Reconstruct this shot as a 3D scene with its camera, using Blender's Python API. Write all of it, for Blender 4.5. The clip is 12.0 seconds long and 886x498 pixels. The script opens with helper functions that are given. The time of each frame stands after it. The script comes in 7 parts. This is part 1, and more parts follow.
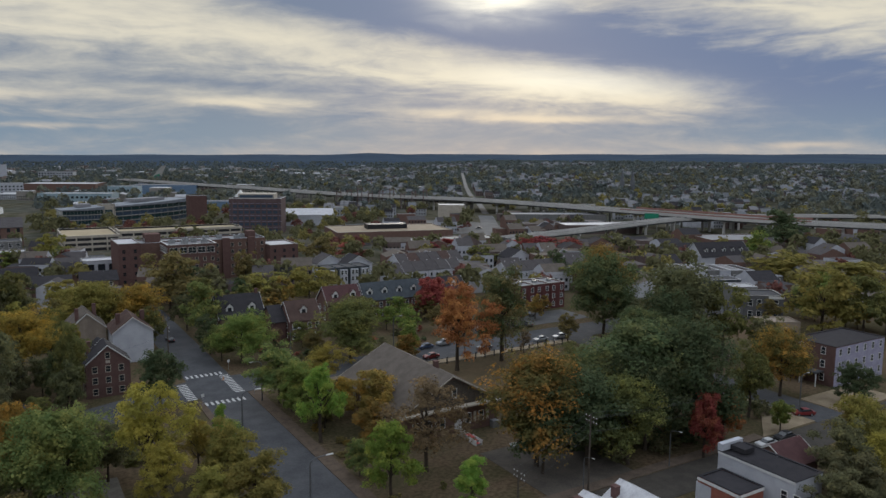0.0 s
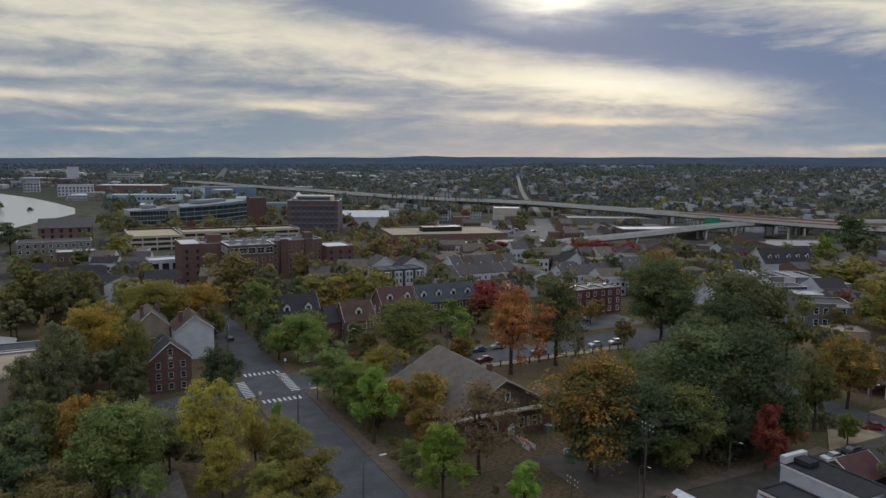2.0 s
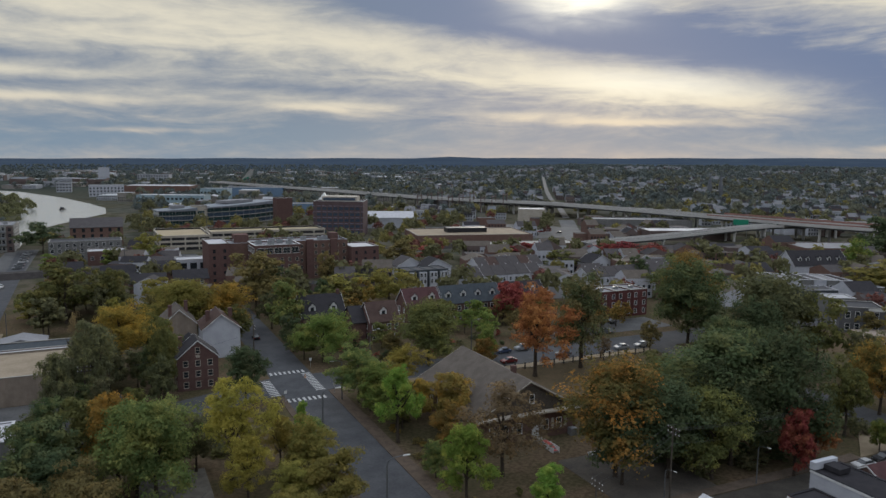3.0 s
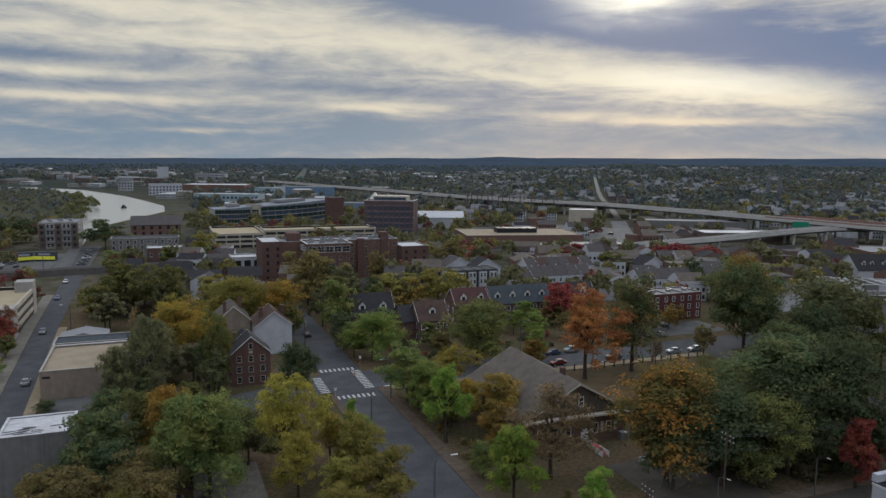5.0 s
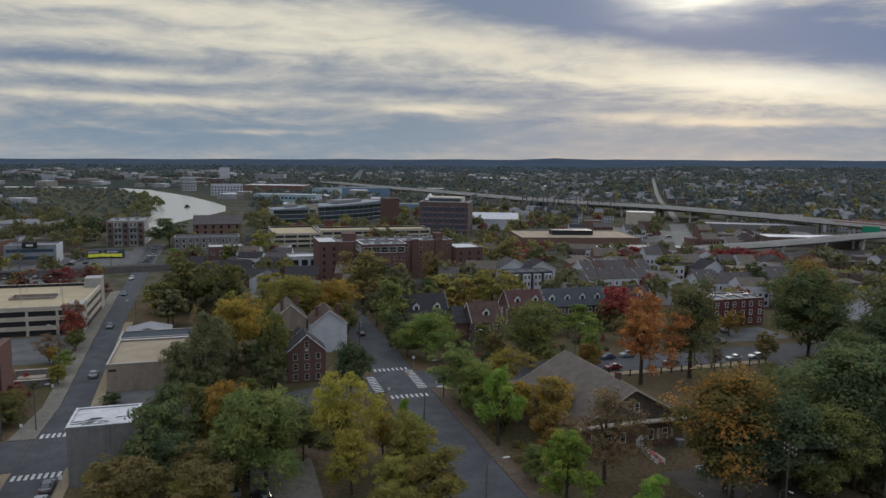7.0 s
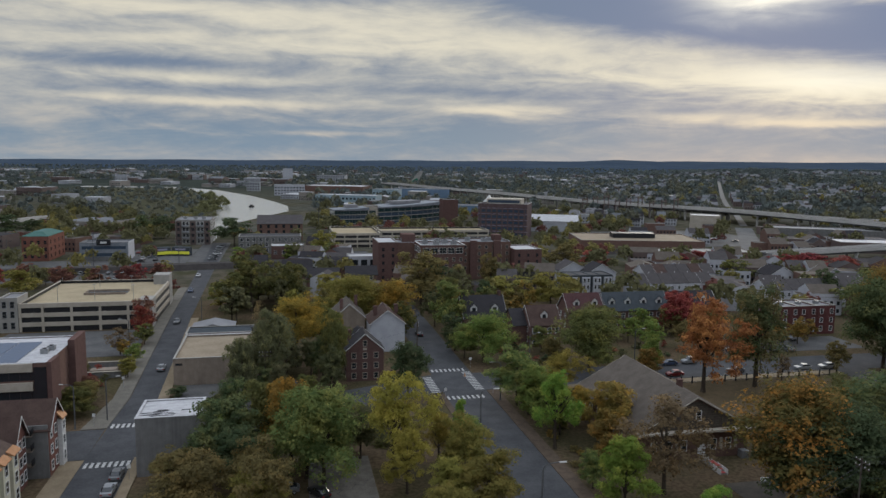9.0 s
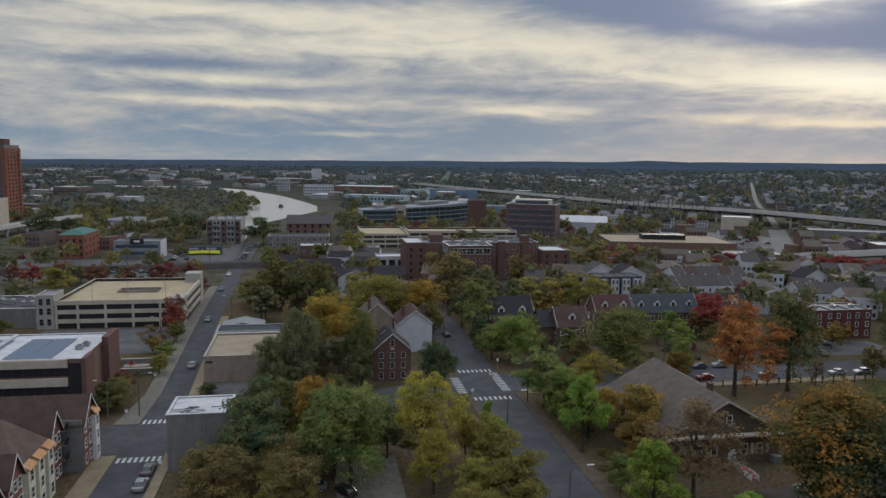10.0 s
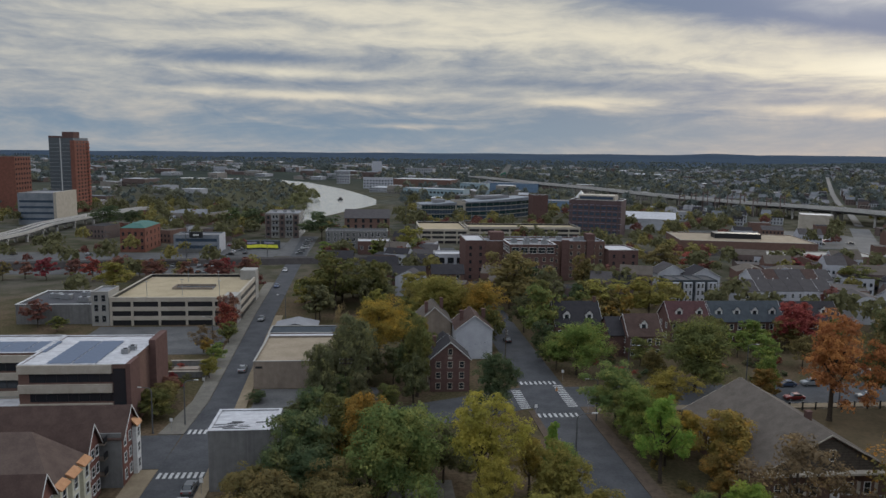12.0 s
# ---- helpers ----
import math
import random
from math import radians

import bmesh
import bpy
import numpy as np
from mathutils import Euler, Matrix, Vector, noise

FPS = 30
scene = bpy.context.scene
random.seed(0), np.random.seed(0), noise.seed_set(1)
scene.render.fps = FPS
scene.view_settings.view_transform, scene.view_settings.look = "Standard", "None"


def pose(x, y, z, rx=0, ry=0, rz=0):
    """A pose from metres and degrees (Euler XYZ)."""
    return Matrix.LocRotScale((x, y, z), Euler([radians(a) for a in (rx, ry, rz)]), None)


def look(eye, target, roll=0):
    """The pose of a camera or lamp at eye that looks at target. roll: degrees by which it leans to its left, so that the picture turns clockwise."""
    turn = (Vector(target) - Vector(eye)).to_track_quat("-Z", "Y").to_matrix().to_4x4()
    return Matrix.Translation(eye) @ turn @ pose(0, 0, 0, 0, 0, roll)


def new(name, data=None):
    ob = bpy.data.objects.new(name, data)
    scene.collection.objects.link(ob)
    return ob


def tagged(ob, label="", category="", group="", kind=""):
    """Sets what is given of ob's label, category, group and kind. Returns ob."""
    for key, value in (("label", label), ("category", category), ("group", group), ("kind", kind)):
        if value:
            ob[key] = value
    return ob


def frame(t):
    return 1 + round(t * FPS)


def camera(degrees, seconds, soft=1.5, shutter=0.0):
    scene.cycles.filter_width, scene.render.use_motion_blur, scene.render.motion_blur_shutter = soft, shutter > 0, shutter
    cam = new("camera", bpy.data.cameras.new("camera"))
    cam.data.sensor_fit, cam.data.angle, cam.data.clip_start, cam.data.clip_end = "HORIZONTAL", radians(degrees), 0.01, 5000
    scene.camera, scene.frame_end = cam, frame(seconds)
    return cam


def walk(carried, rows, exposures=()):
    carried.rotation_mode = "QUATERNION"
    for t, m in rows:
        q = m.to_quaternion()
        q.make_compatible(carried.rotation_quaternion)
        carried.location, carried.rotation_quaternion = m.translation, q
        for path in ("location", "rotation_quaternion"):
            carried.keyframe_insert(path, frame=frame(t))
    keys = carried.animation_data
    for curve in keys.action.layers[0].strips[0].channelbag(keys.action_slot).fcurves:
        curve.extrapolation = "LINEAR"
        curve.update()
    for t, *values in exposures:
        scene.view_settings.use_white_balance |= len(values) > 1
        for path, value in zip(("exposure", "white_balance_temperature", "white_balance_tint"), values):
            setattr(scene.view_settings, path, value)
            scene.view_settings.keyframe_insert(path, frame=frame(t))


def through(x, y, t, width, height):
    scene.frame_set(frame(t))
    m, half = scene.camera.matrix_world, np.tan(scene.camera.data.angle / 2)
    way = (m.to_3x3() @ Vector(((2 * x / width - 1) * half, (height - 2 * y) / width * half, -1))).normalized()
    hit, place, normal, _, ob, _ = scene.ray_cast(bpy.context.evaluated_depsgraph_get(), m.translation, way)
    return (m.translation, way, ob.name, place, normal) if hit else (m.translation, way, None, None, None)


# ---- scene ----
cam = camera(62.735, 12.0, soft=1.5)


def look_along(yaw, pitch, roll, ahead=0.0, rise=0.0):
    """The camera at its window, turned by yaw (to the left of +y), pitch and roll."""
    a, b = radians(yaw), radians(pitch)
    level = Vector((-math.sin(a), math.cos(a), 0.0))
    eye = Vector((0, 0, 54 + rise)) + ahead * level
    return look(eye, eye + 10 * (level * math.cos(b) + Vector((0, 0, math.sin(b)))), roll)


walk(cam, [
    (0, look_along(-31.399, -7.378, 0.478)),
    (0.5, look_along(-30.404, -7.346, 0.472)),
    (1, look_along(-29.329, -7.308, 0.487)),
    (1.5, look_along(-28.238, -7.258, 0.499)),
    (2, look_along(-27.066, -7.192, 0.498)),
    (2.5, look_along(-26.037, -7.151, 0.502)),
    (4.5, look_along(-22.271, -7.176, 0.593)),
    (5, look_along(-21.170, -7.179, 0.585)),
    (5.5, look_along(-20.090, -7.180, 0.586)),
    (6, look_along(-19.046, -7.162, 0.596)),
    (6.5, look_along(-17.986, -7.134, 0.653)),
    (7, look_along(-16.854, -7.118, 0.665)),
    (9, look_along(-12.225, -7.066, 0.777)),
    (9.5, look_along(-11.114, -7.067, 0.789)),
    (10, look_along(-10.021, -7.056, 0.835)),
    (10.5, look_along(-8.932, -7.038, 0.837)),
    (11, look_along(-7.752, -7.035, 0.869)),
    (11.3, look_along(-7.10, -7.04, 0.87)),
    (11.5, look_along(-6.65, -7.05, 0.87, 0.2)),
    (11.6, look_along(-6.42, -7.06, 0.87, 0.7, 0.05)),
    (11.7, look_along(-6.19, -7.09, 0.88, 1.9, 0.12)),
    (11.8, look_along(-5.95, -7.18, 0.89, 4.5, 0.3)),
    (11.9, look_along(-5.67, -7.42, 0.91, 8.2, 0.55)),
    (12.0, look_along(-5.378, -7.719, 0.938, 12.0, 0.84)),
])

# ---- sky and sun ----
SUN_AZ, SUN_EL = -35.2, 12.0   # degrees left of +y, degrees up
world = bpy.data.worlds.new("sky")
scene.world = world
world.use_nodes = True
wt = world.node_tree
wt.nodes.clear()


class Graph:
    """Small helper to write node arithmetic."""

    def __init__(self, tree):
        self.t = tree

    def node(self, kind, **props):
        n = self.t.nodes.new(kind)
        for k, v in props.items():
            if k == "operation":
                n.operation = v
            elif k == "blend_type":
                n.blend_type = v
            elif k == "data_type":
                n.data_type = v
        return n

    def put(self, socket, value):
        if isinstance(value, bpy.types.NodeSocket):
            self.t.links.new(value, socket)
        else:
            socket.default_value = value

    def m(self, op, a, b=0.0, c=0.0):
        n = self.node("ShaderNodeMath", operation=op)
        for s, v in zip(n.inputs, (a, b, c)):
            self.put(s, v)
        return n.outputs[0]

    def mix(self, f, a, b):
        n = self.node("ShaderNodeMix", data_type="RGBA")
        self.put(n.inputs[0], f)
        self.put(n.inputs[6], a if isinstance(a, bpy.types.NodeSocket) else (*a, 1))
        self.put(n.inputs[7], b if isinstance(b, bpy.types.NodeSocket) else (*b, 1))
        return n.outputs[2]

    def noise(self, vec, scale, detail=3.0, rough=0.55, distortion=0.0):
        n = self.node("ShaderNodeTexNoise")
        if vec is not None:
            self.put(n.inputs["Vector"], vec)
        self.put(n.inputs["Scale"], scale)
        self.put(n.inputs["Detail"], detail)
        self.put(n.inputs["Roughness"], rough)
        self.put(n.inputs["Distortion"], distortion)
        return n.outputs["Fac"]

    def ramp(self, v, lo, hi):
        n = self.node("ShaderNodeMapRange")
        n.interpolation_type = "SMOOTHSTEP"
        for s, x in zip(n.inputs, (v, lo, hi, 0.0, 1.0)):
            self.put(s, x)
        return n.outputs[0]

    def vec(self, x, y, z=0.0):
        n = self.node("ShaderNodeCombineXYZ")
        for s, v in zip(n.inputs, (x, y, z)):
            self.put(s, v)
        return n.outputs[0]


G = Graph(wt)
tc = G.node("ShaderNodeTexCoord")
sp = G.node("ShaderNodeSeparateXYZ")
wt.links.new(tc.outputs["Generated"], sp.inputs[0])
X, Y, Z = sp.outputs
AZ = G.m("MULTIPLY", G.m("ARCTAN2", X, Y), 57.2958)      # degrees to the right of +y
EL = G.m("MULTIPLY", G.m("ARCSINE", Z), 57.2958)
# long drawn-out stratus: coordinates stretched along the horizon, finer towards it
STRETCH = G.vec(G.m("MULTIPLY", AZ, 0.040), G.m("MULTIPLY", G.m("POWER", G.m("MAXIMUM", G.m("ADD", EL, 3.0), 0.5), 0.8), 0.42))
warp = G.noise(STRETCH, 0.8, 2.0)
SHIFT = G.vec(G.m("ADD", G.m("MULTIPLY", AZ, 0.055), G.m("MULTIPLY", warp, 1.0)),
              G.m("ADD", G.m("MULTIPLY", EL, 0.27), G.m("MULTIPLY", warp, 1.2)), 2.3)
n1 = G.noise(SHIFT, 1.1, 4.0, 0.50, 0.3)
n2 = G.noise(SHIFT, 3.0, 5.0, 0.55, 0.5)


def bank(az, el, wide, high, slope, power):
    """A drawn-out bank of thinner (power > 0) or thicker (power < 0) cloud."""
    da = G.m("SUBTRACT", AZ, az)
    de = G.m("SUBTRACT", G.m("SUBTRACT", EL, el), G.m("MULTIPLY", da, slope))
    de = G.m("ADD", de, G.m("MULTIPLY", G.m("SUBTRACT", n2, 0.5), high * 1.6))
    q = G.m("ADD", G.m("POWER", G.m("ABSOLUTE", G.m("DIVIDE", da, wide)), 2.0), G.m("POWER", G.m("ABSOLUTE", G.m("DIVIDE", de, high)), 2.0))
    return G.m("MULTIPLY", G.m("EXPONENT", G.m("MULTIPLY", q, -1.0)), power)


density = G.m("ADD", G.m("MULTIPLY", G.m("SUBTRACT", n1, 0.5), 0.70), G.m("MULTIPLY", G.m("SUBTRACT", n2, 0.5), 0.75))
n3 = G.noise(G.vec(G.m("ADD", G.m("MULTIPLY", AZ, 0.16), warp), G.m("ADD", G.m("MULTIPLY", EL, 0.62), G.m("MULTIPLY", n1, 2.0)), 5.1), 2.2, 6.0, 0.62)
density = G.m("ADD", density, G.m("MULTIPLY", G.m("SUBTRACT", n3, 0.5), 0.62))
density = G.m("ADD", density, 0.34)
# the long bright band and the darker wedge above it
for b in (bank(9, 9.3, 19, 1.5, -0.055, 0.50), bank(33, 6.1, 13, 1.5, -0.11, 0.50), bank(44, 4.5, 9, 0.8, -0.07, 0.45),
          bank(40, 9.0, 17, 1.5, -0.15, -0.85), bank(24, 11.3, 9, 0.9, -0.10, -0.55), bank(60, 4.2, 12, 2.2, -0.05, -0.42),
          bank(62, 10.4, 13, 2.6, -0.16, 0.62)):
    density = G.m("ADD", density, b)
# thin streaks low down, and the ribbed cloud further round
for b in (bank(16, 3.8, 5, 0.35, -0.01, 0.62), bank(40, 2.8, 8, 0.30, -0.02, 0.55), bank(30, 3.3, 6, 0.30, 0.0, 0.45), bank(57.5, 0.9, 2.5, 0.22, 0.0, 0.5),
          bank(2, 1.8, 5, 0.22, 0.0, 0.38), bank(10, 5.3, 10, 0.45, -0.03, -0.30), bank(-8, 10.4, 14, 0.55, 0.0, 0.30), bank(-4, 7.9, 16, 0.85, -0.01, 0.34),
          bank(-10, 6.6, 12, 0.30, 0.01, -0.16), bank(-6, 5.7, 12, 0.35, -0.01, 0.34), bank(-8, 4.9, 10, 0.28, 0.0, -0.15), bank(-6, 4.0, 9, 0.30, -0.01, 0.48),
          bank(-6, 12.0, 18, 0.7, 0.0, -0.32), bank(20, 1.6, 60, 1.3, 0.0, -0.28)):
    density = G.m("ADD", density, b)

light = G.ramp(density, -0.08, 1.08)
shade = G.mix(G.ramp(AZ, 12.0, 34.0), (0.178, 0.232, 0.328), (0.146, 0.204, 0.345))
cloud = G.mix(light, shade, (0.765, 0.715, 0.585))
low = G.ramp(EL, 5.5, 0.5)
warm = G.mix(light, (0.205, 0.300, 0.395), (0.74, 0.60, 0.47))
cloud = G.mix(G.m("MULTIPLY", low, 0.75), cloud, warm)
glow = G.m("MAXIMUM", bank(-SUN_AZ + 0.2, SUN_EL, 4.2, 1.5, 0.0, 1.0), bank(-SUN_AZ + 5.5, 5.6, 7.5, 1.0, -0.07, 0.45))
cloud = G.mix(glow, cloud, (1.25, 1.20, 1.02))
high_up = G.ramp(EL, 12.0, 40.0)
cloud = G.mix(G.m("MULTIPLY", high_up, 0.85), cloud, (1.36, 1.48, 1.68))
sky = G.node("ShaderNodeTexSky")
sky.sky_type, sky.sun_disc = "NISHITA", False
sky.sun_elevation, sky.sun_rotation = radians(SUN_EL), radians(-SUN_AZ)
clear, veil, both = G.node("ShaderNodeBackground"), G.node("ShaderNodeBackground"), G.node("ShaderNodeMixShader")
G.put(clear.inputs[0], sky.outputs[0])
clear.inputs[1].default_value = 0.05
G.put(veil.inputs[0], cloud)
veil.inputs[1].default_value = 1.0
both.inputs[0].default_value = 0.95
wt.links.new(clear.outputs[0], both.inputs[1])
wt.links.new(veil.outputs[0], both.inputs[2])
out = G.node("ShaderNodeOutputWorld")
wt.links.new(both.outputs[0], out.inputs[0])

sun = new("sun", bpy.data.lights.new("sun", "SUN"))
sun.data.energy, sun.data.angle, sun.data.color = 1.1, radians(14), (1.0, 0.92, 0.8)
sa, se = radians(SUN_AZ), radians(SUN_EL)
sun.matrix_world = look((0, 0, 300), (300 * math.sin(sa) * math.cos(se), -300 * math.cos(sa) * math.cos(se), 300 - 300 * math.sin(se)))

# ---- materials ----


def material(name, dark, pale, scale=1.5, rough=0.8, metal=0.0, bump=0.15, tint=0.0, fine=9.0, spec=0.15):
    """Two colours mixed by a broad and a fine noise at real size, with a little relief; tint varies it from object to object."""
    m = bpy.data.materials.new(name)
    m.use_nodes = True
    t = m.node_tree
    b = t.nodes["Principled BSDF"]
    g = Graph(t)
    v = g.node("ShaderNodeTexCoord").outputs["Object"]
    a, c = g.noise(v, scale, 4.0, 0.6), g.noise(v, scale * fine, 3.0, 0.6)
    f = g.m("ADD", g.m("MULTIPLY", g.ramp(a, 0.3, 0.7), 0.6), g.m("MULTIPLY", g.ramp(c, 0.3, 0.7), 0.4))
    if tint:
        r = g.node("ShaderNodeObjectInfo").outputs["Random"]
        f = g.m("ADD", g.m("MULTIPLY", f, 1.0 - tint), g.m("MULTIPLY", r, tint))
    g.put(b.inputs["Base Color"], g.mix(f, dark, pale))
    b.inputs["Roughness"].default_value, b.inputs["Metallic"].default_value = rough, metal
    b.inputs["Specular IOR Level"].default_value = spec if rough < 0.84 else min(spec, 0.04)
    if bump:
        n = g.node("ShaderNodeBump")
        n.inputs["Strength"].default_value, n.inputs["Distance"].default_value = bump, 0.05
        g.put(n.inputs["Height"], c)
        t.links.new(n.outputs[0], b.inputs["Normal"])
    return m


def streaked(name, dark, pale, run, rough=0.8, metal=0.0):
    """A surface with stains that run along one axis: run = stretch of the noise in x, y, z."""
    m = material(name, dark, pale, 0.8, rough, metal)
    t = m.node_tree
    g = Graph(t)
    mp = g.node("ShaderNodeMapping")
    g.put(mp.inputs[0], g.node("ShaderNodeTexCoord").outputs["Object"])
    mp.inputs["Scale"].default_value = run
    s = g.ramp(g.noise(mp.outputs[0], 1.0, 4.0, 0.6), 0.35, 0.75)
    b = t.nodes["Principled BSDF"]
    was = b.inputs["Base Color"].links[0].from_socket
    g.put(b.inputs["Base Color"], g.mix(g.m("MULTIPLY", s, 0.5), was, tuple(0.6 * c for c in dark)))
    return m


def leaves(name, dark, mid, pale, through=0.38, patch=0.35, bright=1.22):
    """Foliage: colour changes from leaf to leaf and from bough to bough; light comes through it."""
    # blue raised in every leaf colour, a slight veil of haze put in
    dark, mid, pale = ((r, g, 0.003 + 1.12 * b) for r, g, b in (dark, mid, pale))
    m = bpy.data.materials.new(name)
    m.use_nodes = True
    t = m.node_tree
    g = Graph(t)
    b = t.nodes["Principled BSDF"]
    isl = g.node("ShaderNodeNewGeometry").outputs["Random Per Island"]
    inf = g.node("ShaderNodeObjectInfo").outputs["Random"]
    v = g.node("ShaderNodeTexCoord").outputs["Object"]
    a = g.ramp(g.noise(v, 3.0, 3.0), 0.62 - patch * 0.6, 0.75)
    c = g.mix(g.m("ADD", 0.2, g.m("MULTIPLY", isl, 0.6)), dark, mid)
    f = g.m("MULTIPLY", a, g.m("ADD", 0.65, g.m("MULTIPLY", isl, 0.35)))
    c = g.mix(f, c, pale)
    grey = g.node("ShaderNodeRGBToBW")
    g.put(grey.inputs[0], c)
    c = g.mix(0.04, c, grey.outputs[0])
    hsv = g.node("ShaderNodeHueSaturation")
    g.put(hsv.inputs["Hue"], g.m("ADD", 0.488, g.m("MULTIPLY", inf, 0.024)))
    g.put(hsv.inputs["Value"], g.m("ADD", bright - 0.15, g.m("MULTIPLY", inf, 0.35)))
    g.put(hsv.inputs["Color"], c)
    g.put(b.inputs["Base Color"], hsv.outputs[0])
    b.inputs["Roughness"].default_value, b.inputs["Specular IOR Level"].default_value = 0.85, 0.08
    tr, mx = g.node("ShaderNodeBsdfTranslucent"), g.node("ShaderNodeMixShader")
    g.put(tr.inputs[0], hsv.outputs[0])
    mx.inputs[0].default_value = through
    t.links.new(b.outputs[0], mx.inputs[1])
    t.links.new(tr.outputs[0], mx.inputs[2])
    t.links.new(mx.outputs[0], t.nodes["Material Output"].inputs[0])
    return m


def glass(name, colour=(0.02, 0.025, 0.03), rough=0.08):
    return material(name, tuple(0.7 * c for c in colour), colour, 0.5, rough, 0.0, 0.0, 0.5, spec=0.6)


ASPHALT = material("asphalt", (0.046, 0.048, 0.052), (0.078, 0.079, 0.083), 0.25, 0.85, bump=0.1)
DRIVE = material("leaf_strewn_asphalt", (0.056, 0.051, 0.046), (0.098, 0.086, 0.072), 0.3, 0.9)
OLD_ASPHALT = material("worn_asphalt", (0.065, 0.065, 0.067), (0.115, 0.114, 0.112), 0.2, 0.9)
GREY_PAVING = material("grey_pavement", (0.105, 0.098, 0.085), (0.165, 0.152, 0.130), 0.4, 0.9)
PAVING = material("pavement_concrete", (0.150, 0.120, 0.082), (0.236, 0.190, 0.132), 0.4, 0.9)
BRIDGE = material("pale_bridge_concrete", (0.32, 0.31, 0.295), (0.43, 0.42, 0.40), 0.08, 0.85)
CONCRETE = material("concrete", (0.20, 0.195, 0.18), (0.31, 0.30, 0.28), 0.3, 0.85, tint=0.3)
PAINT = material("road_paint", (0.26, 0.26, 0.25), (0.48, 0.48, 0.47), 1.2, 0.7)
TOWER_GLASS = glass("tower_glass", (0.085, 0.098, 0.112), 0.15)
BRICK = material("red_brick", (0.078, 0.047, 0.042), (0.128, 0.078, 0.070), 0.9, 0.9, tint=0.3)
BROWN_BRICK = material("brown_brick", (0.098, 0.061, 0.051), (0.16, 0.101, 0.083), 0.8, 0.9, tint=0.3)
ORANGE_BRICK = material("orange_brick", (0.19, 0.072, 0.054), (0.27, 0.106, 0.078), 0.5, 0.9)
TAN_ROOF = material("tan_flat_roof", (0.185, 0.150, 0.108), (0.265, 0.220, 0.165), 0.2, 0.9)
WHITE_WALL = material("white_siding", (0.29, 0.30, 0.33), (0.41, 0.42, 0.45), 0.5, 0.75, tint=0.3)
GREY_WALL = streaked("grey_stucco", (0.118, 0.117, 0.116), (0.168, 0.166, 0.164), (1.2, 1.2, 0.07))
TAN_WALL = streaked("tan_block", (0.19, 0.155, 0.125), (0.26, 0.215, 0.175), (0.5, 0.5, 0.1))
CREAM = material("cream_panel", (0.28, 0.25, 0.205), (0.38, 0.345, 0.29), 0.4, 0.8)
TAN_DECK = material("tan_parking_deck", (0.25, 0.205, 0.135), (0.335, 0.282, 0.192), 0.15, 0.9)
SLATE = material("dark_shingle", (0.022, 0.021, 0.024), (0.044, 0.042, 0.045), 0.7, 0.85, tint=0.4)
BLUE_SLATE = material("blue_grey_shingle", (0.036, 0.043, 0.050), (0.062, 0.071, 0.079), 0.7, 0.85)
RED_SHINGLE = material("red_shingle", (0.056, 0.030, 0.031), (0.088, 0.048, 0.048), 0.7, 0.85)
BROWN_SHINGLE = material("brown_shingle", (0.074, 0.063, 0.054), (0.116, 0.100, 0.086), 0.5, 0.9)
MAROON_SHINGLE = material("maroon_shingle", (0.050, 0.034, 0.030), (0.082, 0.056, 0.048), 0.5, 0.9)
WHITE_ROOF = streaked("white_membrane", (0.32, 0.32, 0.33), (0.48, 0.48, 0.50), (0.25, 0.9, 1.0), 0.7)
GREY_ROOF = material("grey_membrane", (0.12, 0.12, 0.125), (0.23, 0.23, 0.24), 0.25, 0.85, tint=0.5)
DARK_ROOF = material("tar_roof", (0.045, 0.046, 0.05), (0.08, 0.08, 0.085), 0.4, 0.9, tint=0.4)
TRIM = material("white_trim", (0.42, 0.42, 0.41), (0.58, 0.58, 0.57), 2.0, 0.6)
GLASS = glass("window_glass")
GREEN_GLASS = glass("green_glass", (0.022, 0.046, 0.050), 0.10)
LAVENDER = material("lavender_wall", (0.215, 0.205, 0.275), (0.305, 0.295, 0.375), 0.5, 0.8)
PURPLE_BRICK = material("purple_brick", (0.075, 0.052, 0.054), (0.122, 0.088, 0.090), 0.5, 0.9)
OFFICE_ROOF = material("blue_grey_metal_roof", (0.12, 0.135, 0.155), (0.20, 0.215, 0.235), 0.2, 0.7)
TERRACE_ROOF = material("grey_terrace_shingle", (0.052, 0.047, 0.048), (0.082, 0.076, 0.076), 0.5, 0.9, tint=0.2)
TOWN_BRICK = material("dark_red_town_brick", (0.072, 0.030, 0.029), (0.118, 0.050, 0.048), 0.5, 0.9)
MILL_BRICK = material("mill_brick", (0.125, 0.056, 0.042), (0.20, 0.092, 0.070), 0.5, 0.9)
# dark brown paving with tree shade in its colour
SHADED_PAVING = material("shaded_paving", (0.070, 0.055, 0.044), (0.125, 0.098, 0.078), 0.5, 0.9)
# far walls and roofs: distance haze dulled and cooled into their colours
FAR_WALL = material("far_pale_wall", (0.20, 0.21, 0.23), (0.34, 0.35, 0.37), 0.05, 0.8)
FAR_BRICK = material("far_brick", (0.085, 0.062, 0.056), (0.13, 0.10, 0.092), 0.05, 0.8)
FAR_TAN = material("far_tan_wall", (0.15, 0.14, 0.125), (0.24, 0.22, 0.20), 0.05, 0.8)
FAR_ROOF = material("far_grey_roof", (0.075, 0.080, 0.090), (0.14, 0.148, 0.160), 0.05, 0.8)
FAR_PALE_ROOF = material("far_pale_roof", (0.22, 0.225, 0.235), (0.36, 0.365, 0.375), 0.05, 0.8)
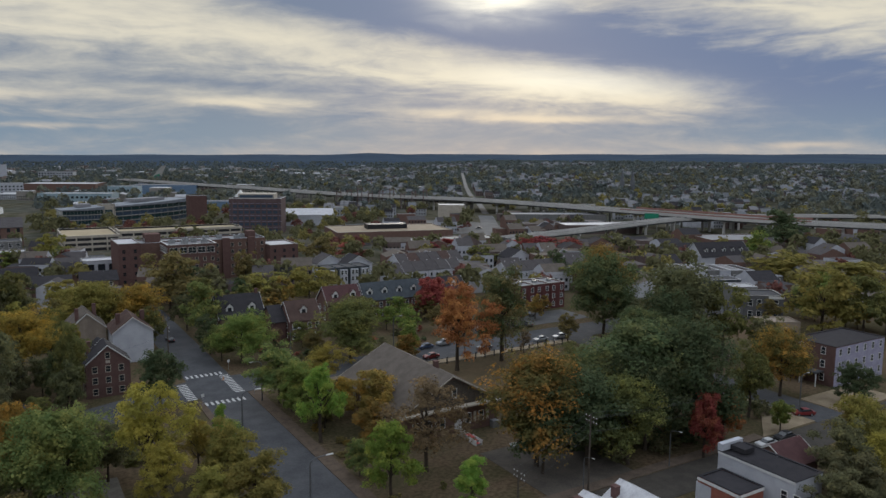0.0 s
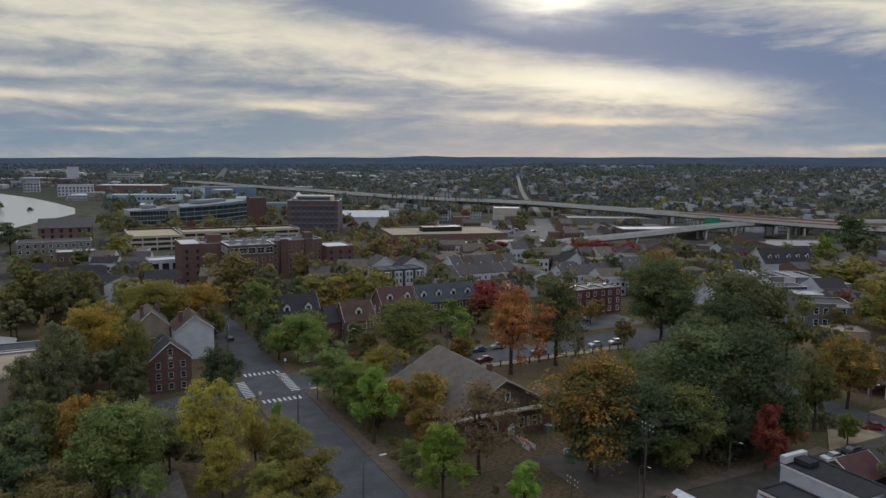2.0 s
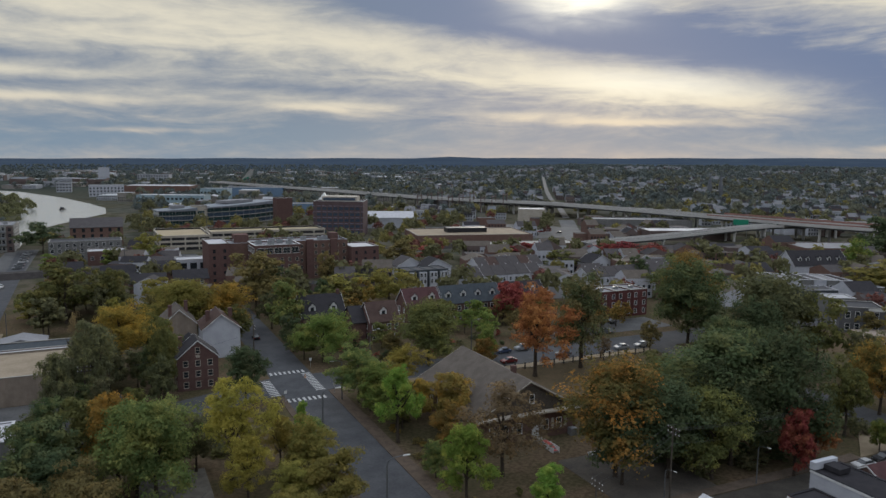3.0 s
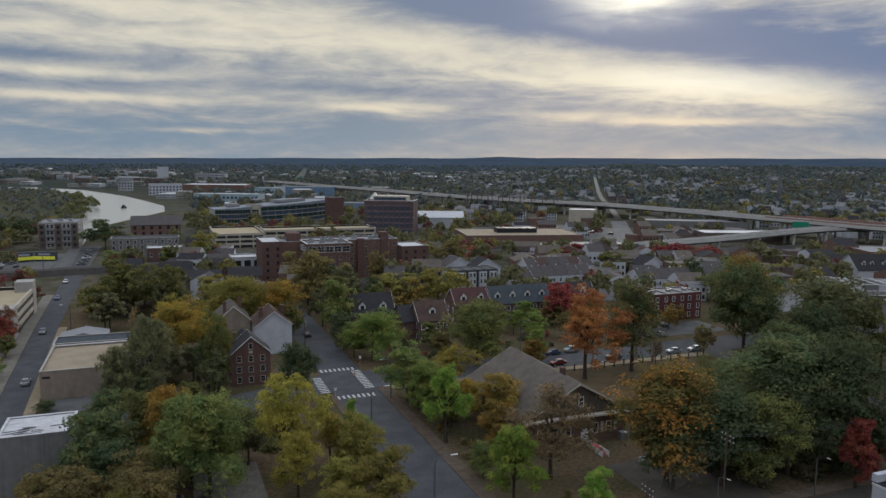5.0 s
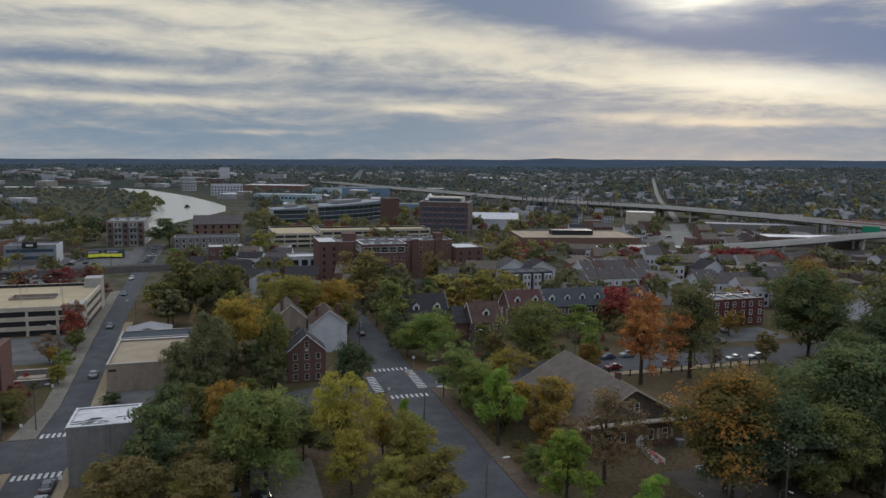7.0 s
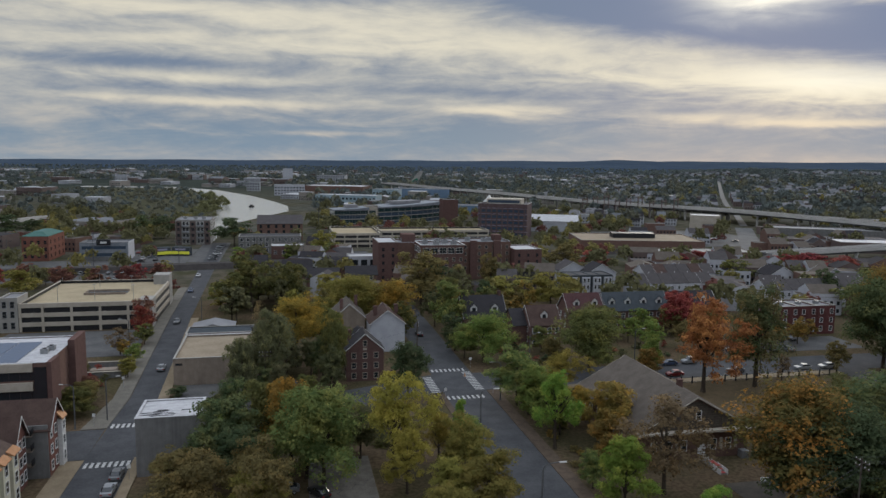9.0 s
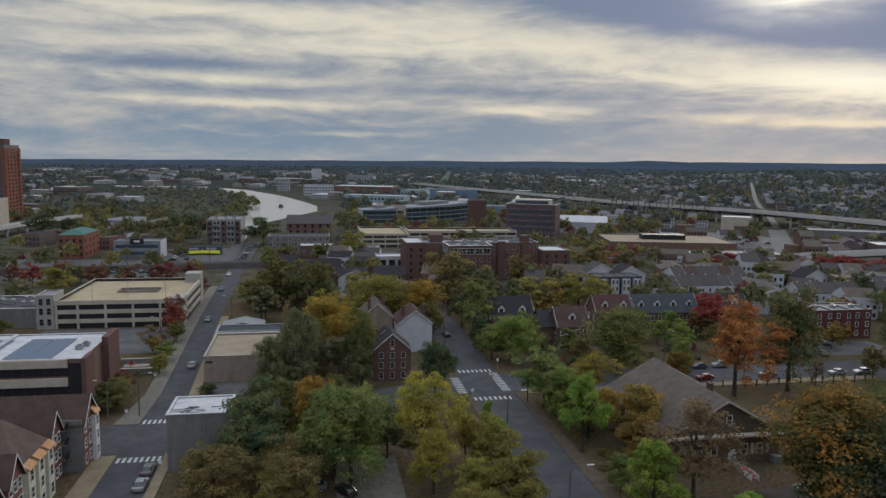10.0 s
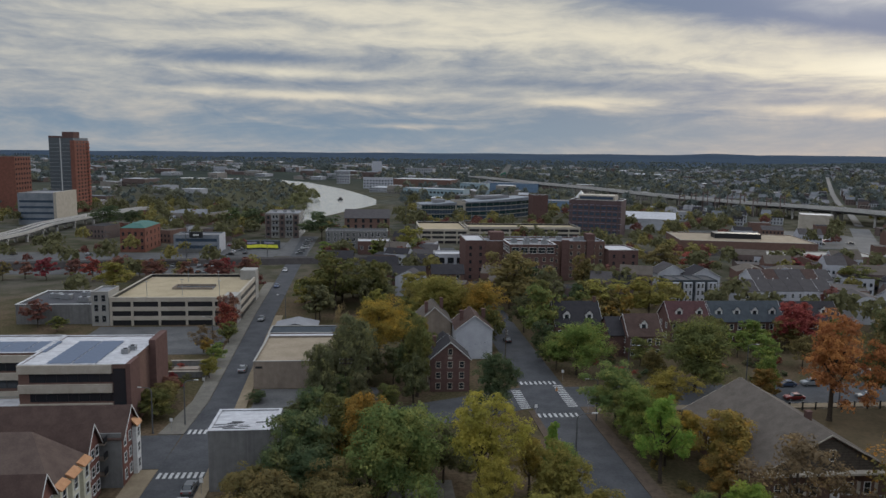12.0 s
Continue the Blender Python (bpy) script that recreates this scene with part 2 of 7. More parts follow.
RUST = material("rusty_red_rail", (0.20, 0.10, 0.085), (0.30, 0.165, 0.14), 0.3, 0.8)
BLUE_GLASS = glass("blue_glass", (0.05, 0.075, 0.11), 0.06)
SOLAR = material("solar_panel", (0.050, 0.072, 0.115), (0.075, 0.100, 0.150), 1.0, 0.32, 0.0, 0.0)
POST = material("dull_post_paint", (0.060, 0.062, 0.064), (0.10, 0.102, 0.104), 2.0, 0.7)
STEEL = material("galvanised_steel", (0.20, 0.21, 0.22), (0.32, 0.33, 0.34), 2.0, 0.45, 0.6)
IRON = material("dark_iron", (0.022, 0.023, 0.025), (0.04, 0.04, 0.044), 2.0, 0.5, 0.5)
WOOD = material("weathered_pole_wood", (0.05, 0.042, 0.035), (0.095, 0.08, 0.066), 2.0, 0.9)
BARK = material("bark", (0.035, 0.028, 0.022), (0.075, 0.06, 0.047), 3.0, 0.95, bump=0.4)
COPPER = material("copper_flashing", (0.27, 0.135, 0.065), (0.38, 0.205, 0.105), 1.5, 0.55, 0.2)
GREEN_ROOF = material("verdigris_roof", (0.032, 0.092, 0.080), (0.055, 0.130, 0.112), 0.5, 0.7)
# haze over the far riverside is greyed into this teal
TEAL = material("teal_panel", (0.17, 0.24, 0.275), (0.25, 0.325, 0.36), 0.2, 0.6)
BLUE_PANEL = material("blue_panel", (0.085, 0.135, 0.205), (0.135, 0.195, 0.275), 0.2, 0.6)
YELLOW = material("yellow_paint", (0.62, 0.62, 0.05), (0.75, 0.74, 0.10), 1.0, 0.6)
RUBBER = material("tyre_rubber", (0.015, 0.015, 0.016), (0.03, 0.03, 0.03), 5.0, 0.9)
LAMP_GLASS = material("lamp_lens", (0.30, 0.30, 0.29), (0.45, 0.45, 0.43), 3.0, 0.3)
RED_MAT = material("red_carpet", (0.30, 0.06, 0.06), (0.40, 0.10, 0.09), 2.0, 0.9)
SIGN_GREEN = material("sign_green", (0.012, 0.15, 0.09), (0.02, 0.20, 0.12), 1.0, 0.5)

LEAF = {
    "green": leaves("green_leaves", (0.054, 0.080, 0.022), (0.100, 0.138, 0.034), (0.220, 0.205, 0.046), 0.38, 0.45),
    "midgreen": leaves("fresh_green_leaves", (0.066, 0.100, 0.018), (0.130, 0.172, 0.032), (0.220, 0.210, 0.040)),
    "lime": leaves("lime_leaves", (0.080, 0.142, 0.018), (0.155, 0.232, 0.030), (0.270, 0.290, 0.044), 0.42),
    "darkgreen": leaves("dark_green_leaves", (0.034, 0.050, 0.020), (0.056, 0.076, 0.028), (0.094, 0.100, 0.036), 0.34, 0.35, 1.25),
    "softgreen": leaves("soft_green_leaves", (0.046, 0.068, 0.026), (0.078, 0.106, 0.036), (0.155, 0.145, 0.042), 0.40, 0.35, 1.2),
    "darkolive": leaves("dark_olive_leaves", (0.048, 0.054, 0.022), (0.080, 0.086, 0.032), (0.130, 0.120, 0.040), 0.36, 0.4, 1.25),
    "olivegreen": leaves("olive_green_leaves", (0.054, 0.064, 0.018), (0.102, 0.108, 0.028), (0.185, 0.160, 0.034)),
    "grayolive": leaves("grey_olive_leaves", (0.056, 0.060, 0.026), (0.100, 0.100, 0.042), (0.170, 0.150, 0.054), 0.38, 0.35, 1.3),
    "olive": leaves("olive_leaves", (0.100, 0.094, 0.018), (0.165, 0.150, 0.030), (0.250, 0.200, 0.040), 0.42, 0.35, 1.3),
    "yellow": leaves("yellow_olive_leaves", (0.125, 0.112, 0.018), (0.215, 0.185, 0.030), (0.320, 0.250, 0.040), 0.48, 0.4, 1.3),
    "gold": leaves("golden_leaves", (0.110, 0.086, 0.018), (0.210, 0.155, 0.026), (0.400, 0.225, 0.028), 0.44, 0.45),
    "brownolive": leaves("brown_olive_leaves", (0.088, 0.078, 0.026), (0.152, 0.128, 0.038), (0.225, 0.168, 0.046)),
    "orangeolive": leaves("orange_olive_leaves", (0.095, 0.076, 0.018), (0.185, 0.130, 0.028), (0.32, 0.165, 0.026)),
    "sparse": leaves("brown_sparse_leaves", (0.080, 0.060, 0.028), (0.132, 0.098, 0.044), (0.20, 0.135, 0.050), 0.40, 0.35, 1.35),
    "autumn": leaves("autumn_leaves", (0.056, 0.070, 0.020), (0.150, 0.125, 0.028), (0.50, 0.255, 0.036), 0.46, 0.36),
    "orange": leaves("orange_leaves", (0.160, 0.066, 0.022), (0.260, 0.108, 0.030), (0.36, 0.180, 0.044), 0.42, 0.35, 1.45),
    "redorange": leaves("red_orange_leaves", (0.13, 0.034, 0.022), (0.21, 0.060, 0.034), (0.30, 0.12, 0.045)),
    "red": leaves("red_leaves", (0.13, 0.026, 0.022), (0.21, 0.044, 0.036), (0.29, 0.080, 0.050)),
    # distant foliage: haze mixed into the leaf colours, greyer and bluer
    "far": leaves("hazy_far_woodland", (0.056, 0.070, 0.062), (0.070, 0.084, 0.070), (0.100, 0.108, 0.076), 0.28, 0.35, 1.4),
    "far_olive": leaves("hazy_far_olive_woodland", (0.056, 0.062, 0.044), (0.086, 0.088, 0.054), (0.130, 0.115, 0.060), 0.28, 0.35, 1.4),
    "rust": leaves("rust_leaves", (0.085, 0.038, 0.028), (0.145, 0.066, 0.042), (0.21, 0.105, 0.055), 0.3),
    "tallgreen": leaves("tall_green_leaves", (0.036, 0.052, 0.018), (0.070, 0.086, 0.030), (0.155, 0.105, 0.032), 0.38, 0.45, 1.4),
}

# ---- building blocks ----


def add_box(bm, x0, x1, y0, y1, z0, z1):
    v = [bm.verts.new((x, y, z)) for z in (z0, z1) for x, y in ((x0, y0), (x1, y0), (x1, y1), (x0, y1))]
    for f in ((3, 2, 1, 0), (4, 5, 6, 7), (0, 1, 5, 4), (1, 2, 6, 5), (2, 3, 7, 6), (3, 0, 4, 7)):
        bm.faces.new([v[i] for i in f])


def add_prism(bm, outline, y0, y1):
    """An outline in x, z drawn out along y."""
    n = len(outline)
    a = [bm.verts.new((x, y0, z)) for x, z in outline]
    b = [bm.verts.new((x, y1, z)) for x, z in outline]
    bm.faces.new(a)
    bm.faces.new(b[::-1])
    for i in range(n):
        bm.faces.new((a[i], b[i], b[(i + 1) % n], a[(i + 1) % n]))


def add_slab(bm, outline, z0, z1):
    """An outline in x, y drawn out upwards."""
    n = len(outline)
    a = [bm.verts.new((x, y, z0)) for x, y in outline]
    b = [bm.verts.new((x, y, z1)) for x, y in outline]
    bm.faces.new(a[::-1])
    bm.faces.new(b)
    for i in range(n):
        bm.faces.new((a[i], a[(i + 1) % n], b[(i + 1) % n], b[i]))


def add_tube(bm, pts, radii, sides=6):
    """A round bar along points, with a radius at each."""
    rings = []
    for i, p in enumerate(pts):
        p = Vector(p)
        way = (Vector(pts[min(i + 1, len(pts) - 1)]) - Vector(pts[max(i - 1, 0)])).normalized()
        side = way.cross(Vector((0.31, 0.95, 0.1))).normalized()
        up = way.cross(side)
        rings.append([bm.verts.new(p + radii[i] * (math.cos(a) * side + math.sin(a) * up)) for a in (2 * math.pi * k / sides for k in range(sides))])
    for r, s in zip(rings, rings[1:]):
        for k in range(sides):
            bm.faces.new((r[k], r[(k + 1) % sides], s[(k + 1) % sides], s[k]))
    bm.faces.new(rings[0][::-1])
    bm.faces.new(rings[-1])


def mesh_of(name, bm, *mats):
    bmesh.ops.recalc_face_normals(bm, faces=bm.faces)
    me = bpy.data.meshes.new(name)
    bm.to_mesh(me)
    bm.free()
    for m in mats:
        me.materials.append(m)
    return me


def boxes(*dims):
    bm = bmesh.new()
    for d in dims:
        add_box(bm, *d)
    return bm


def part(name, bm, mat, parent, label=""):
    ob = new(name, mesh_of(name, bm, mat))
    ob.parent = parent
    return tagged(ob, label)


def use(name, me, parent, at=(0, 0, 0), rz=0.0, scale=None, label=""):
    """An object on a shared mesh."""
    ob = new(name, me)
    ob.parent = parent
    ob.location, ob.rotation_euler[2] = at, radians(rz)
    if scale:
        ob.scale = scale
    return tagged(ob, label)


def thing(name, label, category, x=0.0, y=0.0, z=0.0, rz=0.0, group="", kind=""):
    ob = new(name)
    ob.location, ob.rotation_euler[2] = (x, y, z), radians(rz)
    ob.empty_display_size = 0.5
    return tagged(ob, label, category, group, kind)


def structure(name, bm, mat, label, category):
    return tagged(new(name, mesh_of(name, bm, mat)), label, category, kind="structure")


MESHES = {}
FOOT = []   # the grounds that buildings stand on: x, y, radius


def window_meshes(w, h, frame, pane, bars):
    key = (round(w, 2), round(h, 2), frame.name, pane.name, bars)
    if key not in MESHES:
        t = min(0.11, w * 0.12)
        d = [(-w / 2 - t, -w / 2, -0.08, 0.02, -h / 2 - t, h / 2 + t), (w / 2, w / 2 + t, -0.08, 0.02, -h / 2 - t, h / 2 + t),
             (-w / 2, w / 2, -0.08, 0.02, h / 2, h / 2 + t), (-w / 2 - 0.04, w / 2 + 0.04, -0.14, 0.02, -h / 2 - t - 0.02, -h / 2)]
        if bars > 0:
            d.append((-w / 2, w / 2, -0.055, 0.02, -0.035, 0.035))
        for k in range(1, bars):
            x = -w / 2 + w * k / bars
            d.append((x - 0.03, x + 0.03, -0.05, 0.02, -h / 2, h / 2))
        MESHES[key] = (mesh_of("window", boxes(*d), frame), mesh_of("pane", boxes((-w / 2, w / 2, -0.03, 0.02, -h / 2, h / 2)), pane))
    return MESHES[key]


TURN = {"S": 0, "E": 90, "N": 180, "W": -90}


def spot(face, w, d, u):
    """A point on a wall of a w x d house about its centre, u metres along the wall from the middle, seen from outside."""
    return {"S": (u, -d / 2), "E": (w / 2, u), "N": (-u, d / 2), "W": (-w / 2, -u)}[face]


def windows(house, face, w, d, us, zs, ww, wh, frame=None, pane=None, bars=1, panes=True):
    frame, pane = frame or TRIM, pane or GLASS
    fm, pm = window_meshes(ww, wh, frame, pane, bars)
    for z in zs:
        for u in us:
            x, y = spot(face, w, d, u)
            o = use("window", fm if panes else pm, house, (x, y, z), TURN[face])
            if panes:
                use("pane", pm, o)


def row(n, span):
    """n places spread over a span, about its middle."""
    return [span * ((k + 0.5) / n - 0.5) for k in range(n)]


def ribbon(house, face, w, d, zs, h, span, pane, count=10, u0=0.0, bar=None):
    """A band of glazing along a wall, with mullions."""
    for z in zs:
        x, y = spot(face, w, d, u0)
        o = use("ribbon_window", mesh_of("ribbon_window", boxes((-span / 2, span / 2, -0.05, 0.05, -h / 2, h / 2)), pane), house, (x, y, z), TURN[face])
        key = ("mullion", round(h, 2), (bar or IRON).name)
        if key not in MESHES:
            MESHES[key] = mesh_of("mullion", boxes((-0.06, 0.06, -0.12, 0.0, -h / 2, h / 2)), bar or IRON)
        for u in row(count, span):
            use("mullion", MESHES[key], o, (u, 0, 0))


def block(name, label, category, x0, x1, y0, y1, h, wall, roof=None, parapet=0.5, rz=0.0, group="", cornice=None, z0=0.0):
    """A flat-roofed building: wall, roof deck below a parapet, coping."""
    w, d = x1 - x0, y1 - y0
    for i in range(max(1, round(w / d))):
        n = max(1, round(w / d))
        FOOT.append((x0 + w * (i + 0.5) / n, (y0 + y1) / 2, math.hypot(w / n, d) / 2))
    b = thing(name, label, category, (x0 + x1) / 2, (y0 + y1) / 2, z0, rz, group)
    t = 0.3
    part("wall", boxes((-w / 2, w / 2, -d / 2, -d / 2 + t, 0, h), (-w / 2, w / 2, d / 2 - t, d / 2, 0, h),
                       (-w / 2, -w / 2 + t, -d / 2 + t, d / 2 - t, 0, h), (w / 2 - t, w / 2, -d / 2 + t, d / 2 - t, 0, h)), wall, b)
    part("roof", boxes((-w / 2 + t, w / 2 - t, -d / 2 + t, d / 2 - t, h - parapet - 0.3, h - parapet)), roof or GREY_ROOF, b)
    c, o = 0.12, 0.08
    part("coping", boxes((-w / 2 - o, w / 2 + o, -d / 2 - o, -d / 2 + t + o, h, h + c), (-w / 2 - o, w / 2 + o, d / 2 - t - o, d / 2 + o, h, h + c),
                         (-w / 2 - o, -w / 2 + t + o, -d / 2 + t + o, d / 2 - t - o, h, h + c), (w / 2 - t - o, w / 2 + o, -d / 2 + t + o, d / 2 - t - o, h, h + c)), cornice or CONCRETE, b)
    return b, w, d


def gabled(name, label, category, x0, x1, y0, y1, eave, ridge, wall, roof, along="x", rz=0.0, group="", over=0.35, trim=None, z0=0.0):
    """A house under a pitched roof; its ridge runs along x or y."""
    w, d = x1 - x0, y1 - y0
    b = thing(name, label, category, (x0 + x1) / 2, (y0 + y1) / 2, z0, rz, group)
    half, run = (d / 2, w / 2) if along == "x" else (w / 2, d / 2)
    turn = Matrix.Rotation(radians(90), 4, "Z") if along == "x" else Matrix.Identity(4)
    bm = bmesh.new()
    add_prism(bm, [(-half, 0), (half, 0), (half, eave), (0, ridge), (-half, eave)], -run, run)
    bm.transform(turn)
    part("wall", bm, wall, b)
    k = (ridge - eave) / half
    bm = bmesh.new()
    for s in (-1, 1):
        add_prism(bm, [(s * (half + over), eave - over * k + 0.03), (0, ridge + 0.03), (0, ridge + 0.23), (s * (half + over), eave - over * k + 0.20)], -run - over, run + over)
    bm.transform(turn)
    part("roof", bm, roof, b)
    if trim:
        for e in (-run - over - 0.06, run + over):
            bm = bmesh.new()
            for q in (-1, 1):
                add_prism(bm, [(q * (half + over), eave - over * k + 0.0), (0, ridge + 0.0), (0, ridge + 0.25), (q * (half + over), eave - over * k + 0.23)], e, e + 0.06)
            bm.transform(turn)
            part("bargeboard", bm, trim, b)
    FOOT.append(((x0 + x1) / 2, (y0 + y1) / 2, math.hypot(w, d) / 2))
    return b, w, d


def dormer(house, x, y, z, rz, wall, roof, w=1.9, h=1.6, deep=2.6):
    """A gabled dormer; its front faces -y before it turns by rz."""
    o = thing("dormer", "", "")
    o.parent = house
    o.location, o.rotation_euler[2] = (x, y, z), radians(rz)
    bm = bmesh.new()
    add_prism(bm, [(-w / 2, 0), (w / 2, 0), (w / 2, h), (0, h + w * 0.55), (-w / 2, h)], 0, deep)
    body = part("dormer_wall", bm, wall, o)
    bm = bmesh.new()
    for s in (-1, 1):
        add_prism(bm, [(s * (w / 2 + 0.15), h - 0.12), (0, h + w * 0.56), (0, h + w * 0.56 + 0.14), (s * (w / 2 + 0.15), h + 0.02)], -0.2, deep)
    part("dormer_roof", bm, roof, o)
    part("dormer_window", boxes((-w * 0.27, w * 0.27, -0.04, 0.05, h * 0.12, h * 0.95)), GLASS, o)
    return o


def chimney(house, x, y, z, h, w=0.8):
    part("chimney", boxes((x - w / 2, x + w / 2, y - w / 2, y + w / 2, z, z + h), (x - w / 2 - 0.07, x + w / 2 + 0.07, y - w / 2 - 0.07, y + w / 2 + 0.07, z + h, z + h + 0.15)), BRICK, house)


def roof_unit(x, y, z, w=2.0, d=1.6, h=1.2):
    """An air-conditioning unit on a roof."""
    o = thing("roof_air_unit", "grey metal air-conditioning unit on a flat roof", "air conditioner", x, y, z, 0, "roof units")
    part("casing", boxes((-w / 2, w / 2, -d / 2, d / 2, 0.1, h), (-w / 2 + 0.1, -w / 2 + 0.3, -d / 2, d / 2, 0, 0.1), (w / 2 - 0.3, w / 2 - 0.1, -d / 2, d / 2, 0, 0.1)), STEEL, o)
    bm = bmesh.new()
    add_tube(bm, [(0, 0, h), (0, 0, h + 0.12)], [min(w, d) * 0.36] * 2, 10)
    part("fan_cowl", bm, IRON, o)


# ---- trees ----
random.seed(11)
RNG = np.random.default_rng(5)


def crown_mesh(name, clumps, per, size, shape):
    """A crown in a unit ball: clumps of small leaf sprays, most of them near the outside, with gaps between."""
    pts = []
    count = {"vase": 9, "tall": 8, "cone": 7}.get(shape, 7)
    lobes = []
    for k in range(count):
        a, z = 2.4 * k + RNG.uniform(-0.5, 0.5), -0.5 + 1.05 * (k + 0.5) / count + RNG.uniform(-0.12, 0.12)
        r = RNG.uniform(0.32, 0.60) * (1.0 if z < 0.3 else 0.65)
        if shape == "cone":
            r *= 0.75 - 0.6 * z
        if shape == "tall":
            r *= 0.8
        lobes.append((math.cos(a) * r, math.sin(a) * r, z, RNG.uniform(0.26, 0.46) * (0.75 if shape in ("vase", "cone") else 1.0)))
    lobes.append((0, 0, 0.42, 0.36))
    lobes.append((0, 0, -0.2, 0.42))
    if shape == "round":
        lobes.append((0, 0, 0, 0.55))
        lobes.append((0, 0, 0.15, 0.62))
    while len(pts) < clumps:
        lx, ly, lz, lr = lobes[RNG.integers(len(lobes))]
        p = RNG.normal(size=3)
        p /= np.linalg.norm(p)
        p = np.array((lx, ly, lz)) + p * lr * (0.55 + 0.5 * RNG.random())
        if np.linalg.norm(p) < 0.95 and p[2] > -0.78:
            pts.append(p)
    verts, rad = [], 0.17 if shape in ("round", "tall") else 0.14
    for p in pts:
        r = rad * (0.7 + 0.7 * RNG.random())
        n = RNG.normal(size=(per, 3))
        n /= np.linalg.norm(n, axis=1, keepdims=True)
        n[:, 2] = np.where(n[:, 2] < -0.35, -n[:, 2], n[:, 2])
        c = p + n * r * (0.5 + 0.6 * RNG.random((per, 1))) * (1, 1, 0.8)
        out = n + (0, 0, 0.25) + 0.30 * RNG.normal(size=(per, 3))
        out /= np.linalg.norm(out, axis=1, keepdims=True)
        side = np.cross(out, RNG.normal(size=(per, 3)))
        side /= np.linalg.norm(side, axis=1, keepdims=True)
        up = np.cross(out, side)
        s = size * (0.55 + 0.9 * RNG.random((per, 1)))
        verts.append(np.stack([c - side * s * 0.8 - up * s * 0.5, c + side * s * 0.8 - up * s * 0.5, c + up * s * 0.9], 1).reshape(-1, 3))
    v = np.concatenate(verts)
    me = bpy.data.meshes.new(name)
    n = len(v) // 3
    me.vertices.add(3 * n)
    me.vertices.foreach_set("co", v.ravel().astype(np.float32))
    me.loops.add(3 * n)
    me.loops.foreach_set("vertex_index", np.arange(3 * n, dtype=np.int32))
    me.polygons.add(n)
    me.polygons.foreach_set("loop_start", np.arange(0, 3 * n, 3, dtype=np.int32))
    me.update(calc_edges=True)
    me.materials.append(LEAF["green"])
    return me


def trunk_mesh(name, forks):
    """A tapered trunk, unit high to the crown's middle, with limbs that spread through the crown."""
    bm = bmesh.new()
    add_tube(bm, [(0, 0, -0.02), (0.004, 0.0, 0.08), (0.01, -0.01, 0.4), (0.0, 0.01, 0.75), (0.01, 0.0, 1.25)], [0.056, 0.040, 0.034, 0.028, 0.008], 7)
    for k in range(forks):
        a, z = 2.4 * k + RNG.random(), 0.5 + 0.45 * k / forks
        r, up = 0.24 + 0.16 * RNG.random(), 0.25 + 0.3 * RNG.random()
        c, s = math.cos(a), math.sin(a)
        add_tube(bm, [(0, 0, z), (c * r * 0.45, s * r * 0.45, z + up * 0.35), (c * r, s * r, z + up)], [0.020, 0.014, 0.004], 5)
        add_tube(bm, [(c * r * 0.45, s * r * 0.45, z + up * 0.35), (c * r * 0.6 - s * 0.1, s * r * 0.6 + c * 0.1, z + up * 0.9)], [0.008, 0.002], 4)
    return mesh_of(name, bm, BARK)


CROWNS = {
    "round": [crown_mesh("crown", 115, 100, 0.032, "round") for _ in range(4)],
    "big": [crown_mesh("crown", 240, 76, 0.024, "round") for _ in range(3)],
    "cone": [crown_mesh("crown", 130, 90, 0.029, "cone") for _ in range(2)],
    "vase": [crown_mesh("crown", 100, 54, 0.025, "vase") for _ in range(2)],
    "tall": [crown_mesh("crown", 115, 85, 0.027, "tall") for _ in range(2)],
    "airy": [crown_mesh("crown", 120, 85, 0.025, "airy") for _ in range(3)],
    "mid": [crown_mesh("crown", 80, 44, 0.048, "round") for _ in range(3)],
    "small": [crown_mesh("crown", 36, 30, 0.085, "round") for _ in range(3)],
}
TRUNKS = [trunk_mesh("trunk", n) for n in (7, 9, 11)]
WORDS = {"green": "green", "softgreen": "soft green", "midgreen": "fresh green", "lime": "bright lime-green", "darkgreen": "dark green", "olivegreen": "olive-green", "darkolive": "dark brownish olive", "grayolive": "dull grey-olive",
         "olive": "yellow-olive", "yellow": "yellow and olive", "gold": "golden-orange and olive", "brownolive": "brownish olive", "orangeolive": "orange and olive",
         "sparse": "thin brown", "autumn": "orange, yellow and green", "orange": "orange-red", "redorange": "red and orange", "red": "deep red", "tallgreen": "dark green and rust", "rust": "rust-brown"}


def plant(kind, x, y, height, radius, shape="", z=0.0, low=0.09):
    shape = shape or {"lime": "cone", "sparse": "vase", "yellow": "airy", "tallgreen": "tall", "orange": "airy"}.get(kind, "big" if radius > 6.5 else "round")
    far = math.hypot(x, y)
    if far > 240:
        shape = "small" if radius < 5.5 else "mid"
    elif far > 195 and radius < 8 and shape in ("round", "big"):
        shape = "mid"
    size = "tall" if height > 17 else "low" if height < 9 else "middling"
    t = thing("tree", f"{size} autumn street tree with {WORDS[kind]} leaves", "tree", x, y, z, random.uniform(0, 360), "trees")
    half = height * (1 - low) / 2
    mid = height - half
    k = random.randrange(100)
    use("trunk", TRUNKS[k % 3], t, (0, 0, 0), 0, (mid * 0.9, mid * 0.9, mid))
    me = CROWNS[shape][k % len(CROWNS[shape])]
    c = use("crown", me, t, (0, 0, mid), 0, (radius * 1.24, radius * 1.24, half * 1.08))
    c.material_slots[0].link = "OBJECT"
    c.material_slots[0].material = LEAF[kind]
    return t

# ---- ground ----


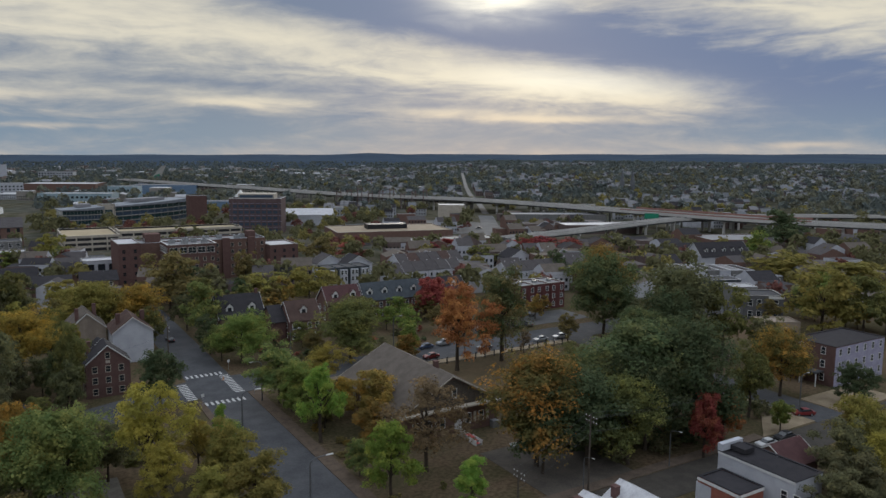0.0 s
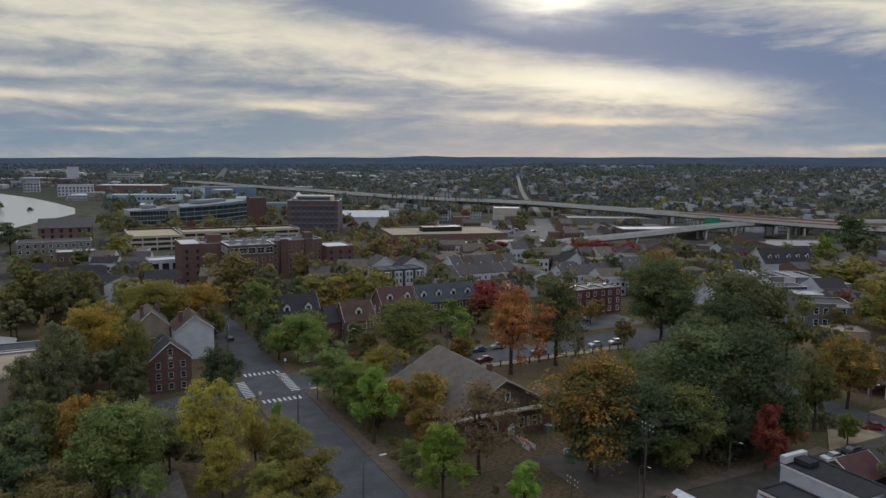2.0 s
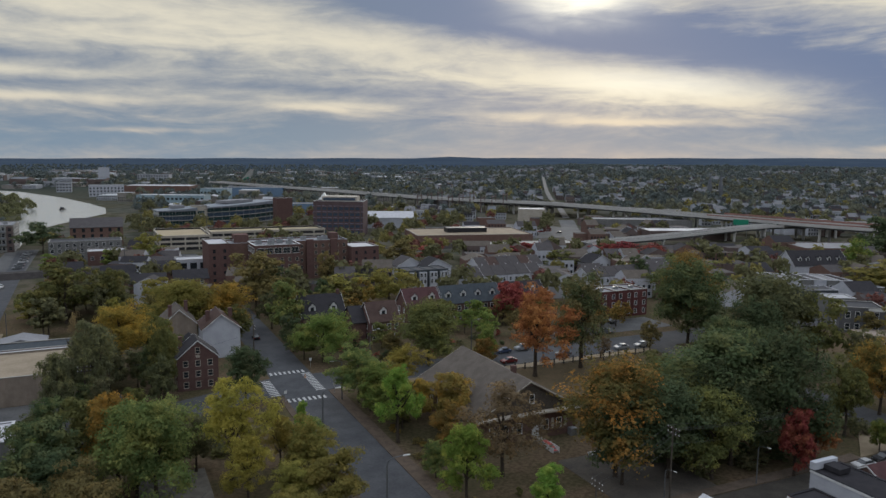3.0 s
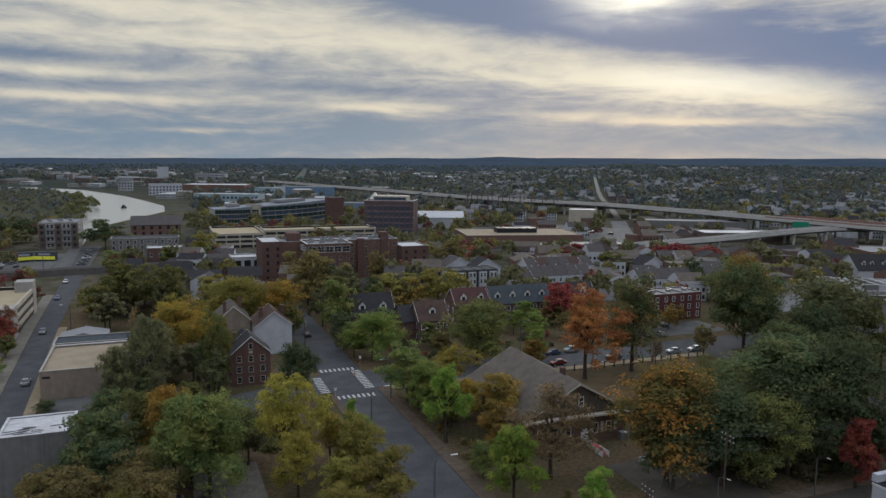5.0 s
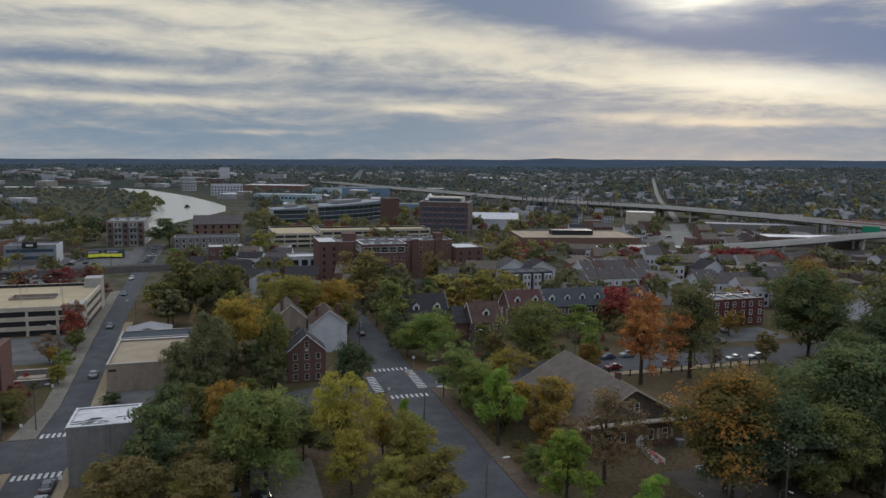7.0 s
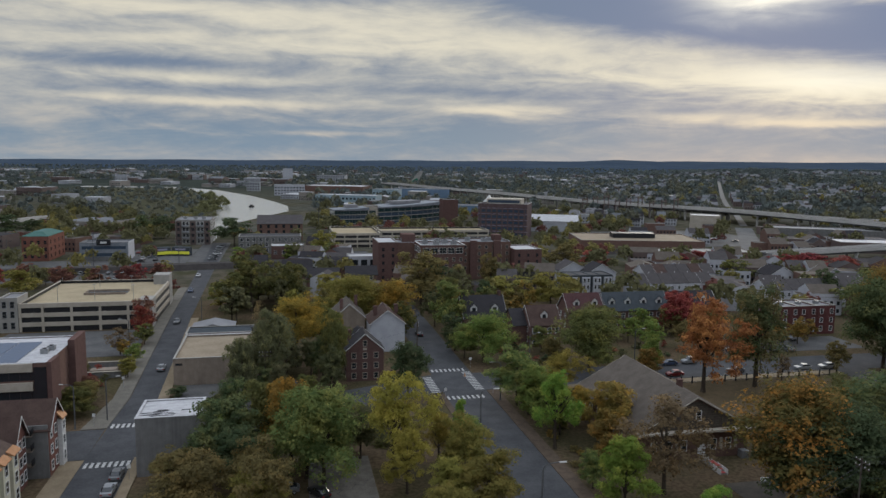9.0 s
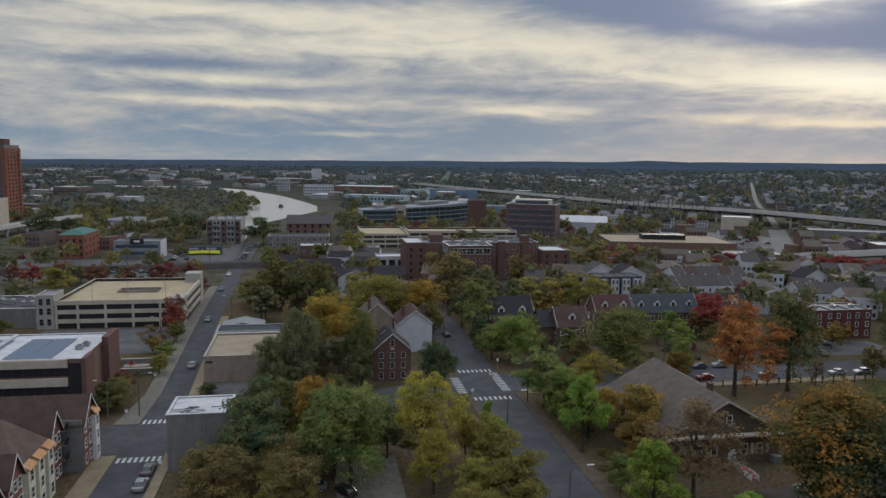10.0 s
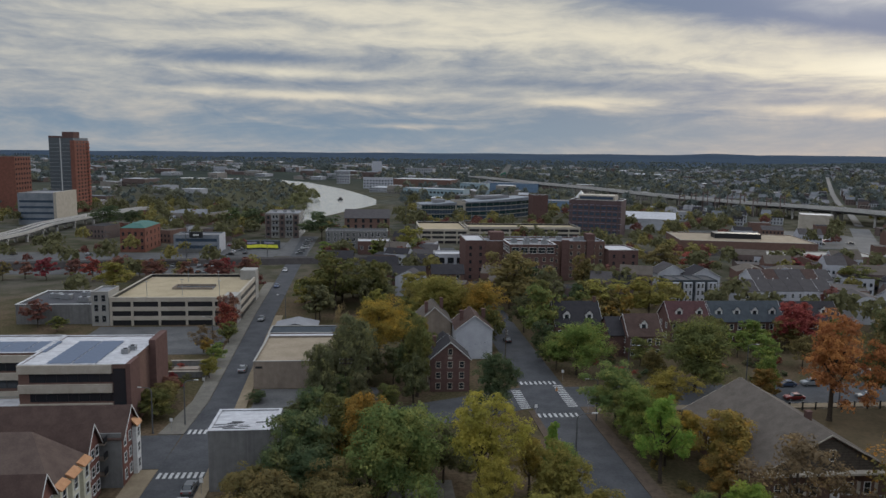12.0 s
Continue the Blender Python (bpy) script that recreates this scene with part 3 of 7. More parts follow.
def land(x, y):
    """The height of the land: level town, a rising quarter behind the highway, low wooded hills at the horizon."""
    r = math.hypot(x, y)
    az = math.degrees(math.atan2(x, y))
    hill = 26.0 * min(1, max(0, (r - 650) / 1500)) ** 1.2 * min(1, max(0, (az - 22) / 14))
    rim = (47.5 + 44 * math.sin(math.radians(min(90, max(-70, az - 19))))) * min(1, max(0, (r - 2400) / 2300)) ** 1.3
    far = min(1, max(0, (r - 4000) / 600))
    rim += far * (9.0 * math.exp(-((az - 25.6) / 1.7) ** 2) + 5.0 * math.exp(-((az - 30.5) / 1.6) ** 2) + 1.6 * math.sin(az * 0.75 + 1.0))
    return max(hill, rim)


def ground_material():
    m = bpy.data.materials.new("ground")
    m.use_nodes = True
    t = m.node_tree
    g = Graph(t)
    b = t.nodes["Principled BSDF"]
    v = g.node("ShaderNodeTexCoord").outputs["Object"]
    broad, mid, fine = g.noise(v, 0.012, 4.0), g.noise(v, 0.09, 4.0), g.noise(v, 1.4, 4.0)
    grass = g.mix(g.ramp(fine, 0.3, 0.7), (0.046, 0.044, 0.024), (0.084, 0.068, 0.040))
    litter = g.mix(g.ramp(fine, 0.3, 0.7), (0.066, 0.048, 0.031), (0.115, 0.085, 0.056))
    paved = g.mix(g.ramp(fine, 0.3, 0.7), (0.055, 0.055, 0.055), (0.11, 0.108, 0.105))
    c = g.mix(g.ramp(mid, 0.40, 0.62), grass, litter)
    sep = g.node("ShaderNodeSeparateXYZ")
    g.put(sep.inputs[0], v)
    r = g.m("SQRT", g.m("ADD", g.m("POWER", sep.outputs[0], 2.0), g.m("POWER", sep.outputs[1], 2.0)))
    c = g.mix(g.m("MULTIPLY", g.ramp(broad, 0.50, 0.58), g.ramp(r, 270.0, 420.0)), c, paved)
    town = g.mix(g.ramp(mid, 0.35, 0.65), (0.040, 0.045, 0.028), (0.085, 0.080, 0.066))
    c = g.mix(g.m("MULTIPLY", g.ramp(r, 250.0, 380.0), 0.75), c, town)
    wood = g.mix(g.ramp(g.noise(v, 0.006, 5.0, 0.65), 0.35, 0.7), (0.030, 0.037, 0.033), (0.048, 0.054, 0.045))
    # horizon hills: the blue haze of distance is put into their colour
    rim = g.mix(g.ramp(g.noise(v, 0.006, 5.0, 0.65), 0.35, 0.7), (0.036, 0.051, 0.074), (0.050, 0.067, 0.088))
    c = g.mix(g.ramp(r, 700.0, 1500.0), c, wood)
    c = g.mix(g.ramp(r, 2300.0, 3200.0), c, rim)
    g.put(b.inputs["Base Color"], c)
    b.inputs["Roughness"].default_value = 0.95
    b.inputs["Specular IOR Level"].default_value = 0.0
    return m


bm = bmesh.new()
radii = [0, 40, 100, 200, 350, 500, 650, 800, 950, 1100, 1300, 1500, 1750, 2000, 2300, 2600, 2900, 3200, 3500, 3800, 4100, 4350, 4600, 4750, 4900]
rings = []
for r in radii:
    rings.append([bm.verts.new((r * math.sin(a), r * math.cos(a), land(r * math.sin(a), r * math.cos(a)))) for a in (math.radians(k * 1.5) for k in range(240))] if r else [bm.verts.new((0, 0, 0))])
for k in range(240):
    bm.faces.new((rings[0][0], rings[1][k], rings[1][(k + 1) % 240]))
for p, q in zip(rings[1:], rings[2:]):
    for k in range(240):
        bm.faces.new((p[k], q[k], q[(k + 1) % 240], p[(k + 1) % 240]))
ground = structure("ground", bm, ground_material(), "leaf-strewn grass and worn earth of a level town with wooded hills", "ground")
for p in ground.data.polygons:
    p.use_smooth = True


def sheet(name, outline, mat, label, category, z0=0.0, z1=0.05):
    bm = bmesh.new()
    add_slab(bm, outline, z0 - 0.2, z1)
    return structure(name, bm, mat, label, category)


def rect(x0, x1, y0, y1):
    return [(x0, y0), (x1, y0), (x1, y1), (x0, y1)]


LEAFY = material("leaf_strewn_brick", (0.060, 0.046, 0.036), (0.110, 0.084, 0.064), 0.8, 0.95)
MAIN = sheet("road_main", rect(35.2, 45.6, 20, 420), ASPHALT, "grey asphalt avenue running away from the viewer", "road", z1=0.06)
sheet("road_cross", rect(45.6, 330, 160.5, 174), ASPHALT, "grey asphalt cross street behind the park", "road", z1=0.055)
SKEW = sheet("road_cross", [(-27.5, 134.5), (35.2, 160.5), (35.2, 174), (-27.5, 149)], ASPHALT, "grey asphalt cross street under the trees", "road", z1=0.055)
LEFT = sheet("road_side", [(-35.6, 20), (-27.0, 20), (-27.0, 150), (-28.9, 190), (-31.7, 250), (-36.5, 470), (-44.5, 470), (-38.2, 250), (-35.6, 190), (-34.6, 168), (-35.3, 150), (-35.6, 135)], ASPHALT, "dark asphalt side street with parked cars", "road", z1=0.06)
sheet("road_cross", rect(-150, -35.6, 134, 149), ASPHALT, "grey asphalt cross street beside the apartments", "road", z1=0.055)
sheet("road_cross", rect(-27.4, -27.0, 136, 149), ASPHALT, "grey asphalt mouth of the cross street", "road", z1=0.055)
# leaf litter, and the shade of overhanging trees put into the asphalt colour
SHADY_LITTERED = material("leaf_strewn_asphalt", (0.040, 0.037, 0.033), (0.070, 0.063, 0.054), 0.4, 0.9)
sheet("road_side", rect(47, 330, 74.5, 82.5), SHADY_LITTERED, "leaf-strewn asphalt street beside the white houses, darkened for tree shade", "road", z1=0.055)
sheet("road_side", rect(141, 151, 82.5, 160.5), ASPHALT, "asphalt street by the red brick house", "road", z1=0.055)
sheet("pavement", rect(45.6, 48.2, 20, 160.3), LEAFY, "worn brick pavement littered with leaves", "pavement", z1=0.18)
sheet("pavement", rect(33.8, 35.2, 20, 158.5), LEAFY, "narrow leaf-covered pavement along the avenue", "pavement", z1=0.18)
sheet("pavement", [(-40.2, 149.2), (-35.35, 149.2), (-34.7, 168), (-35.7, 190), (-38.3, 250), (-40, 310), (-43.5, 310), (-41.8, 250), (-39.2, 190), (-38.2, 168)], GREY_PAVING, "worn grey pavement with lamp posts", "pavement", z1=0.18)
sheet("pavement", rect(-39.2, -35.6, 20, 133.5), PAVING, "tan concrete pavement by the apartments", "pavement", z1=0.18)
sheet("pavement", [(-27.9, 151), (-25.4, 151), (-26.7, 176), (-29, 250), (-31.5, 250), (-29.4, 190)], PAVING, "tan concrete pavement by the tan building", "pavement", z1=0.18)
sheet("pavement", rect(-27.2, -25.4, 20, 133.5), PAVING, "tan concrete pavement by the grey building", "pavement", z1=0.18)
sheet("pavement", rect(48.8, 141, 157.6, 160.3), PAVING, "concrete pavement along the park fence", "pavement", z1=0.18)
# darker than the other pavements: tree shade is in the colour
sheet("pavement", rect(60, 124, 82.7, 85), SHADED_PAVING, "concrete pavement under the trees, darkened for their shade", "pavement", z1=0.18)
sheet("pavement", [(124, 83), (141, 83), (141, 100), (136, 92)], PAVING, "tan concrete corner with a lamp post", "pavement", z1=0.2)
sheet("pavement", rect(151.2, 172, 83, 93), PAVING, "concrete forecourt of the red brick house", "pavement", z1=0.18)
sheet("car_park", rect(-25, 2, 151, 175.5), OLD_ASPHALT, "worn asphalt yard beside the tan building", "car park", z1=0.07)
sheet("car_park", rect(72, 91, 85.2, 104.5), DRIVE, "worn asphalt drive beside the meeting hall", "car park", z1=0.05)
CONCRETE_YARD = material("cracked_concrete", (0.085, 0.080, 0.072), (0.16, 0.15, 0.135), 0.5, 0.9)
YARD = sheet("car_park", rect(3, 14, 70, 127), CONCRETE_YARD, "cracked concrete yard under the trees", "car park", z1=0.05)
for k, (cx, cy) in enumerate(((4.5, 118.0), (7.5, 112.5), (9.5, 121.0), (12.0, 115.0), (6.0, 124.0), (10.5, 109.0))):
    o = part("crack", boxes((-0.05, 0.05, -2.2, 0.0, 0.05, 0.056), (-0.05, 1.5, 0.0, 0.09, 0.05, 0.056), (1.4, 1.5, 0.09, 1.9, 0.05, 0.056)), DARK_ROOF, YARD)
    o.location = (cx, cy, 0.0)
    o.rotation_euler[2] = 0.9 * k
sheet("car_park", rect(122, 168, 179.5, 194), OLD_ASPHALT, "asphalt car park behind the park", "car park", z1=0.05)
sheet("car_park", rect(-82, -41.5, 205, 236), OLD_ASPHALT, "pale asphalt car park before the garage", "car park", z1=0.05)
sheet("car_park", rect(-200, -70, 330, 396), OLD_ASPHALT, "asphalt car park with rows of cars", "car park", z1=0.05)
sheet("car_park", rect(-50, -34, 385, 470), OLD_ASPHALT, "asphalt car park by the river flats", "car park", z1=0.05)
sheet("car_park", rect(-84, -50.2, 376, 440), OLD_ASPHALT, "asphalt yard round the yellow canopy", "car park", z1=0.045)
sheet("car_park", rect(200, 330, 420, 520), OLD_ASPHALT, "wide asphalt car park behind the store", "car park", z1=0.05)
sheet("car_park", rect(380, 480, 200, 280), OLD_ASPHALT, "asphalt car park full of cars", "car park", z1=0.05)
lawn = material("autumn_lawn", (0.048, 0.040, 0.022), (0.092, 0.066, 0.040), 0.12, 0.95)
sheet("lawn", rect(86, 139, 105, 157), lawn, "brown leaf-covered lawn of a small park", "lawn", z1=0.03)

STRIPE = mesh_of("stripe", boxes((-0.27, 0.27, -1.1, 1.1, 0, 0.012)), PAINT)


def crossing(parent, x, y, n, step, along, z=0.062):
    """Zebra stripes side by side; each lies along the traffic."""
    for k in range(n):
        o = (k - (n - 1) / 2) * step
        use("stripe", STRIPE, parent, (x + (o if along == "x" else 0), y + (0 if along == "x" else o), z), 0 if along == "x" else 90)


crossing(MAIN, 39.6, 155.8, 8, 1.15, "x")
crossing(MAIN, 40.0, 177.2, 8, 1.15, "x")
crossing(SKEW, 33.6, 166.0, 10, 1.25, "y", 0.058)
crossing(MAIN, 44.2, 168.0, 12, 1.25, "y", 0.064)
crossing(LEFT, -31.3, 131.2, 8, 1.0, "x")
crossing(LEFT, -31.0, 150.4, 8, 1.0, "x")

# ---- river ----
water = bpy.data.materials.new("river_water")
water.use_nodes = True
g = Graph(water.node_tree)
b = water.node_tree.nodes["Principled BSDF"]
# pale base colour carries part of the sky's reflection
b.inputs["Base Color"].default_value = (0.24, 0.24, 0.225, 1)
b.inputs["Roughness"].default_value = 0.22
bp = g.node("ShaderNodeBump")
bp.inputs["Strength"].default_value, bp.inputs["Distance"].default_value = 0.25, 0.15
g.put(bp.inputs["Height"], g.noise(g.node("ShaderNodeTexCoord").outputs["Object"], 0.35, 4.0))
water.node_tree.links.new(bp.outputs[0], b.inputs["Normal"])
bm = bmesh.new()
# left and right bank, from the near bend to the far one
bank_l = [(-56, 480), (-57, 530), (-60, 620), (-63, 700), (-69, 770), (-78, 880), (-92, 972), (-118, 1110), (-150, 1215), (-214, 1285), (-340, 1310)]
bank_r = [(-45, 480), (-46, 540), (-40, 610), (-18, 680), (2, 740), (2, 820), (-14, 900), (-45, 1030), (-110, 1215), (-190, 1320), (-340, 1350)]
vl, vr = [bm.verts.new((x, y, 0.12)) for x, y in bank_l], [bm.verts.new((x, y, 0.12)) for x, y in bank_r]
for i in range(len(vl) - 1):
    bm.faces.new((vl[i], vr[i], vr[i + 1], vl[i + 1]))
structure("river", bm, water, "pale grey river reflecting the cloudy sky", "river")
marsh = material("marsh_grass", (0.034, 0.038, 0.022), (0.068, 0.064, 0.036), 0.03, 0.95)
sheet("marsh", [(-56, 600), (-60, 640), (-59, 720), (-66, 850), (-84, 970), (-112, 1110), (-150, 1210), (-230, 1270), (-330, 1250), (-300, 1000), (-200, 800), (-110, 650)], marsh, "flat marsh of olive and brown grass by the river", "marsh", z1=0.05)

# ---- the near blocks ----
# tan one-storey hall
b, w, d = block("tan_hall", "low tan block building with a flat roof", "building", -26.5, -1, 176, 199, 6.4, TAN_WALL, TAN_ROOF, 0.35)
windows(b, "S", w, d, [-11.5], [5.0], 1.6, 0.5, panes=False)
# tall grey stucco building with a worn white roof
b, w, d = block("stucco_building", "grey stained stucco building with a patched white roof", "building", -25.2, -14.8, 125, 134.5, 10.2, GREY_WALL, WHITE_ROOF, 0.12, cornice=WHITE_ROOF)
rnd = random.Random(4)
for k in range(16):
    px, py = rnd.uniform(-4.0, 3.8), rnd.uniform(-4.2, 0.6)
    bm = bmesh.new()
    add_slab(bm, [(px - rnd.uniform(0.6, 1.6), py - rnd.uniform(0.1, 0.3)), (px + rnd.uniform(0.3, 1.4), py - rnd.uniform(0.0, 0.3)), (px + rnd.uniform(0.3, 1.2), py + rnd.uniform(0.15, 0.4)), (px - rnd.uniform(0.3, 1.3), py + rnd.uniform(0.1, 0.3))], 10.082, 10.096)
    part("tar_patch", bm, DARK_ROOF, b, "torn dark tar patch")
# sheds behind the tan hall
block("shed", "low shed with a white membrane roof", "shed", -28, -8, 204, 212, 3.9, BROWN_BRICK, WHITE_ROOF, 0.2)
block("shed", "low shed with a blue-grey roof", "shed", -28.5, -8, 212.5, 221.5, 3.6, GREY_WALL, BLUE_SLATE, 0.2)
gabled("shed", "grey gabled shed beside the road", "shed", -28, -16, 222.5, 231, 2.6, 3.9, GREY_WALL, GREY_ROOF, "y")
# three-storey brick house
b, w, d = gabled("brick_house", "old three-storey brick house with white gable trim", "house", 13.7, 22.8, 172, 179, 7.7, 11.6, BRICK, SLATE, "y", trim=TRIM)
windows(b, "S", w, d, [-2.7, 0, 2.7], [1.4, 3.9, 6.4], 0.95, 1.3, CREAM)
windows(b, "S", w, d, [0], [9.4], 0.85, 1.3, CREAM)
part("date_plaque", boxes((-0.45, 0.45, -d / 2 - 0.06, -d / 2 - 0.01, 7.7, 8.3)), CREAM, b, "small cream plaque under the gable")
windows(b, "W", w, d, [-1.8, 1.8], [1.4, 3.9, 6.4], 0.95, 1.3, CREAM)
chimney(b, -3.2, 2.4, 8.5, 3.0)
b, w, d = gabled("white_house", "white-sided house with a steep dark roof", "house", 22.5, 32.2, 198, 209, 8.0, 11.7, WHITE_WALL, MAROON_SHINGLE, "y", trim=TRIM)
windows(b, "E", w, d, [-3, 0, 3], [2.0, 5.2], 1.0, 1.5)
chimney(b, -3.0, -1.0, 9.5, 2.6, 1.0)
chimney(b, 3.4, 2.0, 9.5, 2.4, 1.0)
b, w, d = gabled("grey_house", "grey house with a tan gable roof", "house", 13.0, 22.0, 207, 219, 8.0, 12.0, TAN_WALL, BROWN_SHINGLE, "y", trim=TRIM)
chimney(b, -2.2, -4.0, 9.5, 3.6, 0.9)
chimney(b, 2.6, 3.0, 9.0, 3.8, 0.9)
gabled("grey_house", "grey house with a dark roof between its neighbours", "house", 15.5, 22.0, 186, 196, 5.6, 8.0, GREY_WALL, SLATE, "y")
# brown-roofed meeting hall in the park
b, w, d = gabled("meeting_hall", "brown hall with a broad shingled roof and dark gable", "hall", 61.4, 83.4, 115, 143, 5.6, 11.6, BROWN_BRICK, BROWN_SHINGLE, "y", over=0.6, trim=CREAM)
windows(b, "S", w, d + 0.16, [0.6], [8.2], 0.9, 1.7)
windows(b, "S", w, d, [-8, -5, -2, 4, 7], [2.6], 1.0, 1.9)
windows(b, "W", w, d, row(7, 24), [3.0], 1.0, 2.2)
part("pent_roof", boxes((-w / 2 - 0.6, w / 2 + 0.6, -d / 2 - 1.3, -d / 2 - 0.02, 5.3, 5.65)), CREAM, b, "cream eave band below the gable")
for u in (-6.5, -3.5, 3.0, 5.5, 8.5):
    part("shutter", boxes((u - 0.28, u + 0.28, -d / 2 - 0.1, -d / 2 - 0.01, 1.6, 3.7)), CREAM, b, "cream painted shutter")
part("door", boxes((0.8, 2.4, -d / 2 - 0.08, -d / 2 - 0.01, 0.9, 3.1)), TRIM, b, "white panelled double door")
for k in range(11):
    z = 5.75 + 0.46 * k
    half = (11.6 - z - 0.5) / 6.0 * 11.0
    if half > 0.3:
        part("board", boxes((-half, half, -d / 2 - 0.07, -d / 2 - 0.01, z, z + 0.42)), WOOD, b)
part("air_unit", boxes((9.0, 10.4, -d / 2 - 1.5, -d / 2 - 0.2, 0, 1.4)), STEEL, b)
chimney(b, 0.9, -6.5, 10.4, 2.2, 0.9)
st = thing("entrance_steps", "short steps with a red runner and white sides", "steps", 74.0, 110.2)
part("tread", boxes((-0.6, 0.6, -2.4, -1.6, 0, 0.3), (-0.6, 0.6, -1.6, -0.8, 0, 0.6), (-0.6, 0.6, -0.8, 4.6, 0, 0.9)), CONCRETE, st)
part("runner", boxes((-0.42, 0.42, -2.4, -1.6, 0.31, 0.33), (-0.42, 0.42, -1.6, -0.8, 0.61, 0.63), (-0.42, 0.42, -0.8, 1.6, 0.91, 0.93)), RED_MAT, st, "faded red carpet runner")
for s in (-1, 1):
    part("side_rail", boxes((s * 0.66 - 0.04, s * 0.66 + 0.04, -2.6, 0.6, 0, 1.0)), TRIM, st)

# ---- brick rows with dormers ----


def dormered_row(label, x0, x1, y0, y1, eave, ridge, roof, n, cols):
    b, w, d = gabled("row_house", label, "house", x0, x1, y0, y1, eave, ridge, BRICK, roof, "x", group="brick row houses", trim=TRIM)
    k = (ridge - eave) / (d / 2)
    for u in row(n, w):
        dormer(b, u, -d / 2 + 1.6, eave + 0.9 * k + 0.3, 0, TRIM, roof, 2.0, 1.7)
    windows(b, "S", w, d, row(cols, w), [1.9, 4.8], 1.0, 1.5)
    windows(b, "W", w, d, [-2, 2], [1.9, 4.8], 1.0, 1.5)
    return b


b = dormered_row("brick row house with a dark steep roof and white dormers", 51.5, 64.5, 206, 218, 7.0, 12.6, SLATE, 2, 5)
chimney(b, 5.8, 0, 11.8, 2.0)
gabled("row_house", "low brick link house with a dark roof", "house", 64.6, 68.6, 199, 209, 6.0, 9.8, BRICK, SLATE, "x", group="brick row houses")
b = dormered_row("brick row house with a dark maroon roof and dormer", 68.8, 78.0, 196, 206, 6.5, 11.3, MAROON_SHINGLE, 1, 4)
b = dormered_row("brick row house under a red shingle roof", 87, 99.3, 212, 222, 6.5, 11.4, RED_SHINGLE, 2, 5)
b = dormered_row("brick row house under a blue-grey shingle roof", 99.5, 121.5, 212, 222, 6.5, 11.4, BLUE_SLATE, 4, 9)
b = dormered_row("brick row house under a dark roof behind a red tree", 122, 140, 213, 223, 6.5, 11.0, SLATE, 2, 7)
for x in (152, 158.6, 165.2):
    b, w, d = block("brick_town_house", "dark red brick town house with a white cornice", "house", x, x + 6.4, 197, 208, 9.2, TOWN_BRICK, GREY_ROOF, 0.3, group="brick town houses", cornice=CONCRETE)
    windows(b, "S", w, d, [-1.8, 1.8], [1.8, 4.6, 7.4], 1.0, 1.5)
    windows(b, "W", w, d, [-3, 0, 3], [1.8, 4.6, 7.4], 1.0, 1.5)
    roof_unit(x + 3, 202, 8.9, 1.6, 1.2, 0.9)

# white Victorian terrace, and white gabled terraces behind
for k in range(4):
    b, w, d = block("terrace_house", "white and blue Victorian terrace house", "house", 108 + 4.6 * k, 112.4 + 4.6 * k, 264, 274, 9.3, BLUE_SLATE, DARK_ROOF, 0.12, group="Victorian terrace", cornice=BLUE_SLATE)
    part("bay", boxes((-1.6, 1.6, -d / 2 - 0.9, -d / 2 - 0.02, 0, 8.6)), WHITE_WALL, b)
    windows(b, "S", w, d + 1.8, [-0.8, 0.8], [2.0, 4.8, 7.4], 0.8, 1.5)


def white_terrace(x, y, n, step, roofs, rz=0.0):
    for k in range(n):
        x0 = x + k * step
        b, w, d = gabled("terrace_house", "white-sided terrace house with a grey roof", "house", x0, x0 + step - 0.15, y, y + 11, 6.2, 9.6, WHITE_WALL, roofs[k % len(roofs)], "x", group="white terrace", trim=TRIM if k in (0, n - 1) else None, over=0.02 if 0 < k < n - 1 else 0.15)
        windows(b, "S", w, d, row(2, w), [1.8, 4.6], 1.0, 1.4)
        part("vent_pipe", boxes((-0.12, 0.12, 0.9, 1.14, 9.0, 10.1)), TRIM, b)


white_terrace(133.5, 258, 6, 5.7, (TERRACE_ROOF,))
white_terrace(177, 238, 9, 5.4, (TERRACE_ROOF,))
white_terrace(149, 281, 6, 5.6, (TERRACE_ROOF, MAROON_SHINGLE, TERRACE_ROOF))
for x, y, m in ((128, 292, SLATE), (118, 300, TERRACE_ROOF), (205, 275, SLATE), (225, 268, BROWN_SHINGLE)):
    b, w, d = gabled("house", "grey-sided house with a pitched dark roof", "house", x, x + 13, y, y + 10, 5.6, 9.2, WHITE_WALL, m, "y", group="houses behind the terrace", trim=TRIM)
    windows(b, "S", w, d, [-3.5, 0, 3.5], [1.8, 4.4], 1.0, 1.4)

# ---- brick apartment complex ----
b, w, d = block("brick_apartments", "long dark brick apartment block with white roof edges", "apartment building", 47.8, 100, 316, 332, 17, BROWN_BRICK, GREY_ROOF, 0.5, cornice=FAR_WALL)
windows(b, "S", w, d, [u for u in row(16, w) if u > 3], [2, 5.2, 8.4, 11.6, 14.6], 1.1, 1.4, CREAM)
for u, z in ((-22, 16.5), (-19, 16.5), (2, 16.5), (8, 16.5), (15, 16.5), (18, 16.5), (23.5, 16.5)):
    roof_unit(73.9 + u, 322 + (u % 5), z, 2.4, 1.9, 1.6)
part("lift_house", boxes((-23, -17, -2, 5, 16.5, 20.0)), BRICK, b, "brick lift house on the roof")
part("lift_house", boxes((20, 23.5, -2, 4, 16.5, 19.4)), BRICK, b, "brick lift house on the roof")
for u in (8.5, 19.5):
    part("stair_bay", boxes((u - 1.6, u + 1.6, -d / 2 - 1.2, -d / 2 - 0.02, 0, 17.6)), BRICK, b)
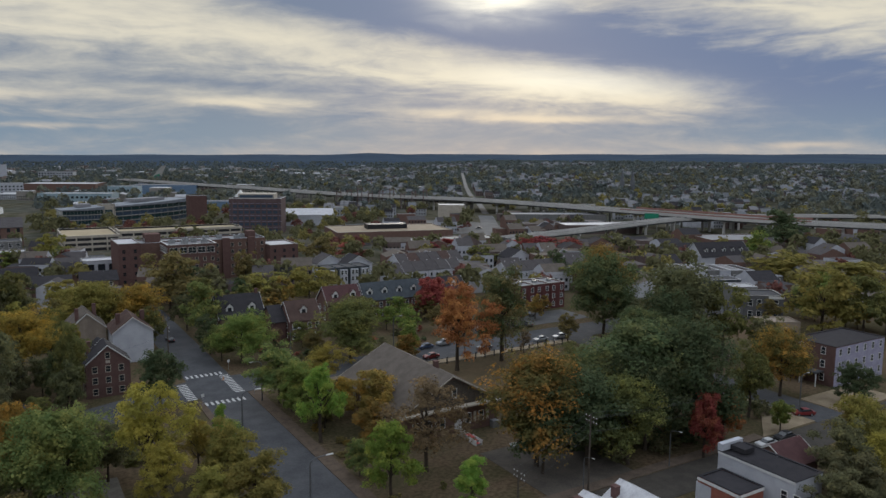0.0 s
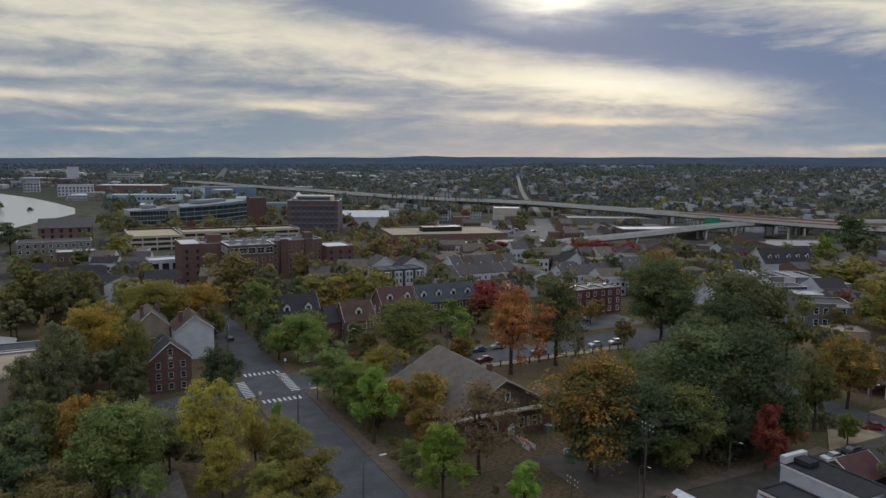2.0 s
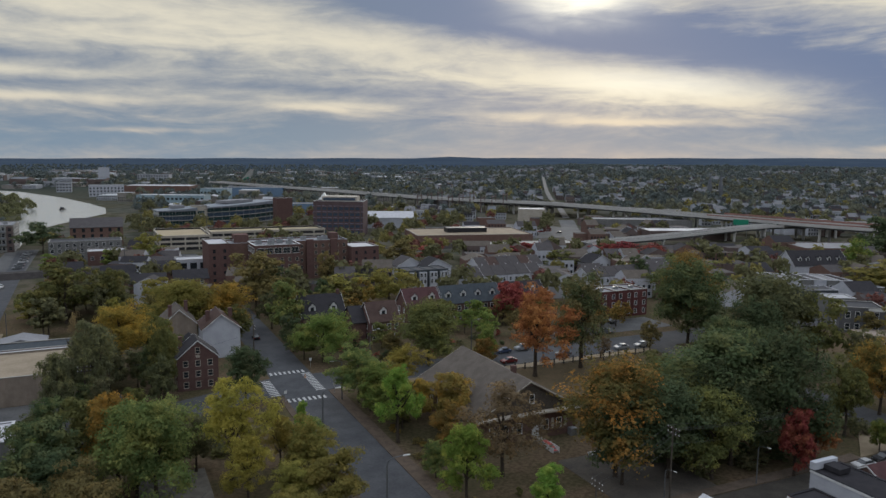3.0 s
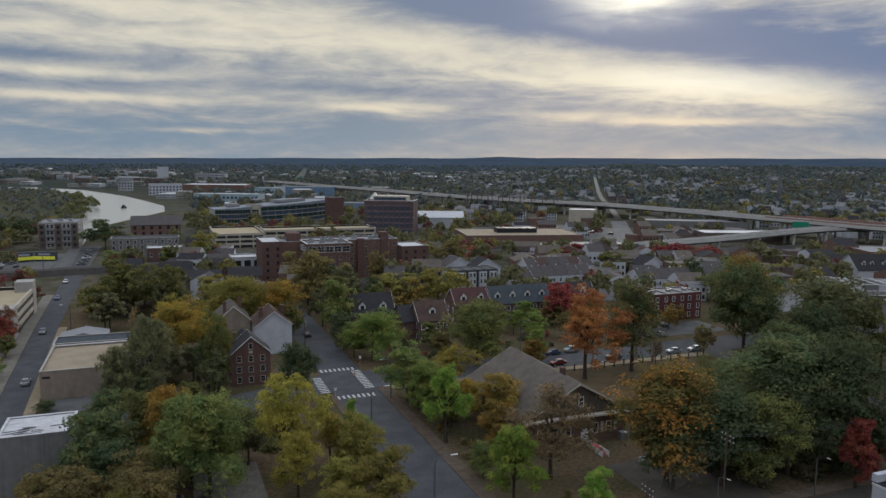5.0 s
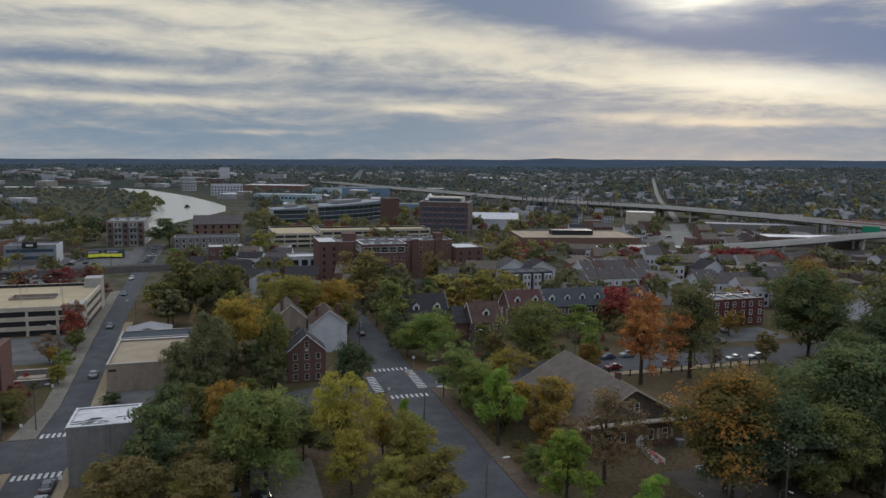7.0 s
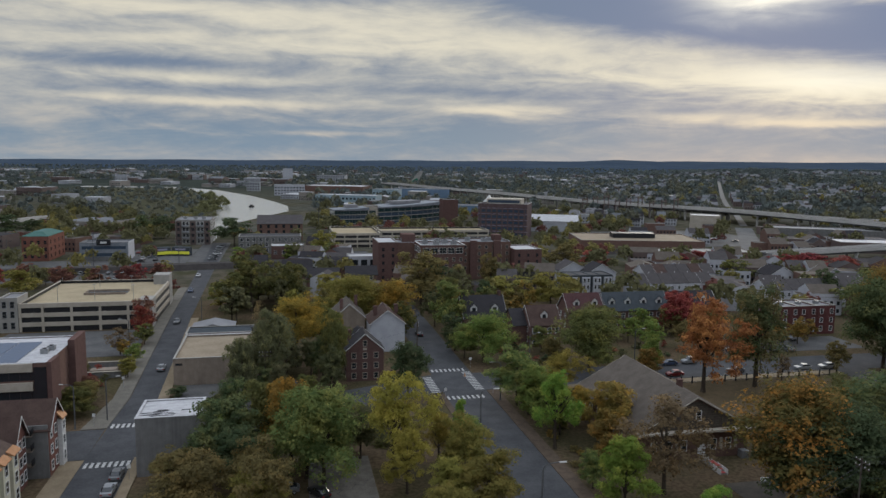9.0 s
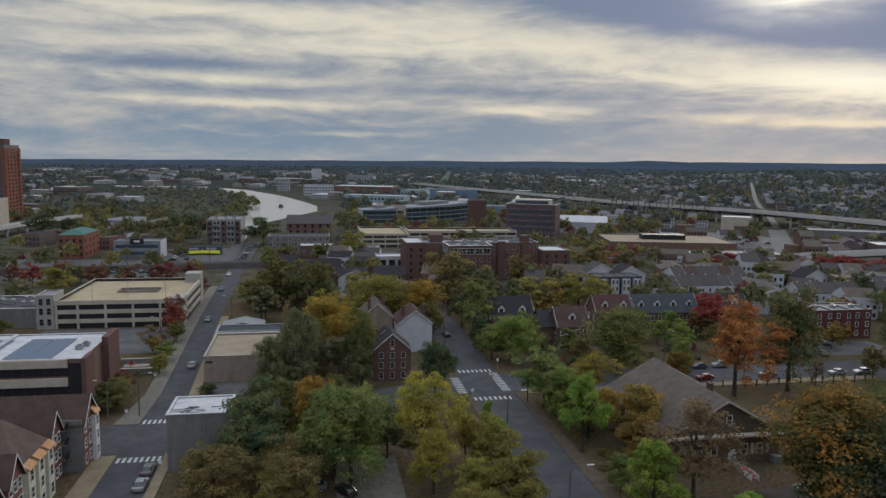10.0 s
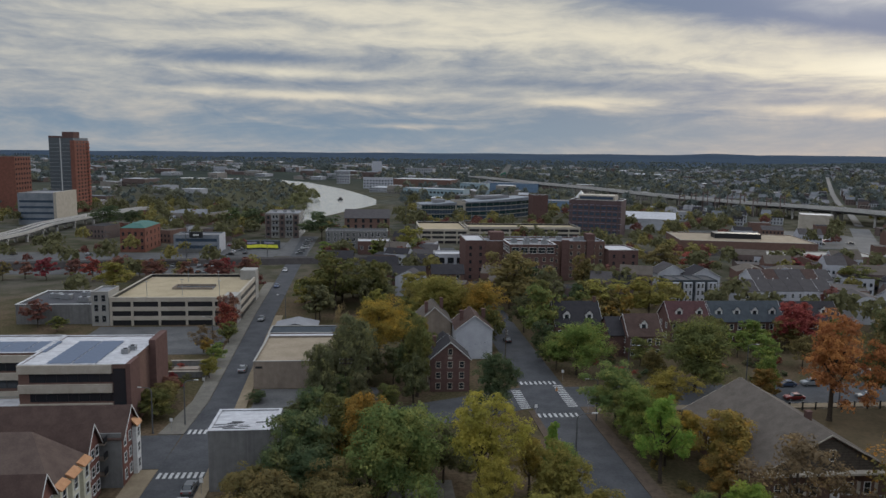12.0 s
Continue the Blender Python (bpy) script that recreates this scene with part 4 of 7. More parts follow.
b, w, d = block("brick_apartments", "projecting brick apartment wing with a glazed top storey", "apartment building", 55.5, 74.5, 300, 315.9, 17.6, BRICK, GREY_ROOF, 0.5, cornice=TRIM)
windows(b, "S", w, d, row(6, w), [2, 5.2, 8.4, 11.4], 1.1, 1.4, CREAM)
windows(b, "W", w, d, row(5, d), [2, 5.2, 8.4, 11.4], 1.1, 1.4, CREAM)
for face, span in (("S", w), ("W", d)):
    windows(b, face, w, d, row(5, span - 1), [15.2], span / 5 - 0.9, 2.3, TRIM, GLASS, 2)
for u, v in ((-6, 2), (-2, -3), (3, 3), (6, -2), (0, 5)):
    roof_unit(65 + u, 308 + v, 17.1, 2.4, 2.0, 1.7)
b, w, d = block("brick_apartments", "brick apartment wing with a white roof", "apartment building", 39, 47.6, 313, 335, 17.5, BRICK, WHITE_ROOF, 0.4)
windows(b, "S", w, d, row(2, w), [2, 5.2, 8.4, 11.6, 14.4], 1.1, 1.4, BRICK)
b, w, d = block("brick_apartments", "lower brick end wing", "apartment building", 100.2, 113, 310, 328, 14, BRICK, WHITE_ROOF, 0.4)
windows(b, "S", w, d, row(3, w), [2, 5.2, 8.4, 11.4], 1.1, 1.4, BRICK)

# ---- parking garage ----


def garage(label, x0, x1, y0, y1, floors, step, top):
    # dark wall stands in for the shade inside the open parking floors
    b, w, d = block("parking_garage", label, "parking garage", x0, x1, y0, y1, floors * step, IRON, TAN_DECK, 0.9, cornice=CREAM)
    for k in range(floors):
        z = k * step + step
        part("spandrel", boxes((-w / 2 - 0.25, w / 2 + 0.25, -d / 2 - 0.3, -d / 2 - 0.01, z - 1.25, z + 0.05), (w / 2 + 0.01, w / 2 + 0.3, -d / 2 - 0.3, d / 2, z - 1.25, z + 0.05),
                               (-w / 2 - 0.3, -w / 2 - 0.01, -d / 2 - 0.3, d / 2, z - 1.25, z + 0.05)), CREAM, b)
    for u in [-w / 2 + 0.3] + row(max(2, int(w / 9)), w - 5) + [w / 2 - 0.3]:
        part("pier", boxes((u - 0.35, u + 0.35, -d / 2 - 0.36, -d / 2 - 0.02, 0, floors * step)), CREAM, b)
    return b, w, d


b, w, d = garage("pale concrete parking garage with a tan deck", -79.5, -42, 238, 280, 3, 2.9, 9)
part("ramp_wall", boxes((-5, 8, -3.4, -3.1, 7.5, 8.5), (-5, 8, 2.6, 2.9, 7.5, 8.5), (-5, -4.7, -3.1, 2.6, 7.5, 8.5)), TAN_WALL, b, "low tan wall round the ramp")
part("ramp", boxes((-4.7, 8, -3.1, 2.6, 7.79, 7.83)), OLD_ASPHALT, b, "dark ramp down from the deck")
part("corner_stair", boxes((w / 2 - 3.5, w / 2 + 0.6, -d / 2 - 0.6, -d / 2 + 6, 0, 9.2)), CONCRETE, b)
part("corner_stair", boxes((w / 2 - 5, w / 2 + 0.4, d / 2 - 6, d / 2 + 0.4, 0, 11.2)), CONCRETE, b)
b, w, d = block("stair_tower", "pale concrete stair tower with dark windows", "stair tower", -84.8, -79.7, 237.5, 247, 10.6, CONCRETE, GREY_ROOF, 0.3)
windows(b, "S", w, d, [-1.1, 1.1], [2.2, 5.6, 8.6], 1.1, 1.9, STEEL)
for x, y in ((-70, 243), (-60, 246), (-52, 262), (-64, 270), (-48, 244)):
    o = thing("deck_lamp", "thin grey lamp post on the parking deck", "lamp post", x, y, 7.8, 0, "deck lamps")
    bm = bmesh.new()
    add_tube(bm, [(0, 0, 0), (0, 0, 5)], [0.09, 0.06])
    part("post", bm, STEEL, o)
    part("lamp_head", boxes((-0.5, 0.5, -0.15, 0.15, 5, 5.14)), STEEL, o)
b, w, d = block("annex", "low grey flat-roofed annex", "building", -108, -85.5, 240, 262, 6.2, GREY_WALL, DARK_ROOF, 0.4, cornice=TRIM)
for x, y in ((-101, 252), (-97, 250), (-92, 254), (-90, 246)):
    roof_unit(x, y, 5.8, 3.2, 2.2, 1.6)

# ---- office with solar panels ----
b, w, d = block("office_building", "cream and brown banded office with a white roof", "office building", -66.0, -46.2, 151.5, 173.5, 13.4, BROWN_BRICK, WHITE_ROOF, 0.14, cornice=WHITE_ROOF)
for z in (3.2, 7.0, 10.8):
    ribbon(b, "S", w, d, [z], 1.7, w - 4, GLASS, 8)
    part("spandrel", boxes((-w / 2, w / 2 - 2.6, -d / 2 - 0.5, -d / 2 - 0.02, z + 0.95, z + 2.6)), CREAM, b, "cream horizontal band")
part("stair_glazing", boxes((w / 2 - 2.4, w / 2 - 0.1, -d / 2 - 0.25, -d / 2 - 0.02, 0, 12.6)), GLASS, b, "dark glazed stair recess")
part("end_pier", boxes((w / 2 + 0.02, w / 2 + 0.9, -d / 2 - 0.5, -d / 2 + 5, 0, 13.6)), BRICK, b)
part("end_pier", boxes((w / 2 + 0.02, w / 2 + 1.4, d / 2 - 8, d / 2 + 0.6, 0, 14.4)), BRICK, b)
SOLAR_PANEL = mesh_of("solar_panel", boxes((-2.25, 2.25, -0.78, 0.78, 0, 0.07)), SOLAR)
for x0, y0, cols, rows_n in ((-59.0, 153.4, 2, 8), (-86.0, 161.6, 5, 4)):
    for i in range(cols):
        for j in range(rows_n):
            o = use("solar_panel", SOLAR_PANEL, None, (x0 + 4.7 * i + (0 if cols < 5 else 0.2), y0 + 2.05 * j, 13.38))
            o.rotation_euler[0] = radians(6)
            tagged(o, "dark blue solar panel lying on the white roof", "solar panel", "solar panels")
for x, y in ((-48.3, 162), (-48.9, 159.5)):
    roof_unit(x, y, 13.27, 1.4, 1.2, 1.0)

b, w, d = block("office_wing", "set-back banded office wing with a white roof", "office building", -118, -66.3, 160, 174.0, 13.4, BROWN_BRICK, WHITE_ROOF, 0.14, cornice=WHITE_ROOF)
for z in (3.2, 7.0, 10.6):
    ribbon(b, "S", w, d, [z], 1.7, w - 4, GLASS, 18)
    part("spandrel", boxes((-w / 2, w / 2, -d / 2 - 0.5, -d / 2 - 0.02, z + 0.95, z + 2.4)), CREAM, b, "cream horizontal band")
block("entrance_wing", "low white-roofed entrance wing of the office", "office building", -92, -66.3, 150, 159.7, 4.5, CREAM, WHITE_ROOF, 0.3)

# ---- brick apartments with maroon roofs by the side street ----


APARTMENT_BRICK = material("apartment_red_brick", (0.120, 0.058, 0.048), (0.180, 0.090, 0.074), 0.9, 0.9, tint=0.2)
PALE_SIDING = material("pale_cream_siding", (0.40, 0.385, 0.30), (0.52, 0.50, 0.40), 0.6, 0.8)


def apartment_wing(label, x0, x1, y0, y1, eave, ridge, wall, along="x"):
    b, w, d = gabled("apartment_wing", label, "apartment building", x0, x1, y0, y1, eave, ridge, wall, MAROON_SHINGLE, along, group="maroon-roofed apartments", over=0.5, trim=TRIM)
    if along == "x":
        windows(b, "E", w, d, row(3, d), [1.8, 4.6, 7.4], 1.0, 1.5)
    return b, w, d


BROWN_ROOF = material("brown_hip_shingle", (0.066, 0.048, 0.042), (0.102, 0.076, 0.064), 0.5, 0.9)
apartment_wing("long brick apartment range with a steep white-trimmed gable", -85, -39.2, 127.6, 134.6, 8.6, 12.4, APARTMENT_BRICK)
apartment_wing("brick apartment wing with a narrow white-trimmed gable", -60, -42.2, 120.6, 125.8, 8.6, 12.2, APARTMENT_BRICK)
apartment_wing("brick apartment wing with a small gable", -62, -41.9, 103.8, 108.6, 8.6, 12.0, APARTMENT_BRICK)
apartment_wing("brick apartment wing near the corner", -62, -41.9, 96.0, 101.0, 8.4, 11.9, APARTMENT_BRICK)
apartment_wing("brick apartment wing beside the pavement", -62, -42.4, 86.0, 93.5, 8.4, 11.8, APARTMENT_BRICK)
gabled("apartment_wing", "rear apartment range with a long maroon roof", "apartment building", -82, -60, 86, 127.4, 8.8, 12.2, APARTMENT_BRICK, MAROON_SHINGLE, "y", group="maroon-roofed apartments", over=0.5)
for y0, y1 in ((101.1, 103.7), (93.6, 95.9)):
    block("link_building", "low brick link between apartment gables", "apartment building", -60, -43.4, y0, y1, 7.2, APARTMENT_BRICK, MAROON_SHINGLE, 0.1, cornice=TRIM)
# the cream bay front under its hipped roof
bays = thing("bay_front", "cream bay front with tall windows under a brown hipped roof", "apartment building", -51.5, 114.6, 0)
part("bay_wall", boxes((-8, 9.4, -5.9, 5.9, 0, 8.5)), PALE_SIDING, bays)
for u in (-3.9, 0.0, 3.9):
    part("bay", boxes((9.42, 10.2, u - 1.2, u + 1.2, 0, 8.2)), PALE_SIDING, bays)
    bm = bmesh.new()
    add_prism(bm, [(9.42, 8.5), (10.6, 8.2), (10.6, 8.32), (10.0, 8.75), (9.42, 9.0)], u - 1.5, u + 1.5)
    part("copper_canopy", bm, COPPER, bays, "bright copper canopy over the bay")
windows(bays, "E", 20.4, 11, [-3.9, 0.0, 3.9], [1.6, 4.4, 7.0], 1.1, 1.7)
windows(bays, "E", 18.8, 11, [-1.95, 1.95], [1.6, 4.4, 7.0], 0.8, 1.5)
bm = bmesh.new()
q = [bm.verts.new(c) for c in ((-10.5, -6.4, 8.55), (9.7, -6.4, 8.55), (9.7, 6.0, 8.55), (-10.5, 6.0, 8.55), (-6.0, 2.6, 13.7), (3.4, 2.6, 13.7))]
for f in ((0, 1, 5, 4), (1, 2, 5), (2, 3, 4, 5), (3, 0, 4), (3, 2, 1, 0)):
    bm.faces.new([q[k] for k in f])
part("hipped_roof", bm, BROWN_ROOF, bays, "brown shingled hipped roof")
corner = thing("corner_canopy", "bright copper canopy at the gable corner", "canopy", -39.2, 133.2, 8.4)
bm = bmesh.new()
add_prism(bm, [(0.02, 0.9), (1.0, 0.0), (1.0, 0.2), (0.02, 1.4)], -1.2, 1.3)
part("canopy_roof", bm, COPPER, corner)
strip = thing("corner_bay", "tall white corner bay with windows", "bay window", -39.18, 133.2, 0)
part("bay_wall", boxes((0.0, 0.7, -1.0, 1.1, 0, 8.4)), TRIM, strip)
windows(strip, "E", 1.4, 2, [0.0], [1.8, 4.6, 7.2], 0.9, 1.5)
stair = thing("balcony_stack", "brown stack of covered balconies between gables", "balcony", -44.0, 126.7, 0)
part("back_wall", boxes((-0.3, 0, -0.85, 0.85, 0, 9.4)), BROWN_BRICK, stair)
part("side_wall", boxes((0, 4.7, 0.6, 0.86, 0, 9.2)), GREY_WALL, stair, "grey clad side wall")
for z in (2.6, 5.2, 7.8):
    part("balcony_floor", boxes((0, 2.6, -0.85, 0.58, z, z + 0.2)), TAN_WALL, stair)
    part("balcony_rail", boxes((2.5, 2.6, -0.85, 0.58, z + 0.2, z + 1.2)), IRON, stair)

# ---- houses beside the park ----
b, w, d = block("brick_house", "red brick house with lavender side wall and porch", "house", 166, 187, 94, 105, 9.8, BRICK, SLATE, 0.08, cornice=SLATE)
part("side_cladding", boxes((-w / 2 + 0.02, w / 2, -d / 2 - 0.12, -d / 2 - 0.01, 0, 9.6)), LAVENDER, b, "lavender-white painted side wall")
windows(b, "S", w, d + 0.24, row(6, w), [2.0, 5.2, 8.4], 0.9, 1.5)
windows(b, "W", w, d, [-3, 2.5], [2.0, 5.2, 8.4], 1.0, 1.6)
part("porch_roof", boxes((-w / 2 - 3.2, -w / 2 - 0.02, -3, d / 2, 3.2, 3.5)), DARK_ROOF, b)
for py in (-2.8, 1.2, 5.2):
    part("porch_post", boxes((-w / 2 - 3.0, -w / 2 - 2.8, py - 0.1, py + 0.1, 0, 3.2)), TRIM, b)
DARK_STUCCO = material("dark_grey_stucco", (0.075, 0.075, 0.078), (0.115, 0.115, 0.118), 0.6, 0.85)
b, w, d = block("stone_house", "small grey house with a flat dark roof", "house", 213.2, 226.2, 146.6, 158.6, 8.2, DARK_STUCCO, DARK_ROOF, 0.3, rz=-38)
windows(b, "W", w, d, [-2, 2], [2, 5.6], 1.2, 1.7)
windows(b, "S", w, d, [-4.2, -1.4, 4], [2, 5.8], 1.3, 2.0)
part("eaves_board", boxes((1.6, w / 2 + 0.1, -d / 2 - 0.16, -d / 2 - 0.09, 7.2, 8.1)), TRIM, b, "white eaves board")
b, w, d = block("shed", "low tan flat-roofed workshop", "shed", 196.5, 207.5, 129.5, 137.5, 4.6, TAN_WALL, TAN_WALL, 0.1, rz=-30, cornice=TAN_WALL)
windows(b, "S", w, d, [-3, 1], [2.2], 1.2, 1.2)
part("door_leaf", boxes((3.2, 4.3, -d / 2 - 0.06, -d / 2 - 0.01, 0, 2.1)), IRON, b)
b, w, d = block("white_house", "white stuccoed house with a dark flat roof", "house", 96.3, 103.0, 58.8, 72.2, 7.2, WHITE_WALL, SLATE, 0.06, cornice=SLATE)
part("end_parapet", boxes((-w / 2, w / 2 - 1.6, d / 2 - 0.7, d / 2 + 0.2, 7.33, 8.5)), WHITE_WALL, b)
part("hatch", boxes((-1.4, 1.0, d / 2 - 3.4, d / 2 - 0.72, 7.33, 8.1)), SLATE, b)
part("fascia", boxes((-w / 2 - 0.14, -w / 2 - 0.01, -d / 2, d / 2, 6.85, 7.15)), TRIM, b)
windows(b, "W", w, d, [5, 7], [2.2, 4.6], 0.9, 1.3)
b, w, d = block("house_annex", "low brick annex with a dark roof and white cornice", "house", 89.4, 95.0, 63.0, 70.4, 5.2, ORANGE_BRICK, SLATE, 0.06, cornice=SLATE)
part("fascia", boxes((-w / 2 - 0.16, -w / 2 - 0.01, -d / 2, d / 2, 4.7, 5.1), (-w / 2, w / 2, -d / 2 - 0.16, -d / 2 - 0.01, 4.7, 5.1)), TRIM, b)
part("white_bay", boxes((-w / 2 - 0.02, -w / 2 + 2, d / 2 - 2.5, d / 2 + 0.3, 0, 4.3)), WHITE_WALL, b)
gabled("red_roofed_house", "house with a faded red roof behind the white house", "house", 105.5, 113, 65.5, 73, 4.8, 7.2, BROWN_BRICK, RED_SHINGLE, "x", trim=TRIM)
for x in (64.0, 71.0):
    b, w, d = gabled("white_roofed_house", "small house with a white metal roof", "house", x, x + 6.4, 60, 71.5, 5.8, 7.6, BROWN_BRICK, WHITE_ROOF, "y", group="white-roofed houses", trim=TRIM)
    chimney(b, -2.4, 4.6, 5.8, 2.0, 0.9)

# ---- middle distance: offices, garages, store ----


def arc_office(label, cx, cy, rz, length, deep, bow, floors, step, tilt):
    """A glass office with a bowed front: inset glass storeys between thin projecting floor edges, under a sloping roof."""
    o = thing("glass_office", label, "office building", cx, cy, 0, rz)

    def outline(grow):
        us = [length * (k / 12 - 0.5) for k in range(13)]
        front = [(u * (1 + 2 * grow / length), -deep / 2 - grow + bow * (2 * u / length) ** 2) for u in us]
        return front + [(length / 2 + grow, deep / 2 + grow), (-length / 2 - grow, deep / 2 + grow)]

    for k in range(floors):
        bm = bmesh.new()
        add_slab(bm, outline(0), k * step + 0.5, (k + 1) * step)
        part("glazing", bm, GREEN_GLASS if k % 2 else BLUE_GLASS, o)
        bm = bmesh.new()
        add_slab(bm, outline(0.5), k * step, k * step + 0.5)
        part("floor_edge", bm, CONCRETE, o)
        for u, v in outline(0.08)[:13]:
            part("mullion", boxes((u - 0.07, u + 0.07, v - 0.05, v + 0.08, k * step + 0.5, (k + 1) * step)), STEEL, o)
    bm = bmesh.new()
    lo, hi = [], []
    for x, y in outline(0.9):
        z = floors * step + tilt * (x / length + 0.5)
        lo.append(bm.verts.new((x, y, floors * step)))
        hi.append(bm.verts.new((x, y, z + 0.7)))
    n = len(lo)
    bm.faces.new(hi)
    bm.faces.new(lo[::-1])
    for k in range(n):
        bm.faces.new((lo[k], lo[(k + 1) % n], hi[(k + 1) % n], hi[k]))
    part("sloping_roof", bm, OFFICE_ROOF, o, "blue-grey metal roof")
    part("roof_plant", boxes((-length * 0.1, length * 0.25, -2, deep / 2 - 3, floors * step + tilt + 0.2, floors * step + tilt + 2.4)), GREY_ROOF, o)
    FOOT.append((cx, cy, length / 2))


arc_office("curved office wing with bands of green glass", 48, 570, 8, 26, 22, 3.0, 4, 3.4, 1.5)
arc_office("long bowed glass office with white floor bands and a sloping roof", 95, 608, 37, 88, 24, 6.0, 4, 3.5, 2.0)
b, w, d = block("office_core", "pale stair core between the glass wings", "office building", 60.5, 69.5, 566, 578, 17, CREAM, GREY_ROOF, 0.4, rz=8)
windows(b, "S", w, d, [0], [4, 8, 12], 5, 2.4, STEEL, GREEN_GLASS, 3)
b, w, d = block("office_core", "red brick office core", "office building", 127, 140, 589, 603, 20.5, BRICK, GREY_ROOF, 0.4)
b, w, d = block("brick_office", "six-storey red brick office with white bands and corner turret", "office building", 134, 168, 478, 504, 24, PURPLE_BRICK, GREY_ROOF, 0.6, rz=-26, cornice=TRIM)
for z in (3, 7, 11, 15, 19):
    ribbon(b, "S", w, d, [z], 1.9, w - 2, BLUE_GLASS, 14)
    ribbon(b, "W", w, d, [z], 1.9, d - 2, GLASS, 10)
    part("floor_band", boxes((-w / 2 - 0.2, w / 2 + 0.2, -d / 2 - 0.25, -d / 2 - 0.02, z + 1.75, z + 1.95), (-w / 2 - 0.25, -w / 2 - 0.02, -d / 2, d / 2, z + 1.75, z + 1.95)), LAVENDER, b)
for u in row(9, w):
    part("brick_pier", boxes((u - 0.45, u + 0.45, -d / 2 - 0.35, -d / 2 - 0.02, 0, 23.5)), PURPLE_BRICK, b)
for u in row(7, d):
    part("brick_pier", boxes((-w / 2 - 0.35, -w / 2 - 0.02, u - 0.45, u + 0.45, 0, 23.5)), PURPLE_BRICK, b)
part("penthouse", boxes((-12, 12, -8, 8, 23.4, 27)), CREAM, b)
part("penthouse_glazing", boxes((-11, 11, -8.1, -7.95, 24.3, 26.2)), BLUE_GLASS, b)
bm = bmesh.new()
bmesh.ops.create_cone(bm, segments=4, radius1=5, radius2=0.1, depth=5, matrix=pose(-w / 2 + 4, d / 2 - 6, 26.6, 0, 0, 45))
part("turret_roof", bm, TRIM, b)
part("turret", boxes((-w / 2 + 0.8, -w / 2 + 7.2, d / 2 - 9.2, d / 2 - 2.8, 23, 24.2)), BRICK, b)
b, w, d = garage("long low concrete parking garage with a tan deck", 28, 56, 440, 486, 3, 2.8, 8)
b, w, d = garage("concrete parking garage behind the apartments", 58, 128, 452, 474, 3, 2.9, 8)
b, w, d = block("store", "wide low store with a tan roof and dark plant room", "store", 176, 250, 396, 440, 7, BROWN_BRICK, TAN_ROOF, 0.3, rz=-12, cornice=CONCRETE)
part("plant_room", boxes((-14, 12, -4, 6, 6.7, 9.6)), IRON, b)
b, w, d = block("store", "low flat-roofed shop with a white roof", "store", 198, 256, 356, 374, 5, BROWN_BRICK, CONCRETE, 0.3, rz=-6)
b, w, d = gabled("white_hall", "white curved-roof market hall", "hall", 186, 222, 520, 548, 8, 12, FAR_WALL, WHITE_ROOF, "x", rz=-20)
b, w, d = block("box_building", "plain pale cube of a building", "building", 316, 338, 512, 534, 12.5, CREAM, WHITE_ROOF, 0.4, rz=-30)
b, w, d = block("low_shop", "long low grey building beside the road", "store", 345, 420, 440, 462, 8, GREY_WALL, GREY_ROOF, 0.4, rz=-30)
b, w, d = block("low_shop", "low store with a white roof and blue front", "store", 335, 392, 372, 394, 6.5, FAR_BRICK, WHITE_ROOF, 0.3, rz=-20)
b, w, d = block("white_small", "small white rendered building with big windows", "building", 28, 42, 334, 346, 8.6, WHITE_WALL, WHITE_ROOF, 0.4)
windows(b, "S", w, d, [-4.2, 0, 4.2], [2.2, 5.8], 2.6, 2.4, IRON)
# far riverside
b, w, d = block("teal_block", "long pale teal riverside block", "building", 34, 106, 826, 850, 12, TEAL, WHITE_ROOF, 0.4, rz=-24)
windows(b, "S", w, d, row(16, w), [3, 8], 2.6, 2.2, TEAL, GLASS, 1, False)
b, w, d = block("white_block", "white and blue flat-roofed block", "building", 112, 146, 935, 955, 14, TEAL, WHITE_ROOF, 0.4, rz=-24)
windows(b, "S", w, d, row(8, w), [4, 9], 2.0, 2.2, TRIM, GLASS, 1, False)
b, w, d = block("sports_hall", "broad brown hall with white roof strips", "hall", 30, 120, 1060, 1110, 13, BROWN_BRICK, WHITE_ROOF, 0.3, rz=-22)
b, w, d = block("hotel", "pale multi-storey hotel by the river", "hotel", 62, 118, 1450, 1475, 19, FAR_WALL, GREY_ROOF, 0.4, rz=-18)
windows(b, "S", w, d, row(12, w), [4, 8, 12, 16], 2.2, 2.0, FAR_WALL, GLASS, 1, False)
b, w, d = block("white_tower", "plain white tower block by the river", "tower block", -6, 14, 1555, 1575, 30, WHITE_WALL, GREY_ROOF, 0.4)
b, w, d = block("flats", "white riverside apartment flats", "apartment building", -16, 26, 1045, 1065, 15, WHITE_WALL, WHITE_ROOF, 0.4)
windows(b, "S", w, d, row(10, w), [3, 7, 11], 2.0, 2.0, TRIM, GLASS, 1, False)
b, w, d = block("flats", "small pale riverside flats", "apartment building", -60, -40, 1180, 1200, 14, FAR_WALL, GREY_ROOF, 0.4)
windows(b, "S", w, d, row(5, w), [3, 7, 11], 2.0, 2.0, TRIM, GLASS, 1, False)
b, w, d = block("blue_hall", "long blue industrial hall", "hall", 130, 200, 680, 700, 10, BLUE_PANEL, GREY_ROOF, 0.3, rz=-22)
b, w, d = block("blue_hall", "dark blue hall with a flat roof", "hall", 150, 230, 1000, 1030, 12, BLUE_PANEL, GREY_ROOF, 0.3, rz=-22)
